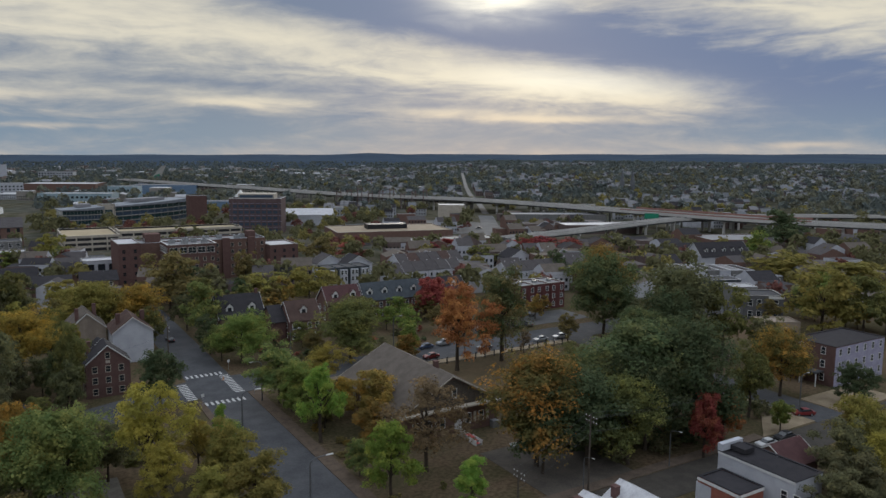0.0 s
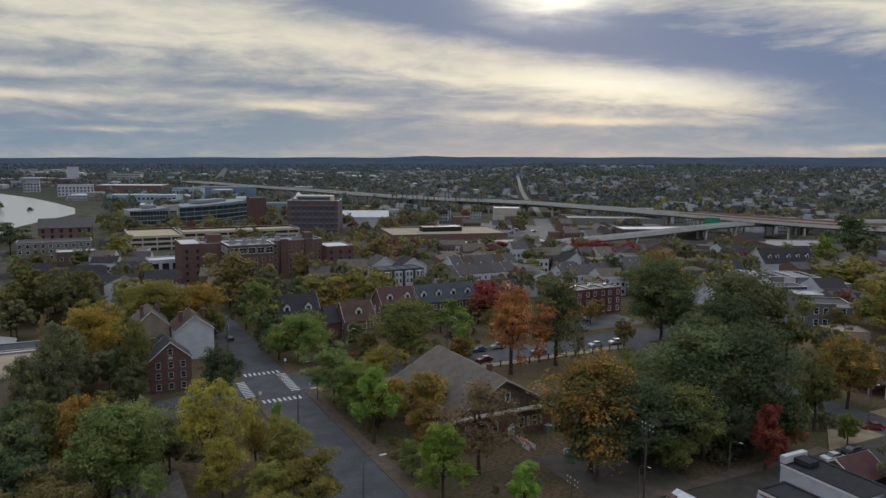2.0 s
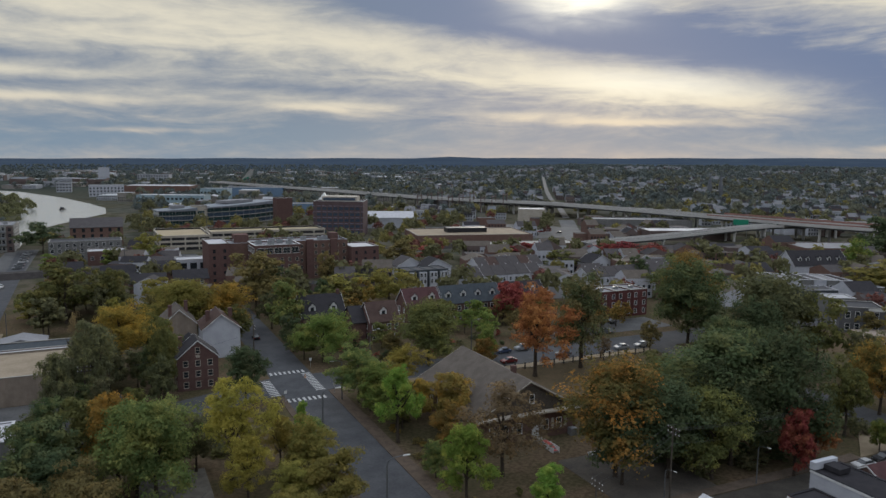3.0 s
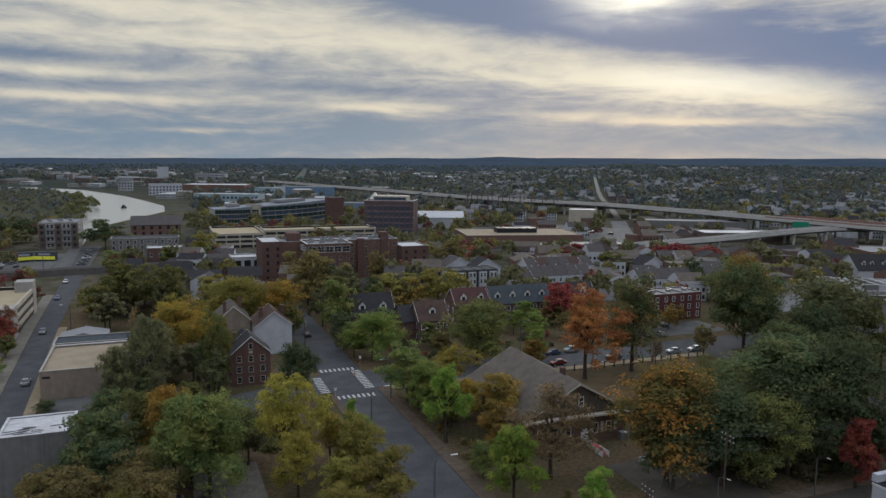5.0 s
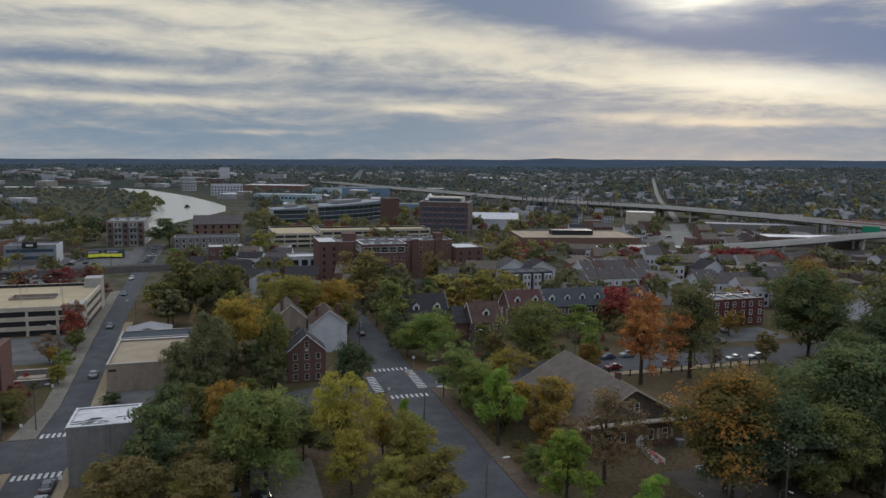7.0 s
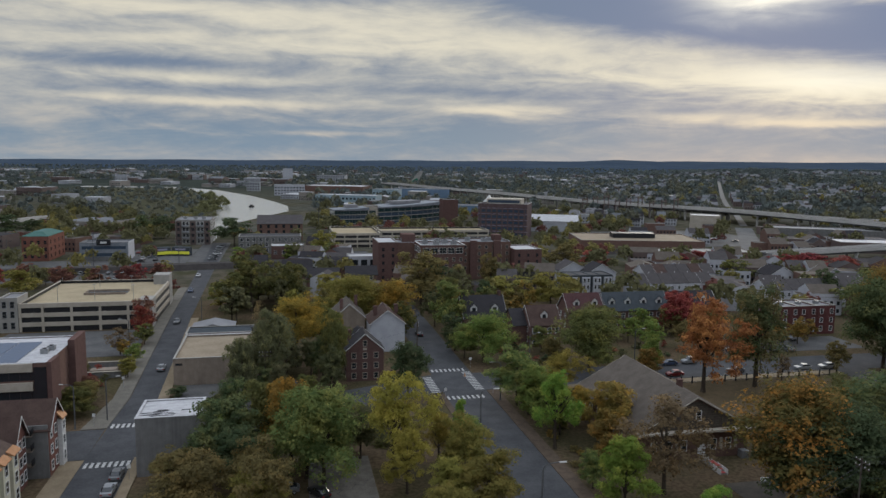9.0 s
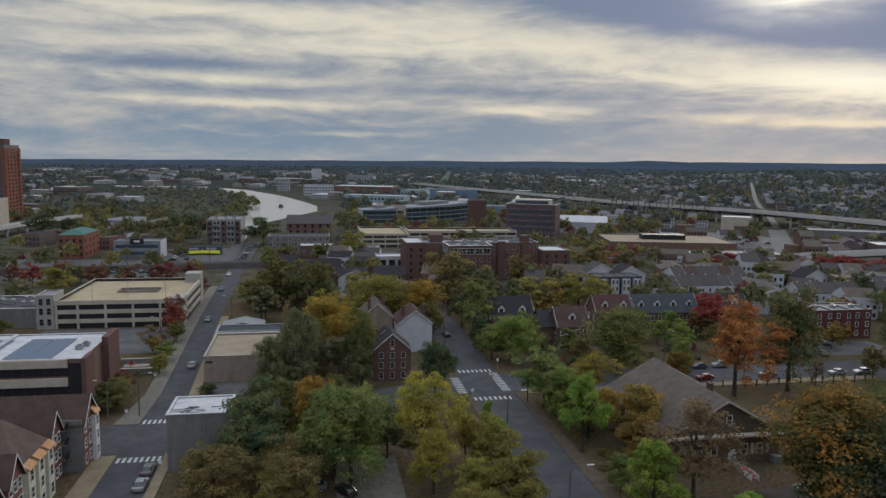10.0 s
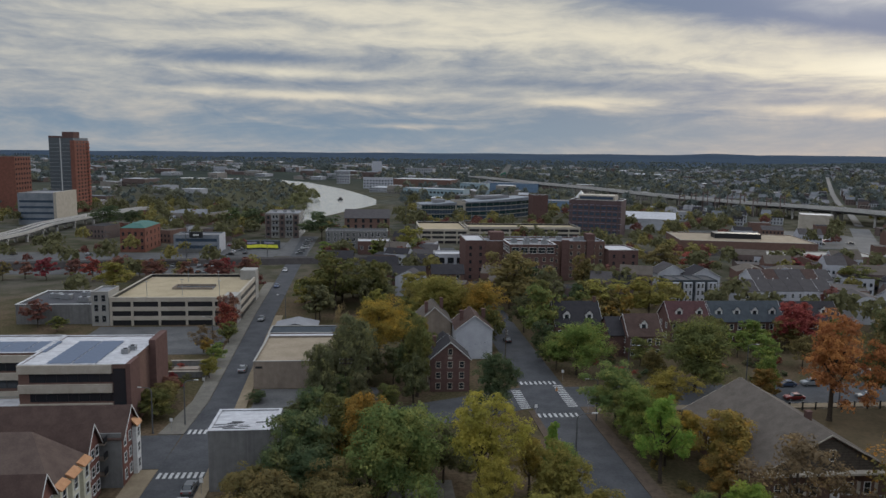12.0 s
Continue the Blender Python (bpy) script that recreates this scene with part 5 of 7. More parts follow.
ramp = thing("green_slope", "pale sloping chute with a green panel", "ramp", 249, 1408, 0, -14)
bm = bmesh.new()
add_prism(bm, [(-12, 8), (4, 8), (14, 30), (6, 30)], -2, 2)
part("chute", bm, CONCRETE, ramp)
bm = bmesh.new()
add_prism(bm, [(-13, 2), (5, 4), (3, 16), (-6, 12)], -2.5, -2.1)
part("green_panel", bm, SIGN_GREEN, ramp)

# left: tower, podium, brick mill, river flats
b, w, d = block("glass_tower", "tall tower of grey glass and red brick", "tower block", -259, -240, 625, 655, 60, TOWER_GLASS, GREY_ROOF, 1.0, cornice=BRICK)
part("brick_side", boxes((w / 2 - 2.5, w / 2 + 0.8, -d / 2 - 0.6, d / 2, 0, 58)), MILL_BRICK, b, "red brick end wall with balconies")
for z in range(4, 58, 3):
    part("floor_band", boxes((-w / 2 - 0.2, w / 2 - 2.6, -d / 2 - 0.2, -d / 2 - 0.01, z, z + 0.22)), STEEL, b)
    windows(b, "E", w + 1.6, d, row(4, d - 4), [z + 1.4], 2.0, 1.6, MILL_BRICK, GLASS, 1, False)
    part("balcony", boxes((w / 2 + 0.85, w / 2 + 2.0, d / 2 - 6, d / 2 - 2, z, z + 1.0)), ORANGE_BRICK, b)
for z in range(4, 58, 3):
    part("floor_edge", boxes((w / 2 + 0.82, w / 2 + 1.1, -d / 2, d / 2, z - 0.25, z + 0.1)), ORANGE_BRICK, b)
part("lift_head", boxes((-w / 2 + 6, w / 2 - 4, -4, 8, 59, 65)), BRICK, b)
part("corner_fin", boxes((-w / 2 + 8.6, -w / 2 + 9.3, -d / 2 - 0.5, -d / 2 - 0.21, 0, 60)), TRIM, b)
part("crown_fin", boxes((-w / 2, -w / 2 + 4, -d / 2, d / 2, 60, 61.5)), BRICK, b)
b, w, d = block("brick_tower", "tall red brick tower block", "tower block", -316, -293, 640, 668, 44, MILL_BRICK, GREY_ROOF, 0.6)
windows(b, "E", w, d, row(6, d), [6 + 4 * k for k in range(11)], 1.8, 1.8, ORANGE_BRICK, GLASS, 1, False)
b, w, d = block("podium", "grey podium building with blank white end", "office building", -241, -216, 530, 564, 21.6, OFFICE_ROOF, GREY_ROOF, 0.5)
part("white_end", boxes((w / 2 - 1.5, w / 2 + 0.3, -d / 2 - 0.4, d / 2 + 0.1, 0, 22.3)), CREAM, b)
ribbon(b, "S", w, d, [4, 8, 12, 16], 1.5, w - 3, BLUE_GLASS, 12, -0.5)
b, w, d = block("brick_mill", "red brick mill with a green copper roof", "building", -130, -117.5, 398, 425, 12.5, MILL_BRICK, GREEN_ROOF, 0.1, cornice=GREEN_ROOF)
bm = bmesh.new()
q = [bm.verts.new(p) for p in ((-w / 2, -d / 2, 12.62), (w / 2, -d / 2, 12.62), (w / 2, d / 2, 12.62), (-w / 2, d / 2, 12.62), (-2, -8, 14.6), (2, -8, 14.6), (2, 8, 14.6), (-2, 8, 14.6))]
for f in ((0, 1, 5, 4), (1, 2, 6, 5), (2, 3, 7, 6), (3, 0, 4, 7), (4, 5, 6, 7), (3, 2, 1, 0)):
    bm.faces.new([q[i] for i in f])
part("hipped_roof", bm, GREEN_ROOF, b, "verdigris hipped roof")
windows(b, "S", w, d, row(4, w), [2.5, 6, 9.5], 1.3, 1.8, MILL_BRICK)
windows(b, "E", w, d, row(4, d), [2.5, 6, 9.5], 1.3, 1.8, MILL_BRICK)
b, w, d = block("pale_depot", "pale blue and white depot with a dark sign", "building", -103, -80, 397, 412, 9.2, OFFICE_ROOF, GREY_ROOF, 0.5, cornice=GREY_WALL)
part("end_wall", boxes((w / 2 + 0.02, w / 2 + 0.3, -d / 2, d / 2, 0, 9.3)), WHITE_WALL, b, "pale blank end wall")
part("lower_band", boxes((-w / 2, w / 2, -d / 2 - 0.1, -d / 2 - 0.02, 0, 1.8)), GREY_WALL, b)
ribbon(b, "S", w, d, [3.0, 6.6], 1.6, w - 2, BLUE_GLASS, 10)
part("sign_panel", boxes((-3.4, 3.4, -d / 2 - 0.3, -d / 2 - 0.15, 7.8, 10.8)), IRON, b)
part("sign_mark", boxes((-1.5, 1.5, -d / 2 - 0.34, -d / 2 - 0.31, 8.8, 9.8)), TRIM, b)
b, w, d = block("river_flats", "four-storey pale and brown riverside apartment block", "apartment building", -66, -45.5, 463, 492, 15, CONCRETE, GREY_ROOF, 0.5, cornice=GREY_WALL)
for u in (-8.3, 0, 8.3):
    part("brick_bay", boxes((u - 1.6, u + 1.6, -d / 2 - 0.8, -d / 2 - 0.02, 0, 14.4)), FAR_BRICK, b)
    windows(b, "S", w, d + 1.6, [u], [2.2, 5.8, 9.4, 12.6], 1.5, 1.7, FAR_BRICK)
for z in (4.0, 7.6, 11.2):
    for u in (-4.2, 4.2):
        part("balcony", boxes((u - 2.0, u + 2.0, -d / 2 - 1.5, -d / 2 - 0.02, z - 0.2, z), (u - 2.0, u + 2.0, -d / 2 - 1.5, -d / 2 - 1.4, z, z + 1.0)), STEEL, b)
for u in (-6, 0, 5):
    roof_unit(-55.7 + u, 478, 14.5, 2.4, 2.0, 1.6)
windows(b, "S", w, d, [-5.2, -3.2, 3.2, 5.2], [2.2, 5.8, 9.4, 13.0], 1.3, 1.9)
windows(b, "E", w, d, row(7, d), [2.2, 5.8, 9.4, 13.0], 1.3, 1.9)
sl = thing("yellow_canopy", "dark drive-through pavilion with bright yellow bands", "canopy", -60.5, 409, 0)
for cx, cy, turn, wide in ((-4.9, 1.6, 22, 8.6), (4.2, 2.0, -14, 9.4)):
    wing = part("wing", boxes((-wide / 2, wide / 2, 0, 4.2, 0, 4.6)), BLUE_SLATE, sl, "dark blue wing")
    wing.location, wing.rotation_euler[2] = (cx, cy, 0), radians(turn)
    part("yellow_band", boxes((-wide / 2 - 0.2, wide / 2 + 0.2, -0.5, -0.02, 0.9, 2.5)), YELLOW, wing, "bright yellow fascia band")
    part("sign_mark", boxes((-wide * 0.3, wide * 0.3, -0.08, -0.02, 3.0, 4.0)), LAVENDER, wing, "pale sign strip")
b, w, d = gabled("brick_warehouse", "old brick riverside warehouse with vaulted roofs", "warehouse", -18, 10, 467, 495, 12, 16.5, BROWN_BRICK, TERRACE_ROOF, "x")
windows(b, "S", w, d, row(6, w), [3, 7, 10.5], 1.6, 2.2, panes=False)
b, w, d = block("grey_flats", "low grey flats with brown bays", "apartment building", -26, 8, 412, 428, 10, GREY_WALL, DARK_ROOF, 0.4)
windows(b, "S", w, d, row(10, w), [2.4, 5.4, 8.2], 1.4, 1.7)
b, w, d = block("brick_shop", "small red brick building with a white roof", "building", -8, 9, 392, 404, 7, BRICK, WHITE_ROOF, 0.3)
windows(b, "S", w, d, row(4, w), [3.6], 1.4, 1.7)
for x, y in ((-8, 300), (8, 296), (24, 300), (-2, 322), (16, 330), (-22, 340)):
    b, w, d = gabled("brick_house", "brown brick house with a dark hipped roof", "house", x, x + 13, y, y + 11, 5.4, 8.4, BROWN_BRICK, SLATE, "x", group="brown brick houses")
    windows(b, "S", w, d, [-4, 0, 4], [1.8, 4.2], 1.1, 1.4)

# right: dormered range and pale flats
b, w, d = gabled("dormered_house", "large house with a dark roof and white dormers", "house", 287, 315, 226, 240, 6.5, 12.5, WHITE_WALL, SLATE, "x", trim=TRIM, rz=-15)
for u in (-10, -6, 0, 5, 10):
    dormer(b, u, -d / 2 + 2.0, 8.2, 0, TRIM, SLATE, 1.6, 1.5, 2.5)
for k in range(6):
    x, y = 240 + 4.9 * k, 203.5 - 1.9 * k
    b, w, d = block("pale_flats", "pale row house with a white-edged flat roof", "house", x - 2.45, x + 2.45, y - 8, y + 8, 8.6 - 0.15 * k, WHITE_WALL if k % 2 else GREY_WALL, (DARK_ROOF, GREY_ROOF, SLATE)[k % 3], 0.12, rz=-22, group="pale flats", cornice=WHITE_ROOF)
    windows(b, "S", w, d, [-1.1, 1.1], [2, 5.4], 0.9, 1.5)
b, w, d = block("flat_roofed_house", "low pale house with a white flat roof", "house", 258, 272, 179, 188, 6.2, GREY_WALL, FAR_PALE_ROOF, 0.15, rz=-22, cornice=WHITE_ROOF)
windows(b, "S", w, d, row(4, w), [2, 4.6], 1.0, 1.4)
b, w, d = block("flat_roofed_house", "grey-blue house with a dark flat roof", "house", 233, 247, 180, 189, 6.8, BLUE_SLATE, DARK_ROOF, 0.15, rz=-22, cornice=WHITE_ROOF)
windows(b, "S", w, d, row(4, w), [2, 4.8], 1.0, 1.4)
b, w, d = block("flat_roofed_house", "small house with a bright white roof", "house", 228.5, 237.5, 165, 174, 7.0, GREY_WALL, FAR_PALE_ROOF, 0.15, rz=-30, cornice=WHITE_ROOF)
windows(b, "S", w, d, row(3, w), [2, 4.8], 1.0, 1.4)
b, w, d = block("market_hall", "broad brown hall with a low grey roof", "store", 350, 402, 260, 290, 7, BROWN_BRICK, GREY_ROOF, 0.3, rz=-25)

# ---- highway on piers ----


def highway(label, pts, width, top, pier_step, name="highway_bridge", rust=None):
    hw = thing(name, label, "bridge")
    vs = [Vector((x, y, 0)) for x, y in pts]
    # a smooth line through the points
    line = []
    for i in range(len(vs) - 1):
        p0, p1, p2, p3 = vs[max(i - 1, 0)], vs[i], vs[i + 1], vs[min(i + 2, len(vs) - 1)]
        for k in range(8):
            t = k / 8
            line.append(0.5 * ((2 * p1) + (p2 - p0) * t + (2 * p0 - 5 * p1 + 4 * p2 - p3) * t * t + (3 * p1 - p0 - 3 * p2 + p3) * t ** 3))
    line.append(vs[-1])

    def strip(a, c, z0, z1, only=None):
        bm = bmesh.new()
        prev = None
        for i, p in enumerate(line):
            if only and not only[0] <= i <= only[1]:
                continue
            way = (line[min(i + 1, len(line) - 1)] - line[max(i - 1, 0)]).normalized()
            side = Vector((way.y, -way.x, 0))
            z = top(i / (len(line) - 1))
            q = [bm.verts.new(p + side * s + Vector((0, 0, z + h))) for s, h in ((a, z0), (c, z0), (c, z1), (a, z1))]
            if prev:
                for k in range(4):
                    bm.faces.new((prev[k], prev[(k + 1) % 4], q[(k + 1) % 4], q[k]))
            else:
                bm.faces.new(q)
            prev = q
        bm.faces.new(prev[::-1])
        return bm

    part("deck", strip(-width / 2, width / 2, -1.0, 0), OLD_ASPHALT, hw)
    # dark girder colour stands for the shaded underside of the deck
    part("girder", strip(-width / 2 + 0.8, width / 2 - 0.8, -2.2, -1.01), POST, hw, "girders under the deck, dark for its shaded underside")
    part("barrier", strip(-width / 2 - 0.3, -width / 2, -1.1, 0.7), BRIDGE, hw)
    part("barrier", strip(width / 2, width / 2 + 0.3, -1.1, 0.7), BRIDGE, hw)
    part("median", strip(-0.25, 0.25, 0, 0.8), BRIDGE, hw)
    if rust:
        part("rusty_rail", strip(-width / 2 - 0.32, -width / 2 + 0.02, 1.01, 2.3, rust), RUST, hw, "rust-red painted barrier")
        part("rusty_rail", strip(width / 2 - 0.02, width / 2 + 0.32, 1.01, 1.8, rust), RUST, hw, "rust-red painted barrier")
    run = 0.0
    for i in range(1, len(line)):
        run += (line[i] - line[i - 1]).length
        if run > pier_step and top(i / (len(line) - 1)) > 4:
            run = 0.0
            way = (line[i] - line[i - 1]).normalized()
            side = Vector((way.y, -way.x, 0))
            z = top(i / (len(line) - 1))
            bm = bmesh.new()
            for s in (-0.32, 0.32):
                p = line[i] + side * width * s
                add_tube(bm, [(p.x, p.y, 0), (p.x, p.y, z - 2.4)], [0.9, 0.9], 8)
            a, c = line[i] - side * width * 0.45, line[i] + side * width * 0.45
            add_tube(bm, [(a.x, a.y, z - 2.3), (c.x, c.y, z - 2.3)], [0.8, 0.8], 6)
            part("pier", bm, BRIDGE, hw)
    return hw


highway("long concrete highway bridge on round piers", [(170, 1250), (221, 1043), (270, 880), (302, 750), (336, 665), (386, 585), (410, 480), (425, 390), (440, 310), (474, 244), (540, 130)], 21, lambda t: 12.0, 32, rust=(54, 68))
highway("curving concrete slip road on piers", [(262, 356), (326, 356), (390, 360), (440, 352), (505, 345), (580, 300)], 11, lambda t: 4.0 + 6.0 * min(1, t * 2), 26, "slip_road")
highway("second concrete carriageway merging with the highway", [(330, 800), (365, 670), (420, 570), (470, 500)], 12, lambda t: 9.0, 34, "slip_road")
highway("curving pale concrete overpass before the towers", [(-205, 360), (-197, 424), (-202, 478), (-200, 517), (-194, 560), (-180, 610)], 9, lambda t: 6.0, 22, "overpass")
o = thing("highway_sign", "green highway sign on a gantry", "sign", 405, 372, 0, -50)
part("sign_panel", boxes((-5, 5, -0.1, 0.1, 9, 13)), SIGN_GREEN, o)
for px in (-4, 4):
    part("post", boxes((px - 0.2, px + 0.2, 0.1, 0.5, 0, 9)), STEEL, o)
PALE_ROAD = material("pale_worn_road", (0.075, 0.076, 0.078), (0.120, 0.120, 0.122), 0.06, 0.9)
sheet("road_hill", [(275, 396), (286, 389), (386, 546), (374, 552)], PALE_ROAD, "straight road running up towards the hill", "road", z1=0.06)
def road_strip(name, pts, width, label):
    """A road that follows the land."""
    bm = bmesh.new()
    prev = None
    for (ax, ay), (bx, by) in zip(pts, pts[1:]):
        n = max(2, int(math.hypot(bx - ax, by - ay) / 60))
        for k in range(n + (1 if (bx, by) == pts[-1] else 0)):
            x, y = ax + (bx - ax) * k / n, ay + (by - ay) * k / n
            way = Vector((bx - ax, by - ay, 0)).normalized()
            side = Vector((way.y, -way.x, 0)) * width / 2
            p = Vector((x, y, land(x, y) + 0.8))
            q = [bm.verts.new(p - side), bm.verts.new(p + side)]
            if prev:
                bm.faces.new((prev[0], prev[1], q[1], q[0]))
            prev = q
    return structure(name, bm, PALE_ROAD, label, "road")


road_strip("road_hill", [(380, 548), (462, 683), (515, 778), (604, 924), (920, 1425)], 6.0, "straight pale road climbing the hill between houses")
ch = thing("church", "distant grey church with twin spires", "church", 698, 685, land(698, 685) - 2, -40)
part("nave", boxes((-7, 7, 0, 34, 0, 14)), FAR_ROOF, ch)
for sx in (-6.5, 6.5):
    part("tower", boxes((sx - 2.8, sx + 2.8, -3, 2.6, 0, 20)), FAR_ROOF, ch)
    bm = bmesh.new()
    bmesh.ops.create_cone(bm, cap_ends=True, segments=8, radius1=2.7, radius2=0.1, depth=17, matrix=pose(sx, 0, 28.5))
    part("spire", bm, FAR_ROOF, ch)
# railway embankment
bm = bmesh.new()
add_prism(bm, [(-5.0, 0), (5.0, 0), (3.0, 2.6), (-3.0, 2.6)], -220, 180)
bm.transform(pose(-20, 366, 0, 0, 0, 90 + 8))
structure("railway_embankment", bm, material("ballast", (0.034, 0.031, 0.030), (0.066, 0.060, 0.058), 0.4, 0.95), "dark railway embankment crossing the town", "embankment")

# ---- far town and woods, beyond counting ----


HILL_ROAD = [(276, 390), (385, 556), (462, 683), (515, 778), (604, 924), (920, 1425)]


def leafy(x, y):
    """How wooded the hillside is, in broad patches."""
    return math.sin(x * 0.021 + 1.7 * math.sin(y * 0.009)) + math.sin(y * 0.017 - x * 0.008 + 1.3) + 0.6 * math.sin(x * 0.05 - y * 0.043)


def far_mask(x, y):
    """False where the river, a street or a building leaves no room."""
    if -64 < x < 18 and 500 < y < 860 or -340 < x < -10 and 850 < y < 1400 and abs(x + 0.33 * (y - 860) + 40) < 62:
        return False
    if -48 < x < -26 and y < 480 or 33 < x < 48 and y < 430 or 272 < x < 400 and 390 < y < 570 and abs((x - 281) - (y - 397) * 0.65) < 15:
        return False
    if x < -30 and y < 440 and math.sin(x * 12.9898 + y * 78.233) < 0.75:
        return False
    if 600 < y < 1300 and -0.42 * (y - 560) - 80 < x < 30 - 0.05 * (y - 600):
        return False
    # the straight road up the hill and the open lots where it meets the highway
    for (ax, ay), (bx, by) in zip(HILL_ROAD, HILL_ROAD[1:]):
        if ay <= y <= by and abs(x - ax - (bx - ax) * (y - ay) / (by - ay)) < 12:
            return False
    if 445 < math.hypot(x, y) < 700 and 27.5 < math.degrees(math.atan2(x, y)) < 36 and math.sin(x * 12.9898 + y * 78.233) < 0.86:
        return False
    for fx, fy, fr in FOOT:
        if abs(x - fx) < fr + 4 and abs(y - fy) < fr + 4 and math.hypot(x - fx, y - fy) < fr + 4:
            return False
    return True


def near_bridge(x, y):
    for ax, ay, bx, by in ((170, 1250, 268, 880), (268, 880, 345, 640), (345, 640, 408, 470), (408, 470, 440, 310), (440, 310, 520, 120), (262, 346, 505, 320), (-200, 400, -200, 560)):
        dx, dy = bx - ax, by - ay
        t = min(1, max(0, ((x - ax) * dx + (y - ay) * dy) / (dx * dx + dy * dy)))
        if math.hypot(x - ax - t * dx, y - ay - t * dy) < 34:
            return True
    return False


ROW_C, ROW_S = math.cos(math.radians(-32)), math.sin(math.radians(-32))


def town_houses(name, count, r0, r1, a0, a1, label, mats, seed, size=(7, 12), flat=0.3, rows=False):
    """Many small distant houses as one mesh: walls, then roofs."""
    rnd = random.Random(seed)
    taken = set()
    verts, faces, mat_id = [], [], []
    made = 0
    for _ in range(count * 5):
        if made >= count:
            break
        r, a = math.sqrt(rnd.uniform(r0 * r0, r1 * r1)), math.radians(rnd.uniform(a0, a1))
        x, y = r * math.sin(a), r * math.cos(a)
        if rows:
            # houses stand in rows along the streets
            p, q = x * ROW_C + y * ROW_S, -x * ROW_S + y * ROW_C
            p, q = round(p / 9.0) * 9.0, round(q / 27.0) * 27.0 + rnd.choice((-5.5, 5.5))
            if (p, q) in taken or abs(p % 126 - 63) < 9:
                continue
            taken.add((p, q))
            x, y = p * ROW_C - q * ROW_S, p * ROW_S + q * ROW_C
        if not far_mask(x, y) or near_bridge(x, y) or rows and (leafy(x, y) > 0.2 or r > 1900 and rnd.random() < 0.6):
            continue
        made += 1
        w, d, h = rnd.uniform(*size) / 2, rnd.uniform(*size) / 2, rnd.uniform(5, 8)
        if flat > 0.6:
            h = rnd.uniform(5, 11)
        t = math.radians(-32 if rows else rnd.choice((-18, 72)) + rnd.uniform(-4, 4))
        c, s = math.cos(t), math.sin(t)
        z = land(x, y)
        is_flat = rnd.random() < flat
        rise = 0.0 if is_flat else rnd.uniform(2, 3.5)
        k = len(verts)
        pts = [(-w, -d, -6), (w, -d, -6), (w, d, -6), (-w, d, -6), (-w, -d, h), (w, -d, h), (w, d, h), (-w, d, h), (-w, 0, h + rise), (w, 0, h + rise)]
        verts += [(x + c * p - s * q, y + s * p + c * q, z + u) for p, q, u in pts]
        wall = rnd.randrange(3)
        roof = 3 + rnd.randrange(3)
        for f in ((0, 1, 5, 4), (1, 2, 6, 5), (2, 3, 7, 6), (3, 0, 4, 7)):
            faces.append([k + i for i in f])
            mat_id.append(wall)
        if is_flat:
            faces.append([k + i for i in (4, 5, 6, 7)])
            mat_id.append(roof)
        else:
            for f in ((4, 5, 9, 8), (6, 7, 8, 9)):
                faces.append([k + i for i in f])
                mat_id.append(roof)
            for f in ((4, 8, 7), (5, 6, 9)):
                faces.append([k + i for i in f])
                mat_id.append(wall)
        # a row of dark windows on the side towards the viewer
        n = max(2, int(w))
        for lev in (1.6, 4.4):
            for i in range(n):
                u = -w + 2 * w * (i + 0.5) / n
                q = len(verts)
                for du, dz in ((-0.5, -0.7), (0.5, -0.7), (0.5, 0.7), (-0.5, 0.7)):
                    p, e = u + du, -d - 0.06
                    verts.append((x + c * p - s * e, y + s * p + c * e, z + lev + dz))
                faces.append([q, q + 1, q + 2, q + 3])
                mat_id.append(6)
    me = bpy.data.meshes.new(name)
    me.from_pydata(verts, [], faces)
    for m in mats:
        me.materials.append(m)
    me.polygons.foreach_set("material_index", mat_id)
    me.update()
    return tagged(new(name, me), label, "houses", kind="stuff")


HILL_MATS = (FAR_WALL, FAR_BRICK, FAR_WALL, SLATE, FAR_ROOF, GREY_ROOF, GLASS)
NEAR_MATS = (WHITE_WALL, BROWN_BRICK, FAR_BRICK, SLATE, TERRACE_ROOF, BROWN_SHINGLE, GLASS)
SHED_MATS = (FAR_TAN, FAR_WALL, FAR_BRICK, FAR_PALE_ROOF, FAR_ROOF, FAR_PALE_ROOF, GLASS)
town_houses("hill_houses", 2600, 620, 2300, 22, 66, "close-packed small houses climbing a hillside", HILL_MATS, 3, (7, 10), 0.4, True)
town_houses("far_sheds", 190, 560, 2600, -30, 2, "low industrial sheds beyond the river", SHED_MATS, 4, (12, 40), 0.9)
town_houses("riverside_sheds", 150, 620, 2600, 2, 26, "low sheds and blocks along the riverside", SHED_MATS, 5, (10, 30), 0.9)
town_houses("near_roofs", 170, 290, 620, 27, 62, "low houses and shops this side of the highway", NEAR_MATS, 6, (8, 15), 0.5)
town_houses("near_roofs", 9, 440, 600, -26, -10, "low houses and shops behind the car parks", NEAR_MATS, 8, (9, 16), 0.6)
town_houses("near_roofs", 34, 262, 420, 0, 20, "low houses between the avenue and the river", NEAR_MATS, 9, (8, 13), 0.3)


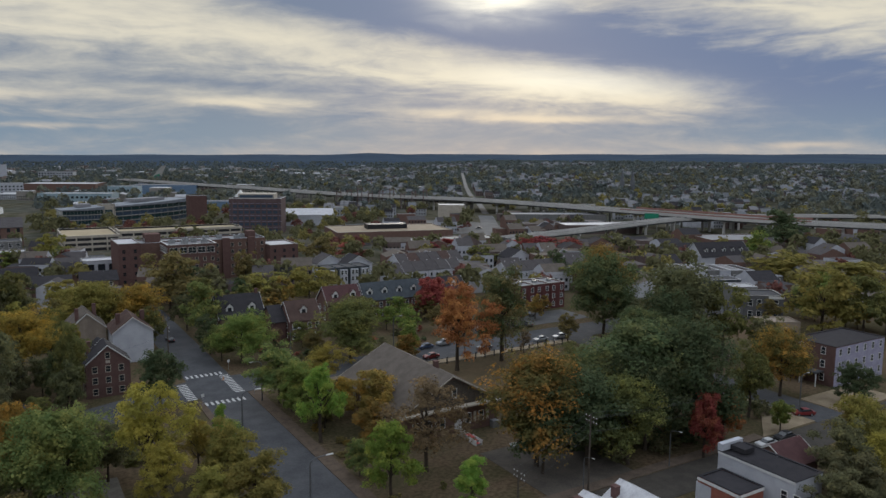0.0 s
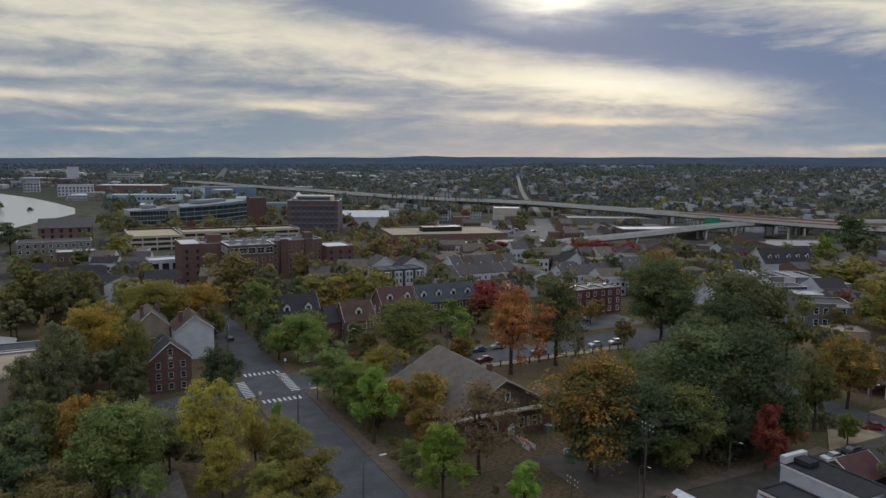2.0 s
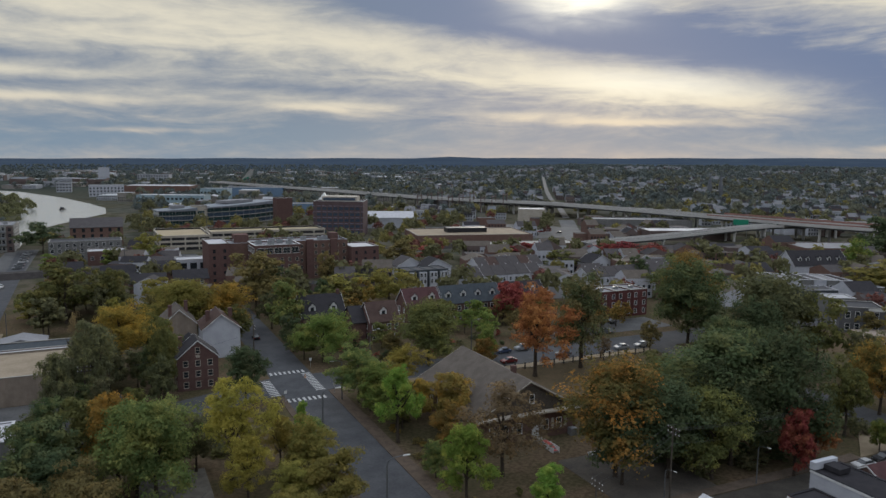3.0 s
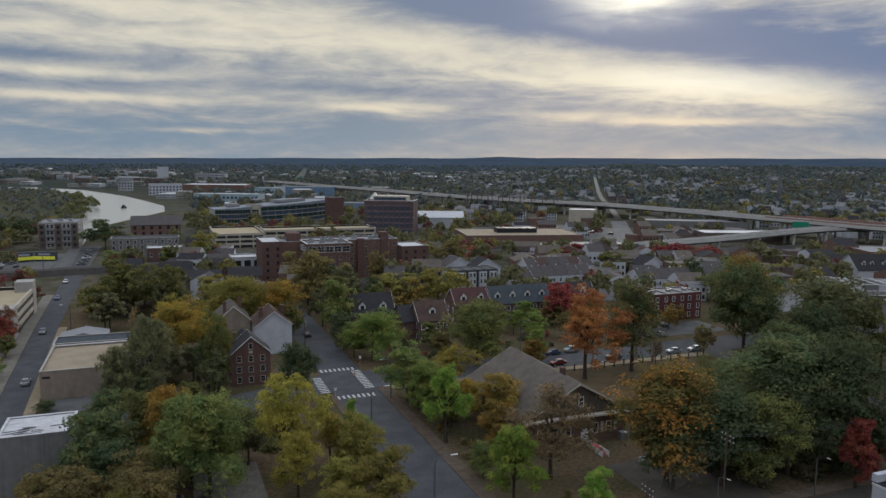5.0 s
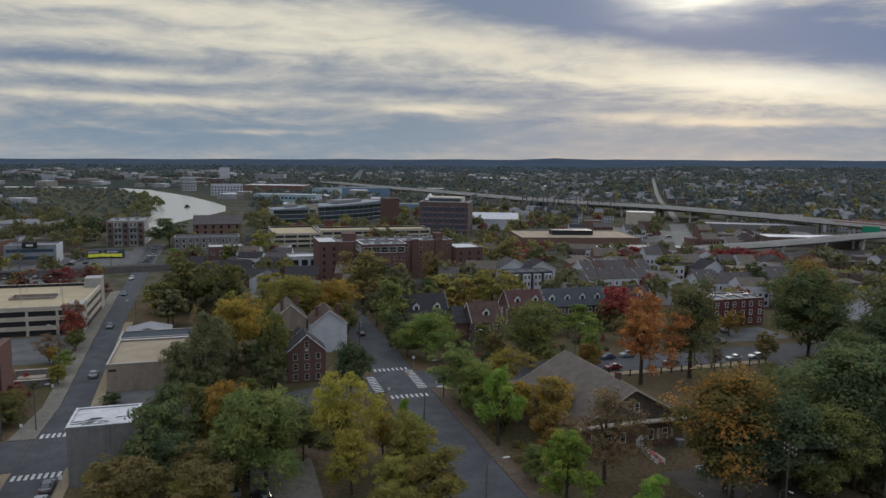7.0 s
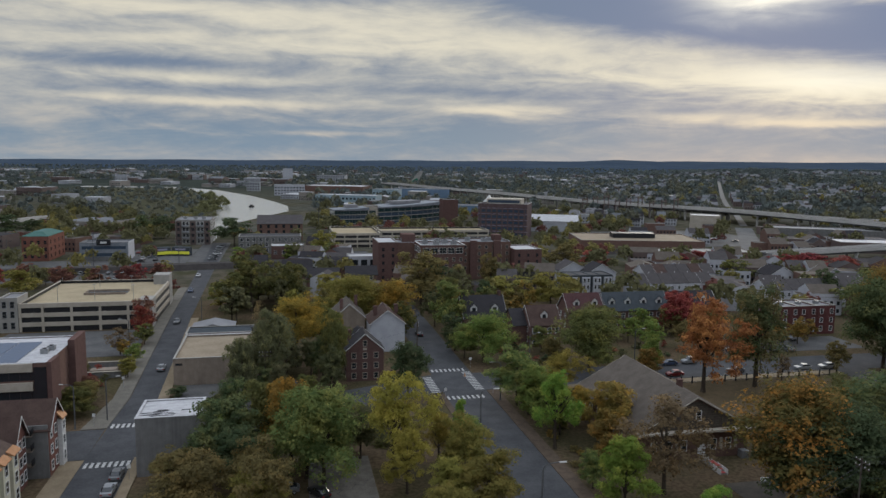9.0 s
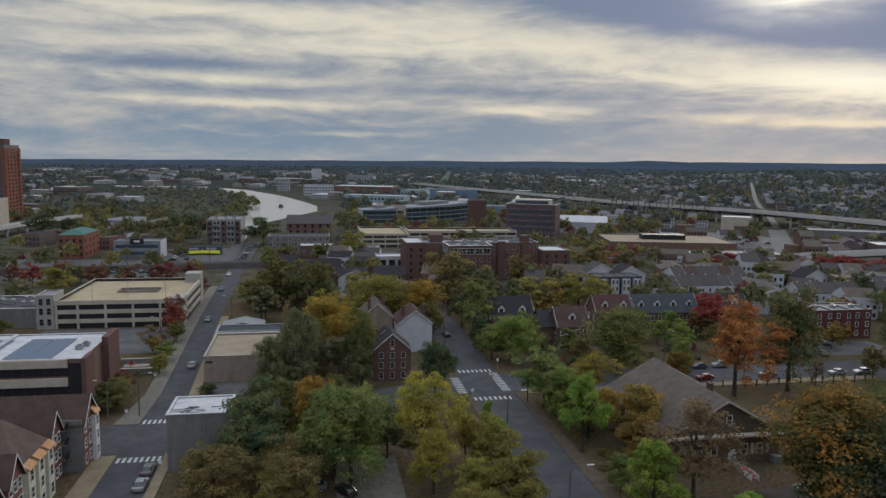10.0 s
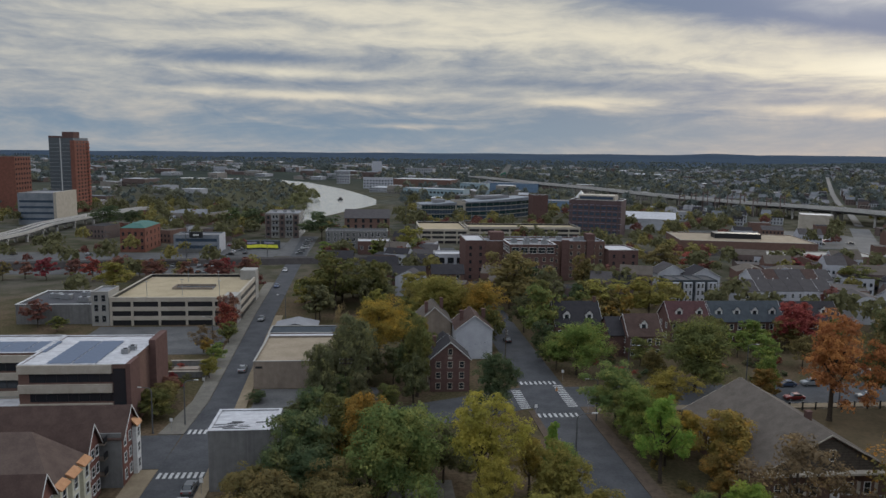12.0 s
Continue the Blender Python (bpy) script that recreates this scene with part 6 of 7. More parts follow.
def wood(name, count, r0, r1, a0, a1, mat, label, seed, size, leaf, per, wide=False, inside=None, thin=False):
    """Far trees as one mesh of leaf clumps."""
    rng = np.random.default_rng(seed)
    cs = []
    while len(cs) < count:
        r, a = math.sqrt(rng.uniform(r0 * r0, r1 * r1)), math.radians(rng.uniform(a0, a1))
        x, y = r * math.sin(a), r * math.cos(a)
        if inside and not inside(x, y):
            continue
        if thin and x < 0.03 * y and r < 1700 and math.sin(x * 0.013 + 2.0 * math.sin(y * 0.006)) + math.sin(y * 0.011 + 0.7) < 0.35:
            continue
        if (wide or far_mask(x, y)) and not near_bridge(x, y):
            cs.append((x, y, land(x, y), rng.uniform(*size)))
    cs = np.array(cs)
    n = count * per
    own = np.repeat(np.arange(count), per)
    out = rng.normal(size=(n, 3))
    out /= np.linalg.norm(out, axis=1, keepdims=True)
    out[:, 2] = np.abs(out[:, 2]) * 1.0 - 0.25
    lump = 0.8 + 0.25 * np.sin(7 * out[:, :1] + own[:, None]) * np.cos(6 * out[:, 1:2] + 2 * own[:, None])
    rad = cs[own, 3:4] * lump * (0.75 + 0.3 * rng.random((n, 1)))
    c = np.c_[cs[own, 0], cs[own, 1], cs[own, 2] + cs[own, 3] * 0.95] + out * rad * (0.8, 0.8, 1.0)
    face = out + 0.5 * rng.normal(size=(n, 3))
    face /= np.linalg.norm(face, axis=1, keepdims=True)
    side = np.cross(face, rng.normal(size=(n, 3)))
    side /= np.linalg.norm(side, axis=1, keepdims=True)
    up = np.cross(face, side)
    s = leaf * cs[own, 3:4] * (0.7 + 0.6 * rng.random((n, 1)))
    v = np.stack([c - side * s, c - up * s * 0.7, c + side * s, c + up * s * 0.7], 1).reshape(-1, 3)
    me = bpy.data.meshes.new(name)
    me.vertices.add(4 * n)
    me.vertices.foreach_set("co", v.ravel().astype(np.float32))
    me.loops.add(4 * n)
    me.loops.foreach_set("vertex_index", np.arange(4 * n, dtype=np.int32))
    me.polygons.add(n)
    me.polygons.foreach_set("loop_start", np.arange(0, 4 * n, 4, dtype=np.int32))
    me.update(calc_edges=True)
    me.materials.append(mat)
    return tagged(new(name, me), label, "trees", kind="stuff")


wood("distant_trees", 500, 262, 740, -26, 66, LEAF["grayolive"], "olive trees among the roofs of the town", 21, (4, 8), 0.16, 120)
wood("distant_trees", 230, 262, 740, -26, 66, LEAF["brownolive"], "brown autumn trees among the roofs", 22, (4, 7), 0.16, 120)
wood("distant_trees", 140, 280, 640, -26, 66, LEAF["rust"], "rusty autumn trees among the roofs", 26, (3, 6), 0.16, 110)
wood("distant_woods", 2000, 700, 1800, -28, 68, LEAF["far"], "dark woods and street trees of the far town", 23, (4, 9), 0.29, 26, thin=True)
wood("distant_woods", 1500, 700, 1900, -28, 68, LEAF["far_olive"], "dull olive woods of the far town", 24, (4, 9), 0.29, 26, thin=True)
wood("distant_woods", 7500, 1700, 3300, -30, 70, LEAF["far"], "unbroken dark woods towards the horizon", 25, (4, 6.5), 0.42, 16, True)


def on_marsh(x, y):
    return 600 < y < 1200 and -0.55 * (y - 560) - 90 < x < -66 - max(0, y - 850) * 0.24


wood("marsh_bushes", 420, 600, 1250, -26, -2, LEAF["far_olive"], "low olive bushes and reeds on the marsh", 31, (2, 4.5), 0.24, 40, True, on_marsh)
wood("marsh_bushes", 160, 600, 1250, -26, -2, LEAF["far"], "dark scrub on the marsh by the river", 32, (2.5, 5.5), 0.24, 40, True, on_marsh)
wood("river_trees", 60, 600, 1000, -7, -2, LEAF["grayolive"], "dull green trees along the river bank", 33, (3.5, 6), 0.18, 90, True, lambda x, y: -84 - max(0, y - 850) * 0.24 < x < -60 - max(0, y - 850) * 0.24)
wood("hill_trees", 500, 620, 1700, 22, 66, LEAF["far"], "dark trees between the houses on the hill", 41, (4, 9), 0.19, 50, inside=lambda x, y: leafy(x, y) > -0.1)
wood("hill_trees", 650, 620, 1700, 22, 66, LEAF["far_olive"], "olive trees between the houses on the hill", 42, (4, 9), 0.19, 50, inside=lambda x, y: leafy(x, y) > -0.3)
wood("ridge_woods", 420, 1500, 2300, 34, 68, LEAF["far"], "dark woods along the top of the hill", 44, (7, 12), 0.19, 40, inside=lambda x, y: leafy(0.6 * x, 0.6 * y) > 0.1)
wood("hill_trees", 160, 620, 1500, 22, 66, LEAF["brownolive"], "brown autumn trees on the hill", 43, (4, 8), 0.19, 50)

# ---- trees, from the near streets outwards ----
plant("green", 5.6, 116.7, 18.1, 7.6, low=0.01)
plant("brownolive", -14.0, 107.5, 11.5, 6.2, low=0.02)
plant("olive", -5.0, 104.0, 9.5, 4.4, low=0.02)
plant("brownolive", -5.5, 110.0, 11.0, 5.0)
plant("softgreen", -10.4, 121.3, 15.1, 6.1)
plant("lime", -11.0, 127.9, 9.3, 2.7)
plant("yellow", 17.3, 117.7, 19.6, 6.9)
plant("yellow", 18.6, 110.7, 11.8, 4.0)
plant("olive", 29.0, 112.9, 11.6, 4.6)
plant("olive", 29.9, 101.8, 10.7, 5.0)
plant("yellow", 25.8, 120.6, 10.3, 3.6)
plant("lime", 32.3, 131.4, 8.4, 2.0)
plant("gold", 2.2, 187.0, 19.3, 7.2, low=0.30)
plant("grayolive", -9.6, 156.6, 16.8, 3.8)
plant("olivegreen", 10.6, 169.1, 17.6, 3.6)
plant("grayolive", -3.2, 164.3, 20.1, 4.8)
plant("olive", 20.0, 226.0, 18.0, 10.0)
plant("gold", 33.0, 224.0, 17.0, 8.0)
plant("olive", 17.6, 250.9, 14.9, 10.9)
plant("darkgreen", 26.5, 157.4, 14.0, 4.7)
plant("green", 48.5, 212.0, 18.0, 6.6)
plant("midgreen", 51.0, 183.0, 14.0, 7.2)
plant("darkgreen", 46.2, 196.0, 11.5, 4.8, low=0.03)
plant("green", 47.0, 187.5, 9.5, 4.2, low=0.03)
plant("olivegreen", 33.2, 207.0, 13.0, 4.6)
plant("darkolive", 46.5, 226.0, 13.0, 5.0)
plant("green", 49.5, 149.0, 13.5, 6.2)
plant("lime", 49.0, 124.0, 16.0, 4.4, low=0.2)
plant("midgreen", 50.5, 137.0, 13.0, 5.2)
plant("yellow", 62.8, 155.4, 11.0, 6.4)
plant("olivegreen", 75.5, 169.5, 17.6, 10.0)
plant("orangeolive", 60.2, 123.9, 12.7, 5.4)
plant("lime", 49.6, 96.3, 13.6, 5.4)
plant("green", 49.2, 107.0, 7.0, 2.7)
plant("sparse", 59.9, 103.0, 17.6, 8.8)
plant("orange", 96.0, 150.0, 25.2, 9.2, low=0.10)
plant("tallgreen", 111.0, 151.6, 25.4, 9.0, low=0.08)
plant("red", 125.0, 208.1, 13.2, 6.2)
plant("autumn", 77.5, 95.0, 21.4, 10.8)
plant("olivegreen", -12.4, 258.4, 20.4, 10.2)
plant("olivegreen", 0.2, 259.8, 17.9, 7.2)
plant("brownolive", 48.0, 258.7, 22.0, 11.9)
plant("olive", 78.9, 250.3, 13.0, 9.8)
plant("olive", 92.3, 242.8, 15.4, 8.7)
plant("midgreen", 103.4, 188.2, 8.6, 3.9)
plant("midgreen", 91.9, 167.6, 9.6, 3.4)
plant("rust", -42.4, 229.0, 12.5, 3.8)
plant("redorange", -41.6, 222.0, 11.0, 3.4)
plant("olivegreen", -43.4, 158.0, 6.5, 4.6)
plant("brownolive", -43.0, 165.0, 5.5, 3.6)
plant("rust", -43.6, 170.5, 5.0, 2.6)
plant("gold", -43.2, 204.0, 5.0, 2.4)
plant("rust", -44.0, 284.0, 11.0, 4.0)
plant("softgreen", 151.3, 155.8, 26.5, 12.2, low=0.02)
plant("orangeolive", 166.0, 171.0, 26.5, 9.5)
plant("olivegreen", 206.1, 212.8, 17.5, 14.0)
plant("darkolive", 154.0, 131.0, 27.0, 13.8, low=0.02)
plant("darkgreen", 142.0, 124.0, 22.0, 8.5, low=0.02)
plant("olivegreen", 165.0, 124.5, 22.0, 7.6, low=0.02)
plant("grayolive", 172.0, 116.0, 13.0, 5.5, low=0.02)
plant("brownolive", 212.5, 143.5, 8.5, 4.0)
plant("green", 231.0, 143.0, 12.0, 5.6, low=0.02)
plant("olive", 272.0, 186.0, 9.5, 7.0, low=0.02)
plant("olive", 284.0, 183.0, 10.0, 7.0, low=0.02)
plant("midgreen", 258.0, 152.0, 13.0, 8.0, low=0.02)
plant("softgreen", 103.5, 96.6, 23.4, 13.7)
plant("darkgreen", 110.0, 88.6, 24.5, 9.1)
plant("darkgreen", 85.5, 91.0, 18.0, 8.6)
plant("darkgreen", 76.5, 92.0, 15.0, 6.4)
plant("olivegreen", 114.5, 124.5, 10.3, 6.8)
plant("redorange", 106.0, 82.6, 13.0, 3.7)
plant("orange", 115.5, 86.0, 11.5, 4.6)
plant("autumn", 149.3, 96.6, 16.9, 7.8)
plant("olivegreen", 131.1, 91.5, 16.1, 4.5)
plant("olive", 214.0, 126.0, 21.5, 10.6, low=0.04)
plant("olivegreen", 226.0, 120.0, 19.0, 9.0)
plant("darkgreen", 158.6, 84.9, 10.0, 4.7)
plant("olive", 284.3, 185.5, 15.0, 17.3)
plant("olive", 274.6, 155.5, 15.5, 18.6)
plant("grayolive", 113.0, 60.5, 13.0, 5.0)
plant("olive", 121.0, 62.0, 14.5, 4.7)
plant("midgreen", 129.2, 83.0, 7.2, 2.5)
plant("lime", 58.1, 86.3, 9.5, 3.6)
plant("red", 230.0, 300.0, 12.0, 9.0)
plant("red", 243.0, 298.0, 13.0, 9.0)
plant("red", 258.0, 294.0, 11.5, 8.0)
plant("red", 205.0, 330.0, 10.0, 7.0)
plant("red", 193.4, 327.7, 9.3, 8.9)
plant("olivegreen", 195.9, 286.5, 12.0, 8.0)
plant("darkgreen", 206.4, 242.6, 14.1, 5.6)
plant("red", 153.6, 343.8, 9.2, 8.9)
plant("brownolive", 128.7, 320.5, 15.2, 9.5)
plant("brownolive", 80.9, 281.0, 17.2, 5.7)
plant("darkgreen", 54.8, 269.0, 16.2, 6.5)
plant("olivegreen", 8.5, 199.0, 15.0, 5.0)
plant("softgreen", 8.2, 172.0, 12.5, 3.0)
plant("sparse", -6.6, 175.7, 19.9, 3.4)
plant("softgreen", -5.5, 158.0, 9.0, 4.0)
plant("green", 2.8, 119.4, 16.1, 7.9)
plant("midgreen", 330.2, 231.9, 17.8, 7.9)
plant("darkgreen", 384.0, 253.0, 25.0, 14.0, low=0.0)
plant("darkgreen", 404.0, 262.0, 17.0, 9.0, low=0.0)
plant("rust", -100.0, 236.0, 9.0, 4.4)
plant("rust", -103.0, 317.0, 10.5, 5.8)
plant("rust", -87.6, 310.2, 10.2, 5.7)
plant("rust", -74.3, 310.3, 10.0, 4.7)
plant("rust", -61.8, 310.2, 9.9, 5.6)
plant("olive", -96.8, 291.1, 12.1, 7.2)
plant("olivegreen", -92.0, 230.0, 5.0, 3.2)
plant("darkgreen", -176.0, 512.0, 15.0, 12.0)
plant("darkgreen", -158.0, 508.0, 13.0, 9.0)
plant("softgreen", -92.0, 505.0, 15.0, 9.0)
plant("darkgreen", -78.0, 498.0, 16.0, 9.0)
plant("softgreen", -140.0, 450.0, 9.0, 6.0)
plant("darkgreen", -30.9, 450.3, 17.6, 12.3)
plant("olive", 20.2, 397.5, 15.6, 7.8)
plant("midgreen", -39.0, 196.0, 5.5, 2.8)
plant("olivegreen", -40.0, 216.0, 6.5, 3.4)
plant("olive", -38.2, 184.0, 5.2, 2.6)
for k in range(14):
    plant(random.choice(("olivegreen", "grayolive", "brownolive", "olive")), random.uniform(-24, 32), random.uniform(222, 262), random.uniform(8, 13), random.uniform(3.5, 5.5))
for k in range(12):
    plant(random.choice(("olivegreen", "darkgreen", "brownolive", "orangeolive")), random.uniform(49, 84), random.uniform(226, 250), random.uniform(8, 13), random.uniform(3.5, 5.5))
for k in range(10):
    plant(random.choice(("olivegreen", "midgreen", "orangeolive", "olive")), random.uniform(225, 268), random.uniform(105, 150), random.uniform(8, 14), random.uniform(4, 6))
plant("orangeolive", 150.0, 186.5, 8.0, 3.6)
plant("olivegreen", 126.0, 197.0, 9.0, 4.0)
plant("brownolive", 112.0, 186.0, 9.0, 4.0)
plant("olivegreen", 82.0, 187.0, 8.0, 3.5)
plant("midgreen", 100.0, 197.0, 8.0, 3.6)
plant("olivegreen", -4.0, 128.0, 15.0, 5.6)
plant("green", 9.5, 130.0, 11.0, 4.4)
plant("softgreen", -13.0, 137.0, 8.5, 4.2)
plant("gold", 0.2, 124.0, 17.6, 5.2)
plant("grayolive", 12.5, 126.0, 11.0, 4.4)
plant("darkgreen", -8.0, 115.0, 12.0, 4.8)
plant("brownolive", -3.5, 103.5, 11.0, 4.6)
plant("olive", 24.5, 104.0, 9.0, 4.0)
plant("midgreen", 31.0, 121.5, 9.0, 3.4)
plant("olive", 22.0, 95.0, 9.0, 4.0)
plant("sparse", -44.6, 206.6, 8.0, 4.2)
plant("gold", 58.0, 134.5, 9.0, 3.4)
plant("yellow", 53.0, 145.0, 10.0, 3.8)
plant("orangeolive", 95.0, 112.0, 13.0, 5.0)
plant("darkgreen", 118.0, 104.0, 20.0, 8.0)
plant("softgreen", 127.0, 118.0, 20.0, 7.5)
plant("grayolive", 136.0, 112.0, 15.0, 5.5)

for x, y, h, r, kind in ((-6.0, 170.5, 15.0, 4.4, "grayolive"), (-0.5, 177.5, 13.0, 4.0, "grayolive"), (12.0, 184.0, 14.0, 3.6, "olivegreen"), (9.5, 163.5, 11.0, 3.4, "darkolive"),
                         (-11.5, 149.0, 10.0, 3.8, "softgreen"), (-2.0, 157.0, 10.0, 3.4, "grayolive"), (5.5, 178.0, 9.0, 3.0, "darkolive"), (-9.5, 166.0, 12.0, 3.4, "grayolive"),
                         (12.5, 193.0, 14.0, 3.8, "olive"), (4.0, 160.0, 6.0, 3.0, "olivegreen"), (-14.0, 147.0, 7.0, 3.2, "darkolive"), (-2.5, 186.0, 14.0, 4.2, "gold")):
    plant(kind, x, y, h, r)
plant("darkgreen", -24.2, 167.0, 2.6, 2.4)
plant("olivegreen", 92.0, 87.5, 17.0, 7.0)
plant("darkgreen", 99.5, 90.5, 19.0, 7.5)
plant("grayolive", 101.5, 54.6, 9.5, 4.6)
plant("grayolive", 108.0, 56.5, 10.5, 5.2)
plant("yellow", 115.5, 57.0, 12.5, 5.6)
plant("olive", 126.0, 66.0, 13.0, 5.4)
for x, y, h, r, kind in ((58, 197, 10, 4.8, "midgreen"), (70, 190, 8, 4.0, "olivegreen"), (88, 200, 9, 4.6, "midgreen"), (97, 204, 10, 4.8, "olivegreen"), (108, 205, 9, 4.4, "midgreen"), (117, 203, 10, 4.6, "brownolive"), (133, 205, 9, 4.2, "olivegreen"), (146, 196, 8, 3.8, "midgreen"), (158, 192, 7, 3.2, "orangeolive"), (63, 193, 6, 3.0, "sparse")):
    plant(kind, x, y, h, r)
plant("red", 119.0, 204.0, 14.5, 6.0)
for x, y, h, r, kind in ((117.5, 176.5, 7.0, 3.4, "sparse"), (125.5, 176.2, 8.0, 3.6, "brownolive"), (134.0, 176.8, 7.0, 3.2, "sparse"), (143.0, 185.5, 8.0, 3.6, "orangeolive"), (129.0, 186.0, 6.5, 3.0, "sparse"),
                         (86.0, 158.6, 9.0, 3.4, "orangeolive"), (121.0, 155.0, 7.0, 2.8, "sparse"), (139.5, 158.0, 9.0, 3.6, "brownolive"), (80.5, 177.0, 7.5, 3.0, "sparse"), (69.0, 179.0, 8.0, 3.2, "brownolive")):
    plant(kind, x, y, h, r)
for x in range(-150, -50, 9):
    plant(random.choice(("rust", "rust", "red", "brownolive")), x + random.uniform(-2, 2), 318 + random.uniform(-4, 6), random.uniform(7, 10), random.uniform(3.6, 5.0))
for k in range(16):
    plant(random.choice(("olivegreen", "darkgreen", "grayolive", "grayolive")), random.uniform(-24, 6), random.uniform(258, 304), random.uniform(9, 14), random.uniform(4.5, 7))
for k in range(8):
    plant(random.choice(("midgreen", "olivegreen", "brownolive")), random.uniform(-30, 30), random.uniform(345, 390), random.uniform(7, 11), random.uniform(3.5, 5.5))
plant("midgreen", 52.5, 130.5, 10.5, 4.4)
plant("green", 50.0, 142.5, 11.0, 4.4)
plant("orangeolive", 56.0, 117.0, 9.0, 3.6)
plant("brownolive", -18.5, 119.0, 7.0, 4.0)

# ---- cars ----
PAINTS = {k: material(k + "_car_paint", tuple(0.8 * v for v in c), c, 1.0, 0.45, 0.0, 0.0, spec=0.35) for k, c in
          {"silver": (0.22, 0.23, 0.24), "white": (0.42, 0.42, 0.42), "black": (0.02, 0.02, 0.022), "red": (0.16, 0.02, 0.02), "blue": (0.05, 0.07, 0.12), "grey": (0.11, 0.115, 0.12)}.items()}
LENS_RED = material("rear_lens", (0.18, 0.01, 0.01), (0.25, 0.02, 0.02), 3.0, 0.3)


def side_profile(outline, half, inset=0.0):
    """A car body part: a side outline in y, z drawn across x, drawn in a little at the sides."""
    bm = bmesh.new()
    rows_ = []
    for x, k in ((-half, 1 - inset), (-half * 0.8, 1.0), (half * 0.8, 1.0), (half, 1 - inset)):
        cy = sum(p[0] for p in outline) / len(outline)
        cz = min(p[1] for p in outline)
        rows_.append([bm.verts.new((x, cy + (y - cy) * k, cz + (z - cz) * (k if inset else 1))) for y, z in outline])
    n = len(outline)
    bm.faces.new(rows_[0])
    bm.faces.new(rows_[-1][::-1])
    for a, c in zip(rows_, rows_[1:]):
        for i in range(n):
            bm.faces.new((a[i], c[i], c[(i + 1) % n], a[(i + 1) % n]))
    return bm


BODY = mesh_of("body", side_profile([(-2.2, 0.32), (2.2, 0.32), (2.28, 0.62), (2.1, 0.86), (1.0, 0.98), (-1.7, 1.02), (-2.2, 0.92), (-2.28, 0.6)], 0.9, 0.05), PAINTS["silver"])
CABIN = mesh_of("glasshouse", side_profile([(1.05, 0.97), (0.35, 1.42), (-1.1, 1.45), (-1.85, 1.0)], 0.78, 0.10), GLASS)
ROOFP = mesh_of("roof", boxes((-0.62, 0.62, -1.05, 0.32, 1.44, 1.48)), PAINTS["silver"])
bmw = bmesh.new()
add_tube(bmw, [(-0.1, 0, 0), (0.1, 0, 0)], [0.33, 0.33], 12)
TYRE = mesh_of("tyre", bmw, RUBBER)
bmw = bmesh.new()
add_tube(bmw, [(-0.105, 0, 0), (0.105, 0, 0)], [0.2, 0.2], 10)
RIM = mesh_of("rim", bmw, STEEL)
HEAD = mesh_of("headlight", boxes((-0.2, 0.2, -0.04, 0.04, -0.08, 0.08)), LAMP_GLASS)
TAIL = mesh_of("tail_light", boxes((-0.18, 0.18, -0.04, 0.04, -0.08, 0.08)), LENS_RED)


def car(colour, x, y, rz=0.0, tall=1.0, z=0.07):
    c = thing("car", f"{colour} parked car" + (" with a tall van body" if tall > 1.15 else " on the asphalt by the kerb"), "car", x, y, z, rz, "cars")
    for name, me, paint in (("body", BODY, True), ("glasshouse", CABIN, False), ("roof", ROOFP, True)):
        o = use(name, me, c, (0, 0, 0), 0, (1, 1, tall))
        if paint:
            o.material_slots[0].link = "OBJECT"
            o.material_slots[0].material = PAINTS[colour]
    for px in (-0.82, 0.82):
        for py in (-1.38, 1.38):
            w = use("wheel", TYRE, c, (px, py, 0.33))
            use("rim", RIM, w)
        use("headlight", HEAD, c, (px * 0.75, 2.22, 0.68))
        use("tail_light", TAIL, c, (px * 0.8, -2.24, 0.75))
    return c


car("silver", -31.4, 189.6, 2)
car("silver", -28.4, 119.5, 0)
car("grey", -28.4, 125.4, 0)
car("black", -36.0, 112.0, 180)
car("grey", -35.0, 243.5, 180)
car("blue", -37.6, 300.0, 180)
car("white", -39.0, 338.0, 180)
car("grey", -0.7, 114.5, 90, 1.2)
car("black", 4.6, 112.6, 30)
car("silver", 80.0, 102.2, 60)
car("red", 142.4, 86.5, 62)
car("white", 120.5, 80.0, 84)
car("black", 126.4, 80.2, 84, 1.15)
car("blue", 99.6, 172.2, 90)
car("silver", 105.9, 172.6, 90, 1.25)
car("red", 96.0, 163.0, 90)
car("grey", 113.5, 163.2, 90)
car("black", 39.4, 215.0, 0)
rnd = random.Random(31)
COLS = ("silver", "white", "black", "grey", "blue", "red", "black", "grey", "grey")
for k in range(5):
    car(rnd.choice(COLS), 124 + 4.4 * k + rnd.uniform(-0.2, 0.2), 180.5 + rnd.uniform(-0.3, 0.3), rnd.choice((0, 180)))
for k in range(6):
    car(rnd.choice(COLS), 128 + 4.6 * k, 191.0 + rnd.uniform(-0.3, 0.3), rnd.choice((0, 180)))
for k in range(2):
    car(rnd.choice(COLS), 133 + 7.4 * k, 162.6, 90)
for k in range(7):
    for y in (342, 357, 372, 387):
        if rnd.random() < 0.6:
            car(rnd.choice(COLS), -178 + 9 * k + rnd.uniform(-1, 1), y, rnd.choice((0, 180)))
for k in range(12):
    car(rnd.choice(COLS), rnd.uniform(-82, -66), 378 + 5 * k, rnd.choice((0, 90)))
for k in range(14):
    for y in (334, 350, 364):
        if rnd.random() < 0.55:
            car(rnd.choice(COLS), -112 + 3.0 * k, y, rnd.choice((0, 180)))
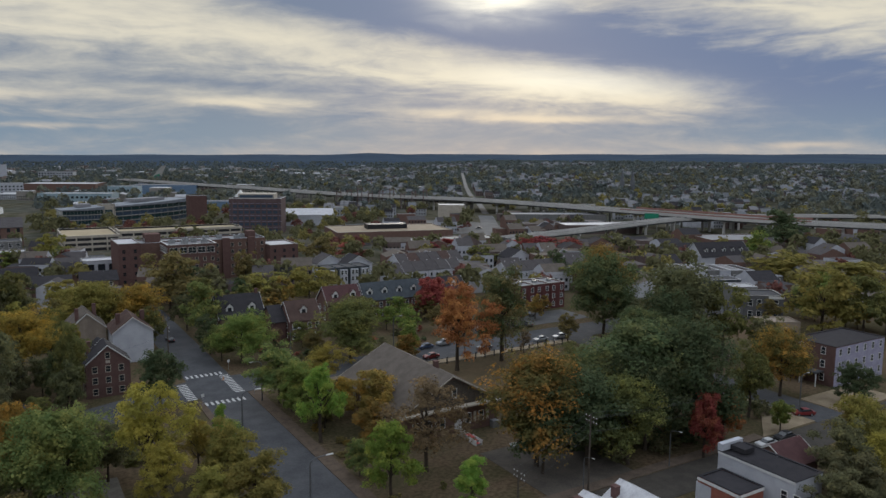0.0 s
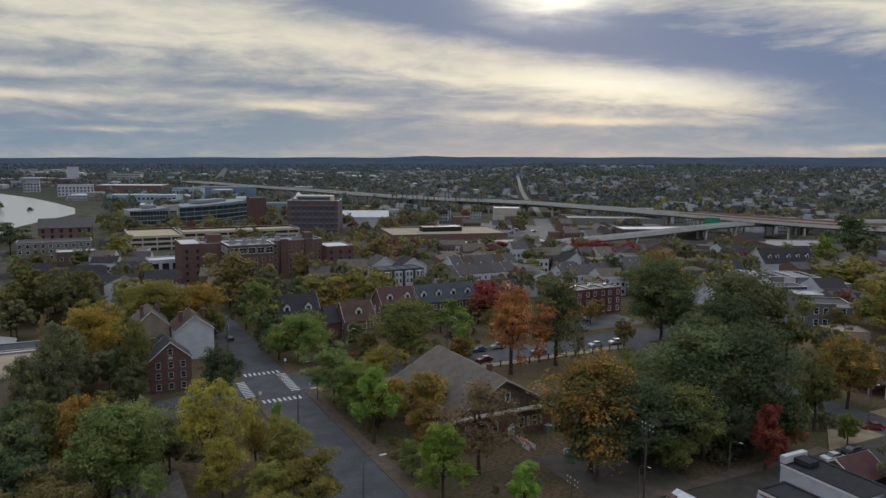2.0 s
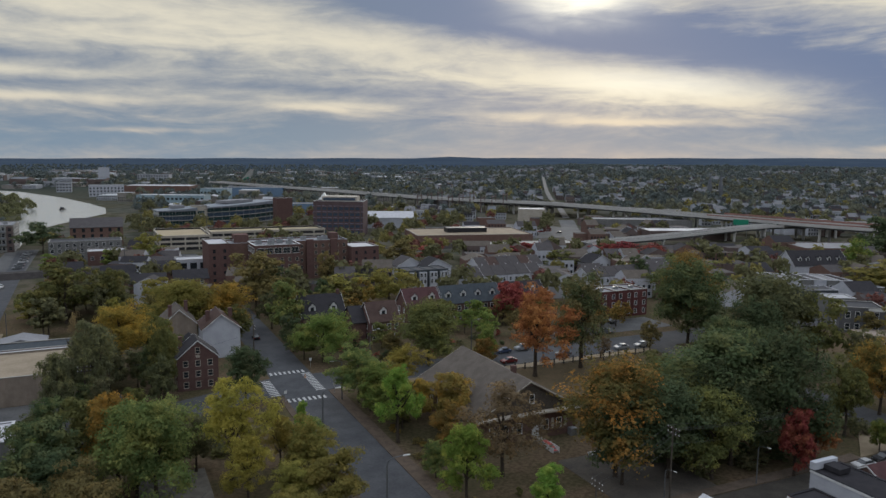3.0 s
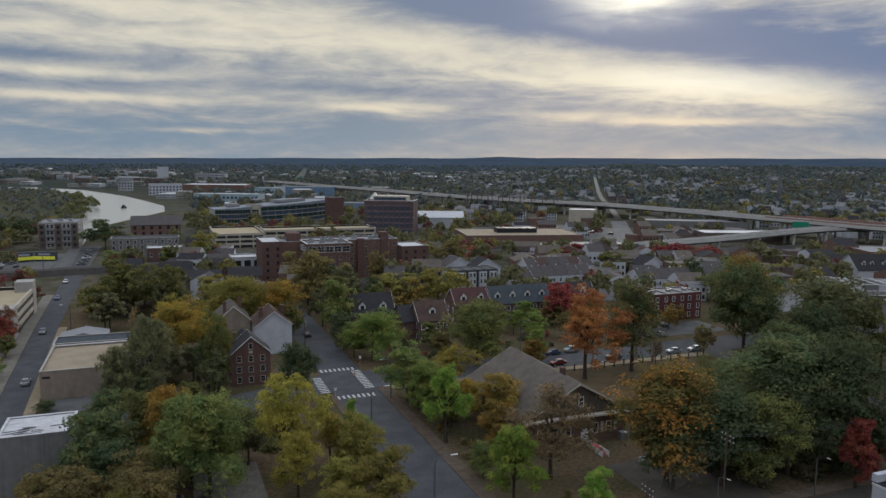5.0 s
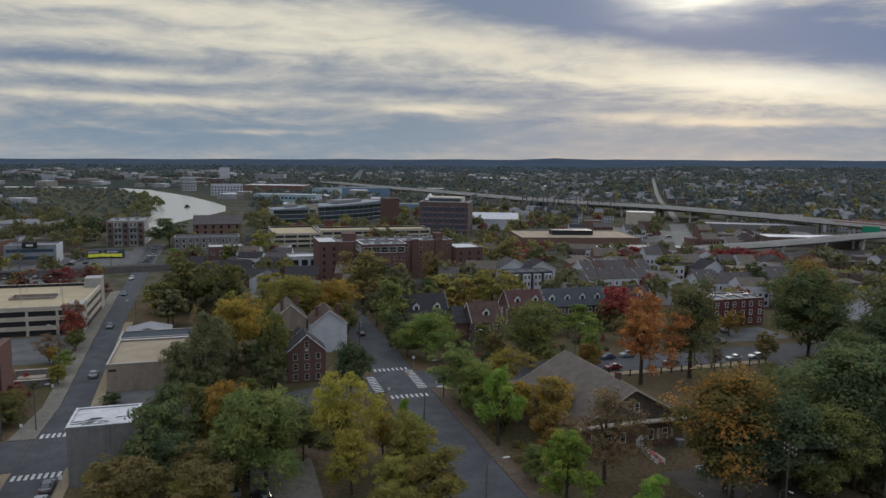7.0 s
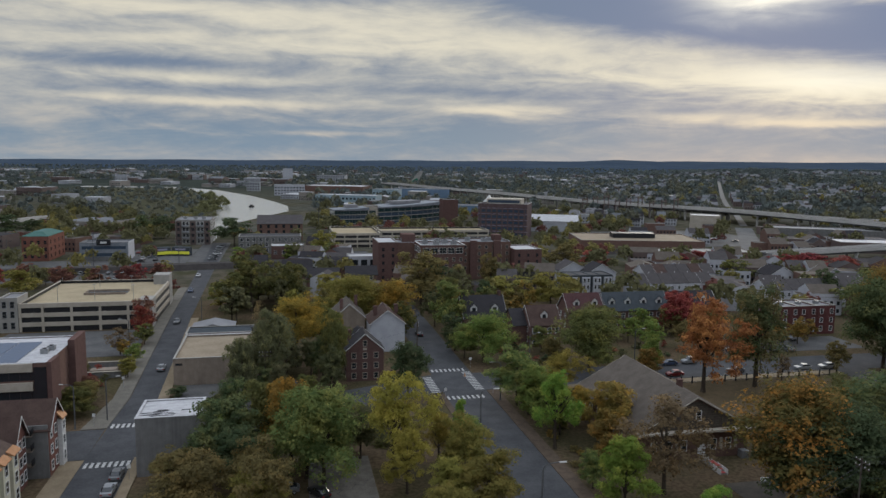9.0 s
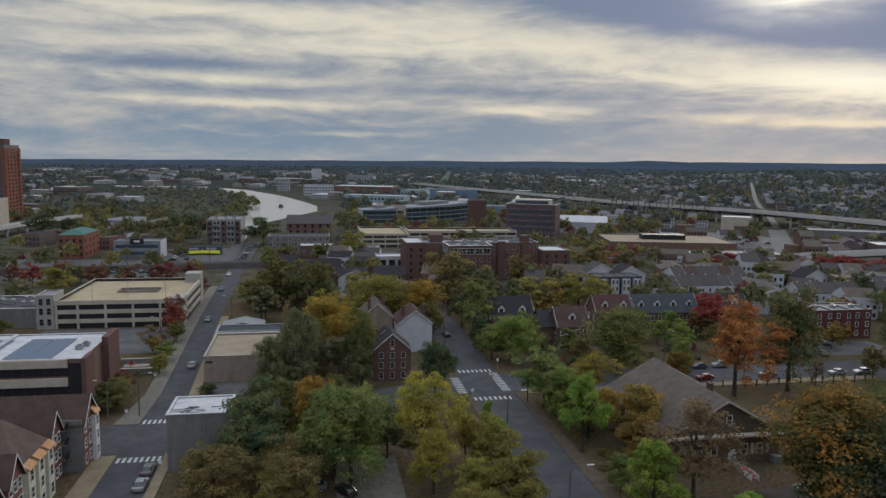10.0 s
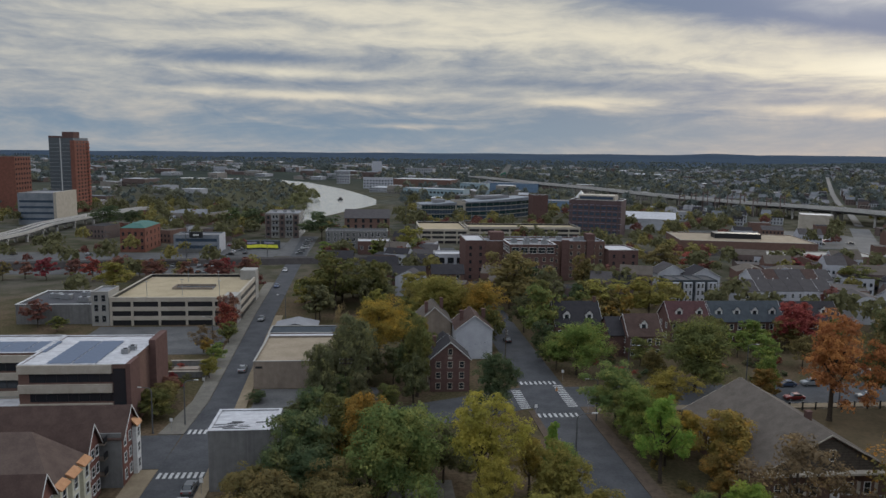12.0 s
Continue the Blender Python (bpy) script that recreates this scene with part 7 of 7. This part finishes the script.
for k in range(6):
    car(rnd.choice(COLS), -37.5 - rnd.uniform(0, 1), 392 + 11 * k, 90)
for y in (210, 226, 242, 258):
    for k in range(9):
        if rnd.random() < 0.62:
            car(rnd.choice(COLS), 392 + 8.5 * k, y + rnd.uniform(-1, 1), rnd.choice((0, 180)))
for k in range(10):
    car(rnd.choice(COLS), 212 + 10 * k + rnd.uniform(-2, 2), 470 + rnd.uniform(-30, 30), rnd.uniform(0, 180))

# ---- street lamps, poles and wires ----
bml = bmesh.new()
add_tube(bml, [(0, 0, 0), (0, 0, 0.5), (0, 0, 8.2), (0.12, 0, 8.7), (0.7, 0, 9.0), (2.0, 0, 9.1)], [0.20, 0.14, 0.11, 0.085, 0.07, 0.06], 8)
LAMP_POST = mesh_of("post", bml, POST)
LAMP_HEAD = mesh_of("lamp_head", side_profile([(-0.12, 0.0), (0.12, 0.0), (0.16, 0.08), (0.0, 0.16), (-0.16, 0.08)], 0.42, 0.15), LAMP_GLASS)


def street_lamp(x, y, rz, size=1.0):
    o = thing("street_lamp", "grey steel street lamp with a curved arm", "street lamp", x, y, 0.05, rz, "street lamps")
    o.scale = (size, size, size)
    use("post", LAMP_POST, o)
    use("lamp_head", LAMP_HEAD, o, (2.3, 0, 9.02))


street_lamp(34.9, 126.0, 0, 1.28)
street_lamp(46.6, 152.0, 180)
street_lamp(34.9, 92.5, 0, 1.28)
street_lamp(-41.3, 150.1, 170)
street_lamp(-36.3, 154.2, 10)
street_lamp(-42.8, 209.5, 170)
street_lamp(97.4, 82.9, -70, 0.75)
street_lamp(77.4, 82.9, -70, 0.70)
street_lamp(141.0, 86.6, 0)
street_lamp(92.0, 177.0, 0)
street_lamp(62.0, 177.0, 0)
street_lamp(118.0, 159.5, 90)
street_lamp(104.0, 158.8, 90)
street_lamp(-27.0, 240.0, 180)

bmp = bmesh.new()
add_tube(bmp, [(0, 0, 0), (0.03, 0, 5), (0, 0, 11.5)], [0.17, 0.15, 0.11], 8)
POLE = mesh_of("pole", bmp, WOOD)
ARM = mesh_of("crossarm", boxes((-1.3, 1.3, -0.07, 0.07, -0.07, 0.07)), WOOD)
bmp = bmesh.new()
add_tube(bmp, [(0, 0, 0), (0, 0, 0.1), (0, 0, 0.24)], [0.05, 0.08, 0.04], 6)
INSUL = mesh_of("insulator", bmp, LAMP_GLASS)
bmp = bmesh.new()
add_tube(bmp, [(0, 0, 0), (0, 0, 0.9)], [0.25, 0.25], 8)
CAN = mesh_of("transformer", bmp, STEEL)


def utility_pole(x, y, rz, can=False, tall=1.0):
    o = thing("utility_pole", "weathered wooden utility pole with crossarms", "utility pole", x, y, 0, rz, "utility poles")
    use("pole", POLE, o, (0, 0, 0), 0, (1, 1, tall))
    for z in (11.0 * tall, 11.0 * tall - 0.8):
        a = use("crossarm", ARM, o, (0, -0.14, z))
        for u in (-1.2, -0.5, 0.5, 1.2):
            use("insulator", INSUL, a, (u, 0, 0.07))
    if can:
        use("transformer", CAN, o, (0.42, 0, 8.6))


def wire(a, b, sag, label="thin grey overhead wire between poles"):
    bm = bmesh.new()
    a, b = Vector(a), Vector(b)
    pts = [a.lerp(b, k / 12) - Vector((0, 0, sag * 4 * (k / 12) * (1 - k / 12))) for k in range(13)]
    add_tube(bm, pts, [0.017] * 13, 4)
    tagged(new("overhead_wire", mesh_of("overhead_wire", bm, POST)), label, "wire", "overhead wires")


POLES = [(62.0, 80.0), (79.0, 83.4), (110.8, 84.0), (136.0, 101.0)]
TOPS = {62.0: 8.4, 79.0: 12.6, 110.8: 11.3, 136.0: 11.3}
for i, (x, y) in enumerate(POLES):
    utility_pole(x, y, 90, i > 1, (0.74, 1.12, 1.0, 1.0)[i])
for (ax, ay), (bx, by) in zip(POLES, POLES[1:]):
    for u in (-1.2, -0.5, 1.2):
        wire((ax, ay + u, TOPS[ax]), (bx, by + u, TOPS[bx]), 0.5)
    wire((ax, ay, TOPS[ax] - 2.6), (bx, by, TOPS[bx] - 2.6), 0.7)
utility_pole(-5.0, 161.2, 0)
utility_pole(33.4, 185.0, 90)
wire((-5, 161.2, 9.5), (33.4, 185, 9.5), 1.0)

# ---- park fence, posts, signs ----
fence = thing("park_fence", "dark iron park fence with square posts", "fence", 0, 0)
FP = mesh_of("fence_post", boxes((-0.12, 0.12, -0.12, 0.12, 0, 1.9)), IRON)
for k in range(17):
    use("fence_post", FP, fence, (88 + 3 * k, 156.4, 0))
for z in (0.4, 1.6):
    part("rail", boxes((88, 136, 156.36, 156.44, z - 0.04, z + 0.04)), IRON, fence)
for x, y in ((34.6, 155.0), (46.4, 178.6), (46.3, 156.8), (-26.2, 124.0), (-38.0, 150.8), (-37.6, 176.0), (-38.6, 188.0)):
    o = thing("traffic_sign", "small road sign on a thin steel post", "road sign", x, y, 0.1, 0, "road signs")
    bm = bmesh.new()
    add_tube(bm, [(0, 0, 0), (0, 0, 2.6)], [0.035, 0.035], 6)
    part("post", bm, STEEL, o)
    part("sign_plate", boxes((-0.3, 0.3, -0.05, -0.03, 2.0, 2.7)), TRIM, o)
o = thing("traffic_cone", "small orange traffic cone at the crossing", "traffic cone", 43.2, 171.5, 0.07)
bm = bmesh.new()
bmesh.ops.create_cone(bm, cap_ends=True, segments=12, radius1=0.25, radius2=0.06, depth=0.9, matrix=pose(0, 0, 0.47))
part("cone", bm, COPPER, o)
part("base", boxes((-0.32, 0.32, -0.32, 0.32, 0, 0.05)), COPPER, o)
# yard walls beside the office
yard = thing("yard_wall", "low dark wall round a planted service yard", "wall", -44.5, 188)
part("wall", boxes((-5, 5.2, -3.2, -2.9, 0, 1.5), (-5, 5.2, 6.0, 6.3, 0, 1.5), (4.9, 5.2, -2.9, 6.0, 0, 1.5)), GREY_WALL, yard)
part("coping", boxes((-5.1, 5.3, -3.3, -2.8, 1.5, 1.62), (-5.1, 5.3, 5.9, 6.4, 1.5, 1.62), (4.8, 5.3, -2.8, 5.9, 1.5, 1.62)), CREAM, yard)
part("planter", boxes((-3.5, 2.5, 0.8, 3.4, 0, 0.9)), TAN_WALL, yard)
# masts that carry the railway's wires
for mx, my, mh in ((64.2, 521.7, 20.5), (106.7, 528.7, 21.0), (22.0, 512.0, 20.0), (160.0, 520.0, 20.0), (222.0, 508.0, 21.0), (-52.0, 374.0, 13.0), (-92.0, 378.0, 13.0), (-132.0, 384.0, 13.0), (8.0, 366.0, 13.0), (48.0, 361.0, 13.0), (88.0, 355.0, 13.0)):
    o = thing("railway_mast", "thin grey steel mast carrying railway wires", "mast", mx, my, 0, -8, "railway masts")
    bm = bmesh.new()
    add_tube(bm, [(0, 0, 0), (0, 0, mh)], [0.22, 0.12], 6)
    part("post", bm, POST, o)
    part("crossarm", boxes((-2.4, 2.4, -0.08, 0.08, mh - 1.2, mh - 1.0), (-1.8, 1.8, -0.08, 0.08, mh - 3.2, mh - 3.0)), POST, o)
RUSTY_STEEL = material("rusty_steel", (0.090, 0.068, 0.064), (0.140, 0.100, 0.092), 0.5, 0.8)
for k in range(9):
    gx, gy = 296 + 7.5 * k, 690 - 9.0 * k
    o = thing("lattice_gantry", "tall rust-red lattice gantry over the railway", "gantry", gx, gy, 0, 38, "railway gantries")
    for px in (-4.5, 4.5):
        part("leg", boxes((px - 0.35, px + 0.35, -0.35, 0.35, 0, 17 + 2 * (k % 3))), RUSTY_STEEL, o)
    part("beam", boxes((-5.6, 5.6, -0.3, 0.3, 14.4 + 2 * (k % 3), 15.3 + 2 * (k % 3)), (-5.6, 5.6, -0.3, 0.3, 10.5, 11.1)), RUSTY_STEEL, o)
b, w, d = block("white_shops", "long low white-roofed shops behind the highway", "store", 452, 516, 900, 925, 9, FAR_BRICK, WHITE_ROOF, 0.3, rz=-26)
windows(b, "S", w, d, row(9, w), [4.5], 3.0, 2.4, FAR_WALL, GLASS, 1, False)
# small boat on the river
o = thing("boat", "small dark boat lying on the river", "boat", -36, 800, 0.12, 60)
bm = bmesh.new()
add_slab(bm, [(-4, -1.2), (3, -1.2), (5, 0), (3, 1.2), (-4, 1.2)], 0.0, 1.3)
part("hull", bm, IRON, o)
part("cabin", boxes((-2.5, 0.8, -0.8, 0.8, 1.3, 3.0)), IRON, o)
# low hedges and bushes round the buildings


def bush(kind, x, y, r, h):
    o = thing("bush", f"low {WORDS[kind]} bush among the trees", "bush", x, y, 0, random.uniform(0, 360), "bushes")
    me = CROWNS["small"][random.randrange(3)]
    c = use("foliage", me, o, (0, 0, h * 0.42), 0, (r * 1.1, r * 1.1, h * 0.6))
    c.material_slots[0].link = "OBJECT"
    c.material_slots[0].material = LEAF[kind]


random.seed(77)
for k in range(70):
    x, y = random.uniform(-13, 32), random.uniform(74, 152)
    if not (2 < x < 30 and 70 < y < 128) and not (-27 < x < 36 and abs(y - 147.5 - 0.41 * x) < 11):
        bush(random.choice(("olive", "grayolive", "darkgreen", "brownolive", "olivegreen")), x, y, random.uniform(1.2, 2.6), random.uniform(1.5, 3.5))
for k in range(46):
    x, y = random.uniform(85, 140), random.uniform(87, 104)
    bush(random.choice(("darkgreen", "olivegreen", "grayolive")), x, y, random.uniform(1.5, 3.0), random.uniform(2.0, 4.0))
for k in range(26):
    bush(random.choice(("orangeolive", "brownolive", "olivegreen")), random.uniform(49.5, 60), random.uniform(92, 156), random.uniform(0.8, 1.6), random.uniform(1.0, 2.0))
for k in range(30):
    bush(random.choice(("olivegreen", "grayolive", "darkgreen", "red")), random.uniform(52, 140), random.uniform(176.5, 193), random.uniform(1.0, 2.2), random.uniform(1.2, 2.6))
for k in range(14):
    bush(random.choice(("olivegreen", "red", "grayolive")), random.uniform(-55, -42), random.uniform(176, 200), random.uniform(1.0, 1.8), random.uniform(1.0, 2.2))
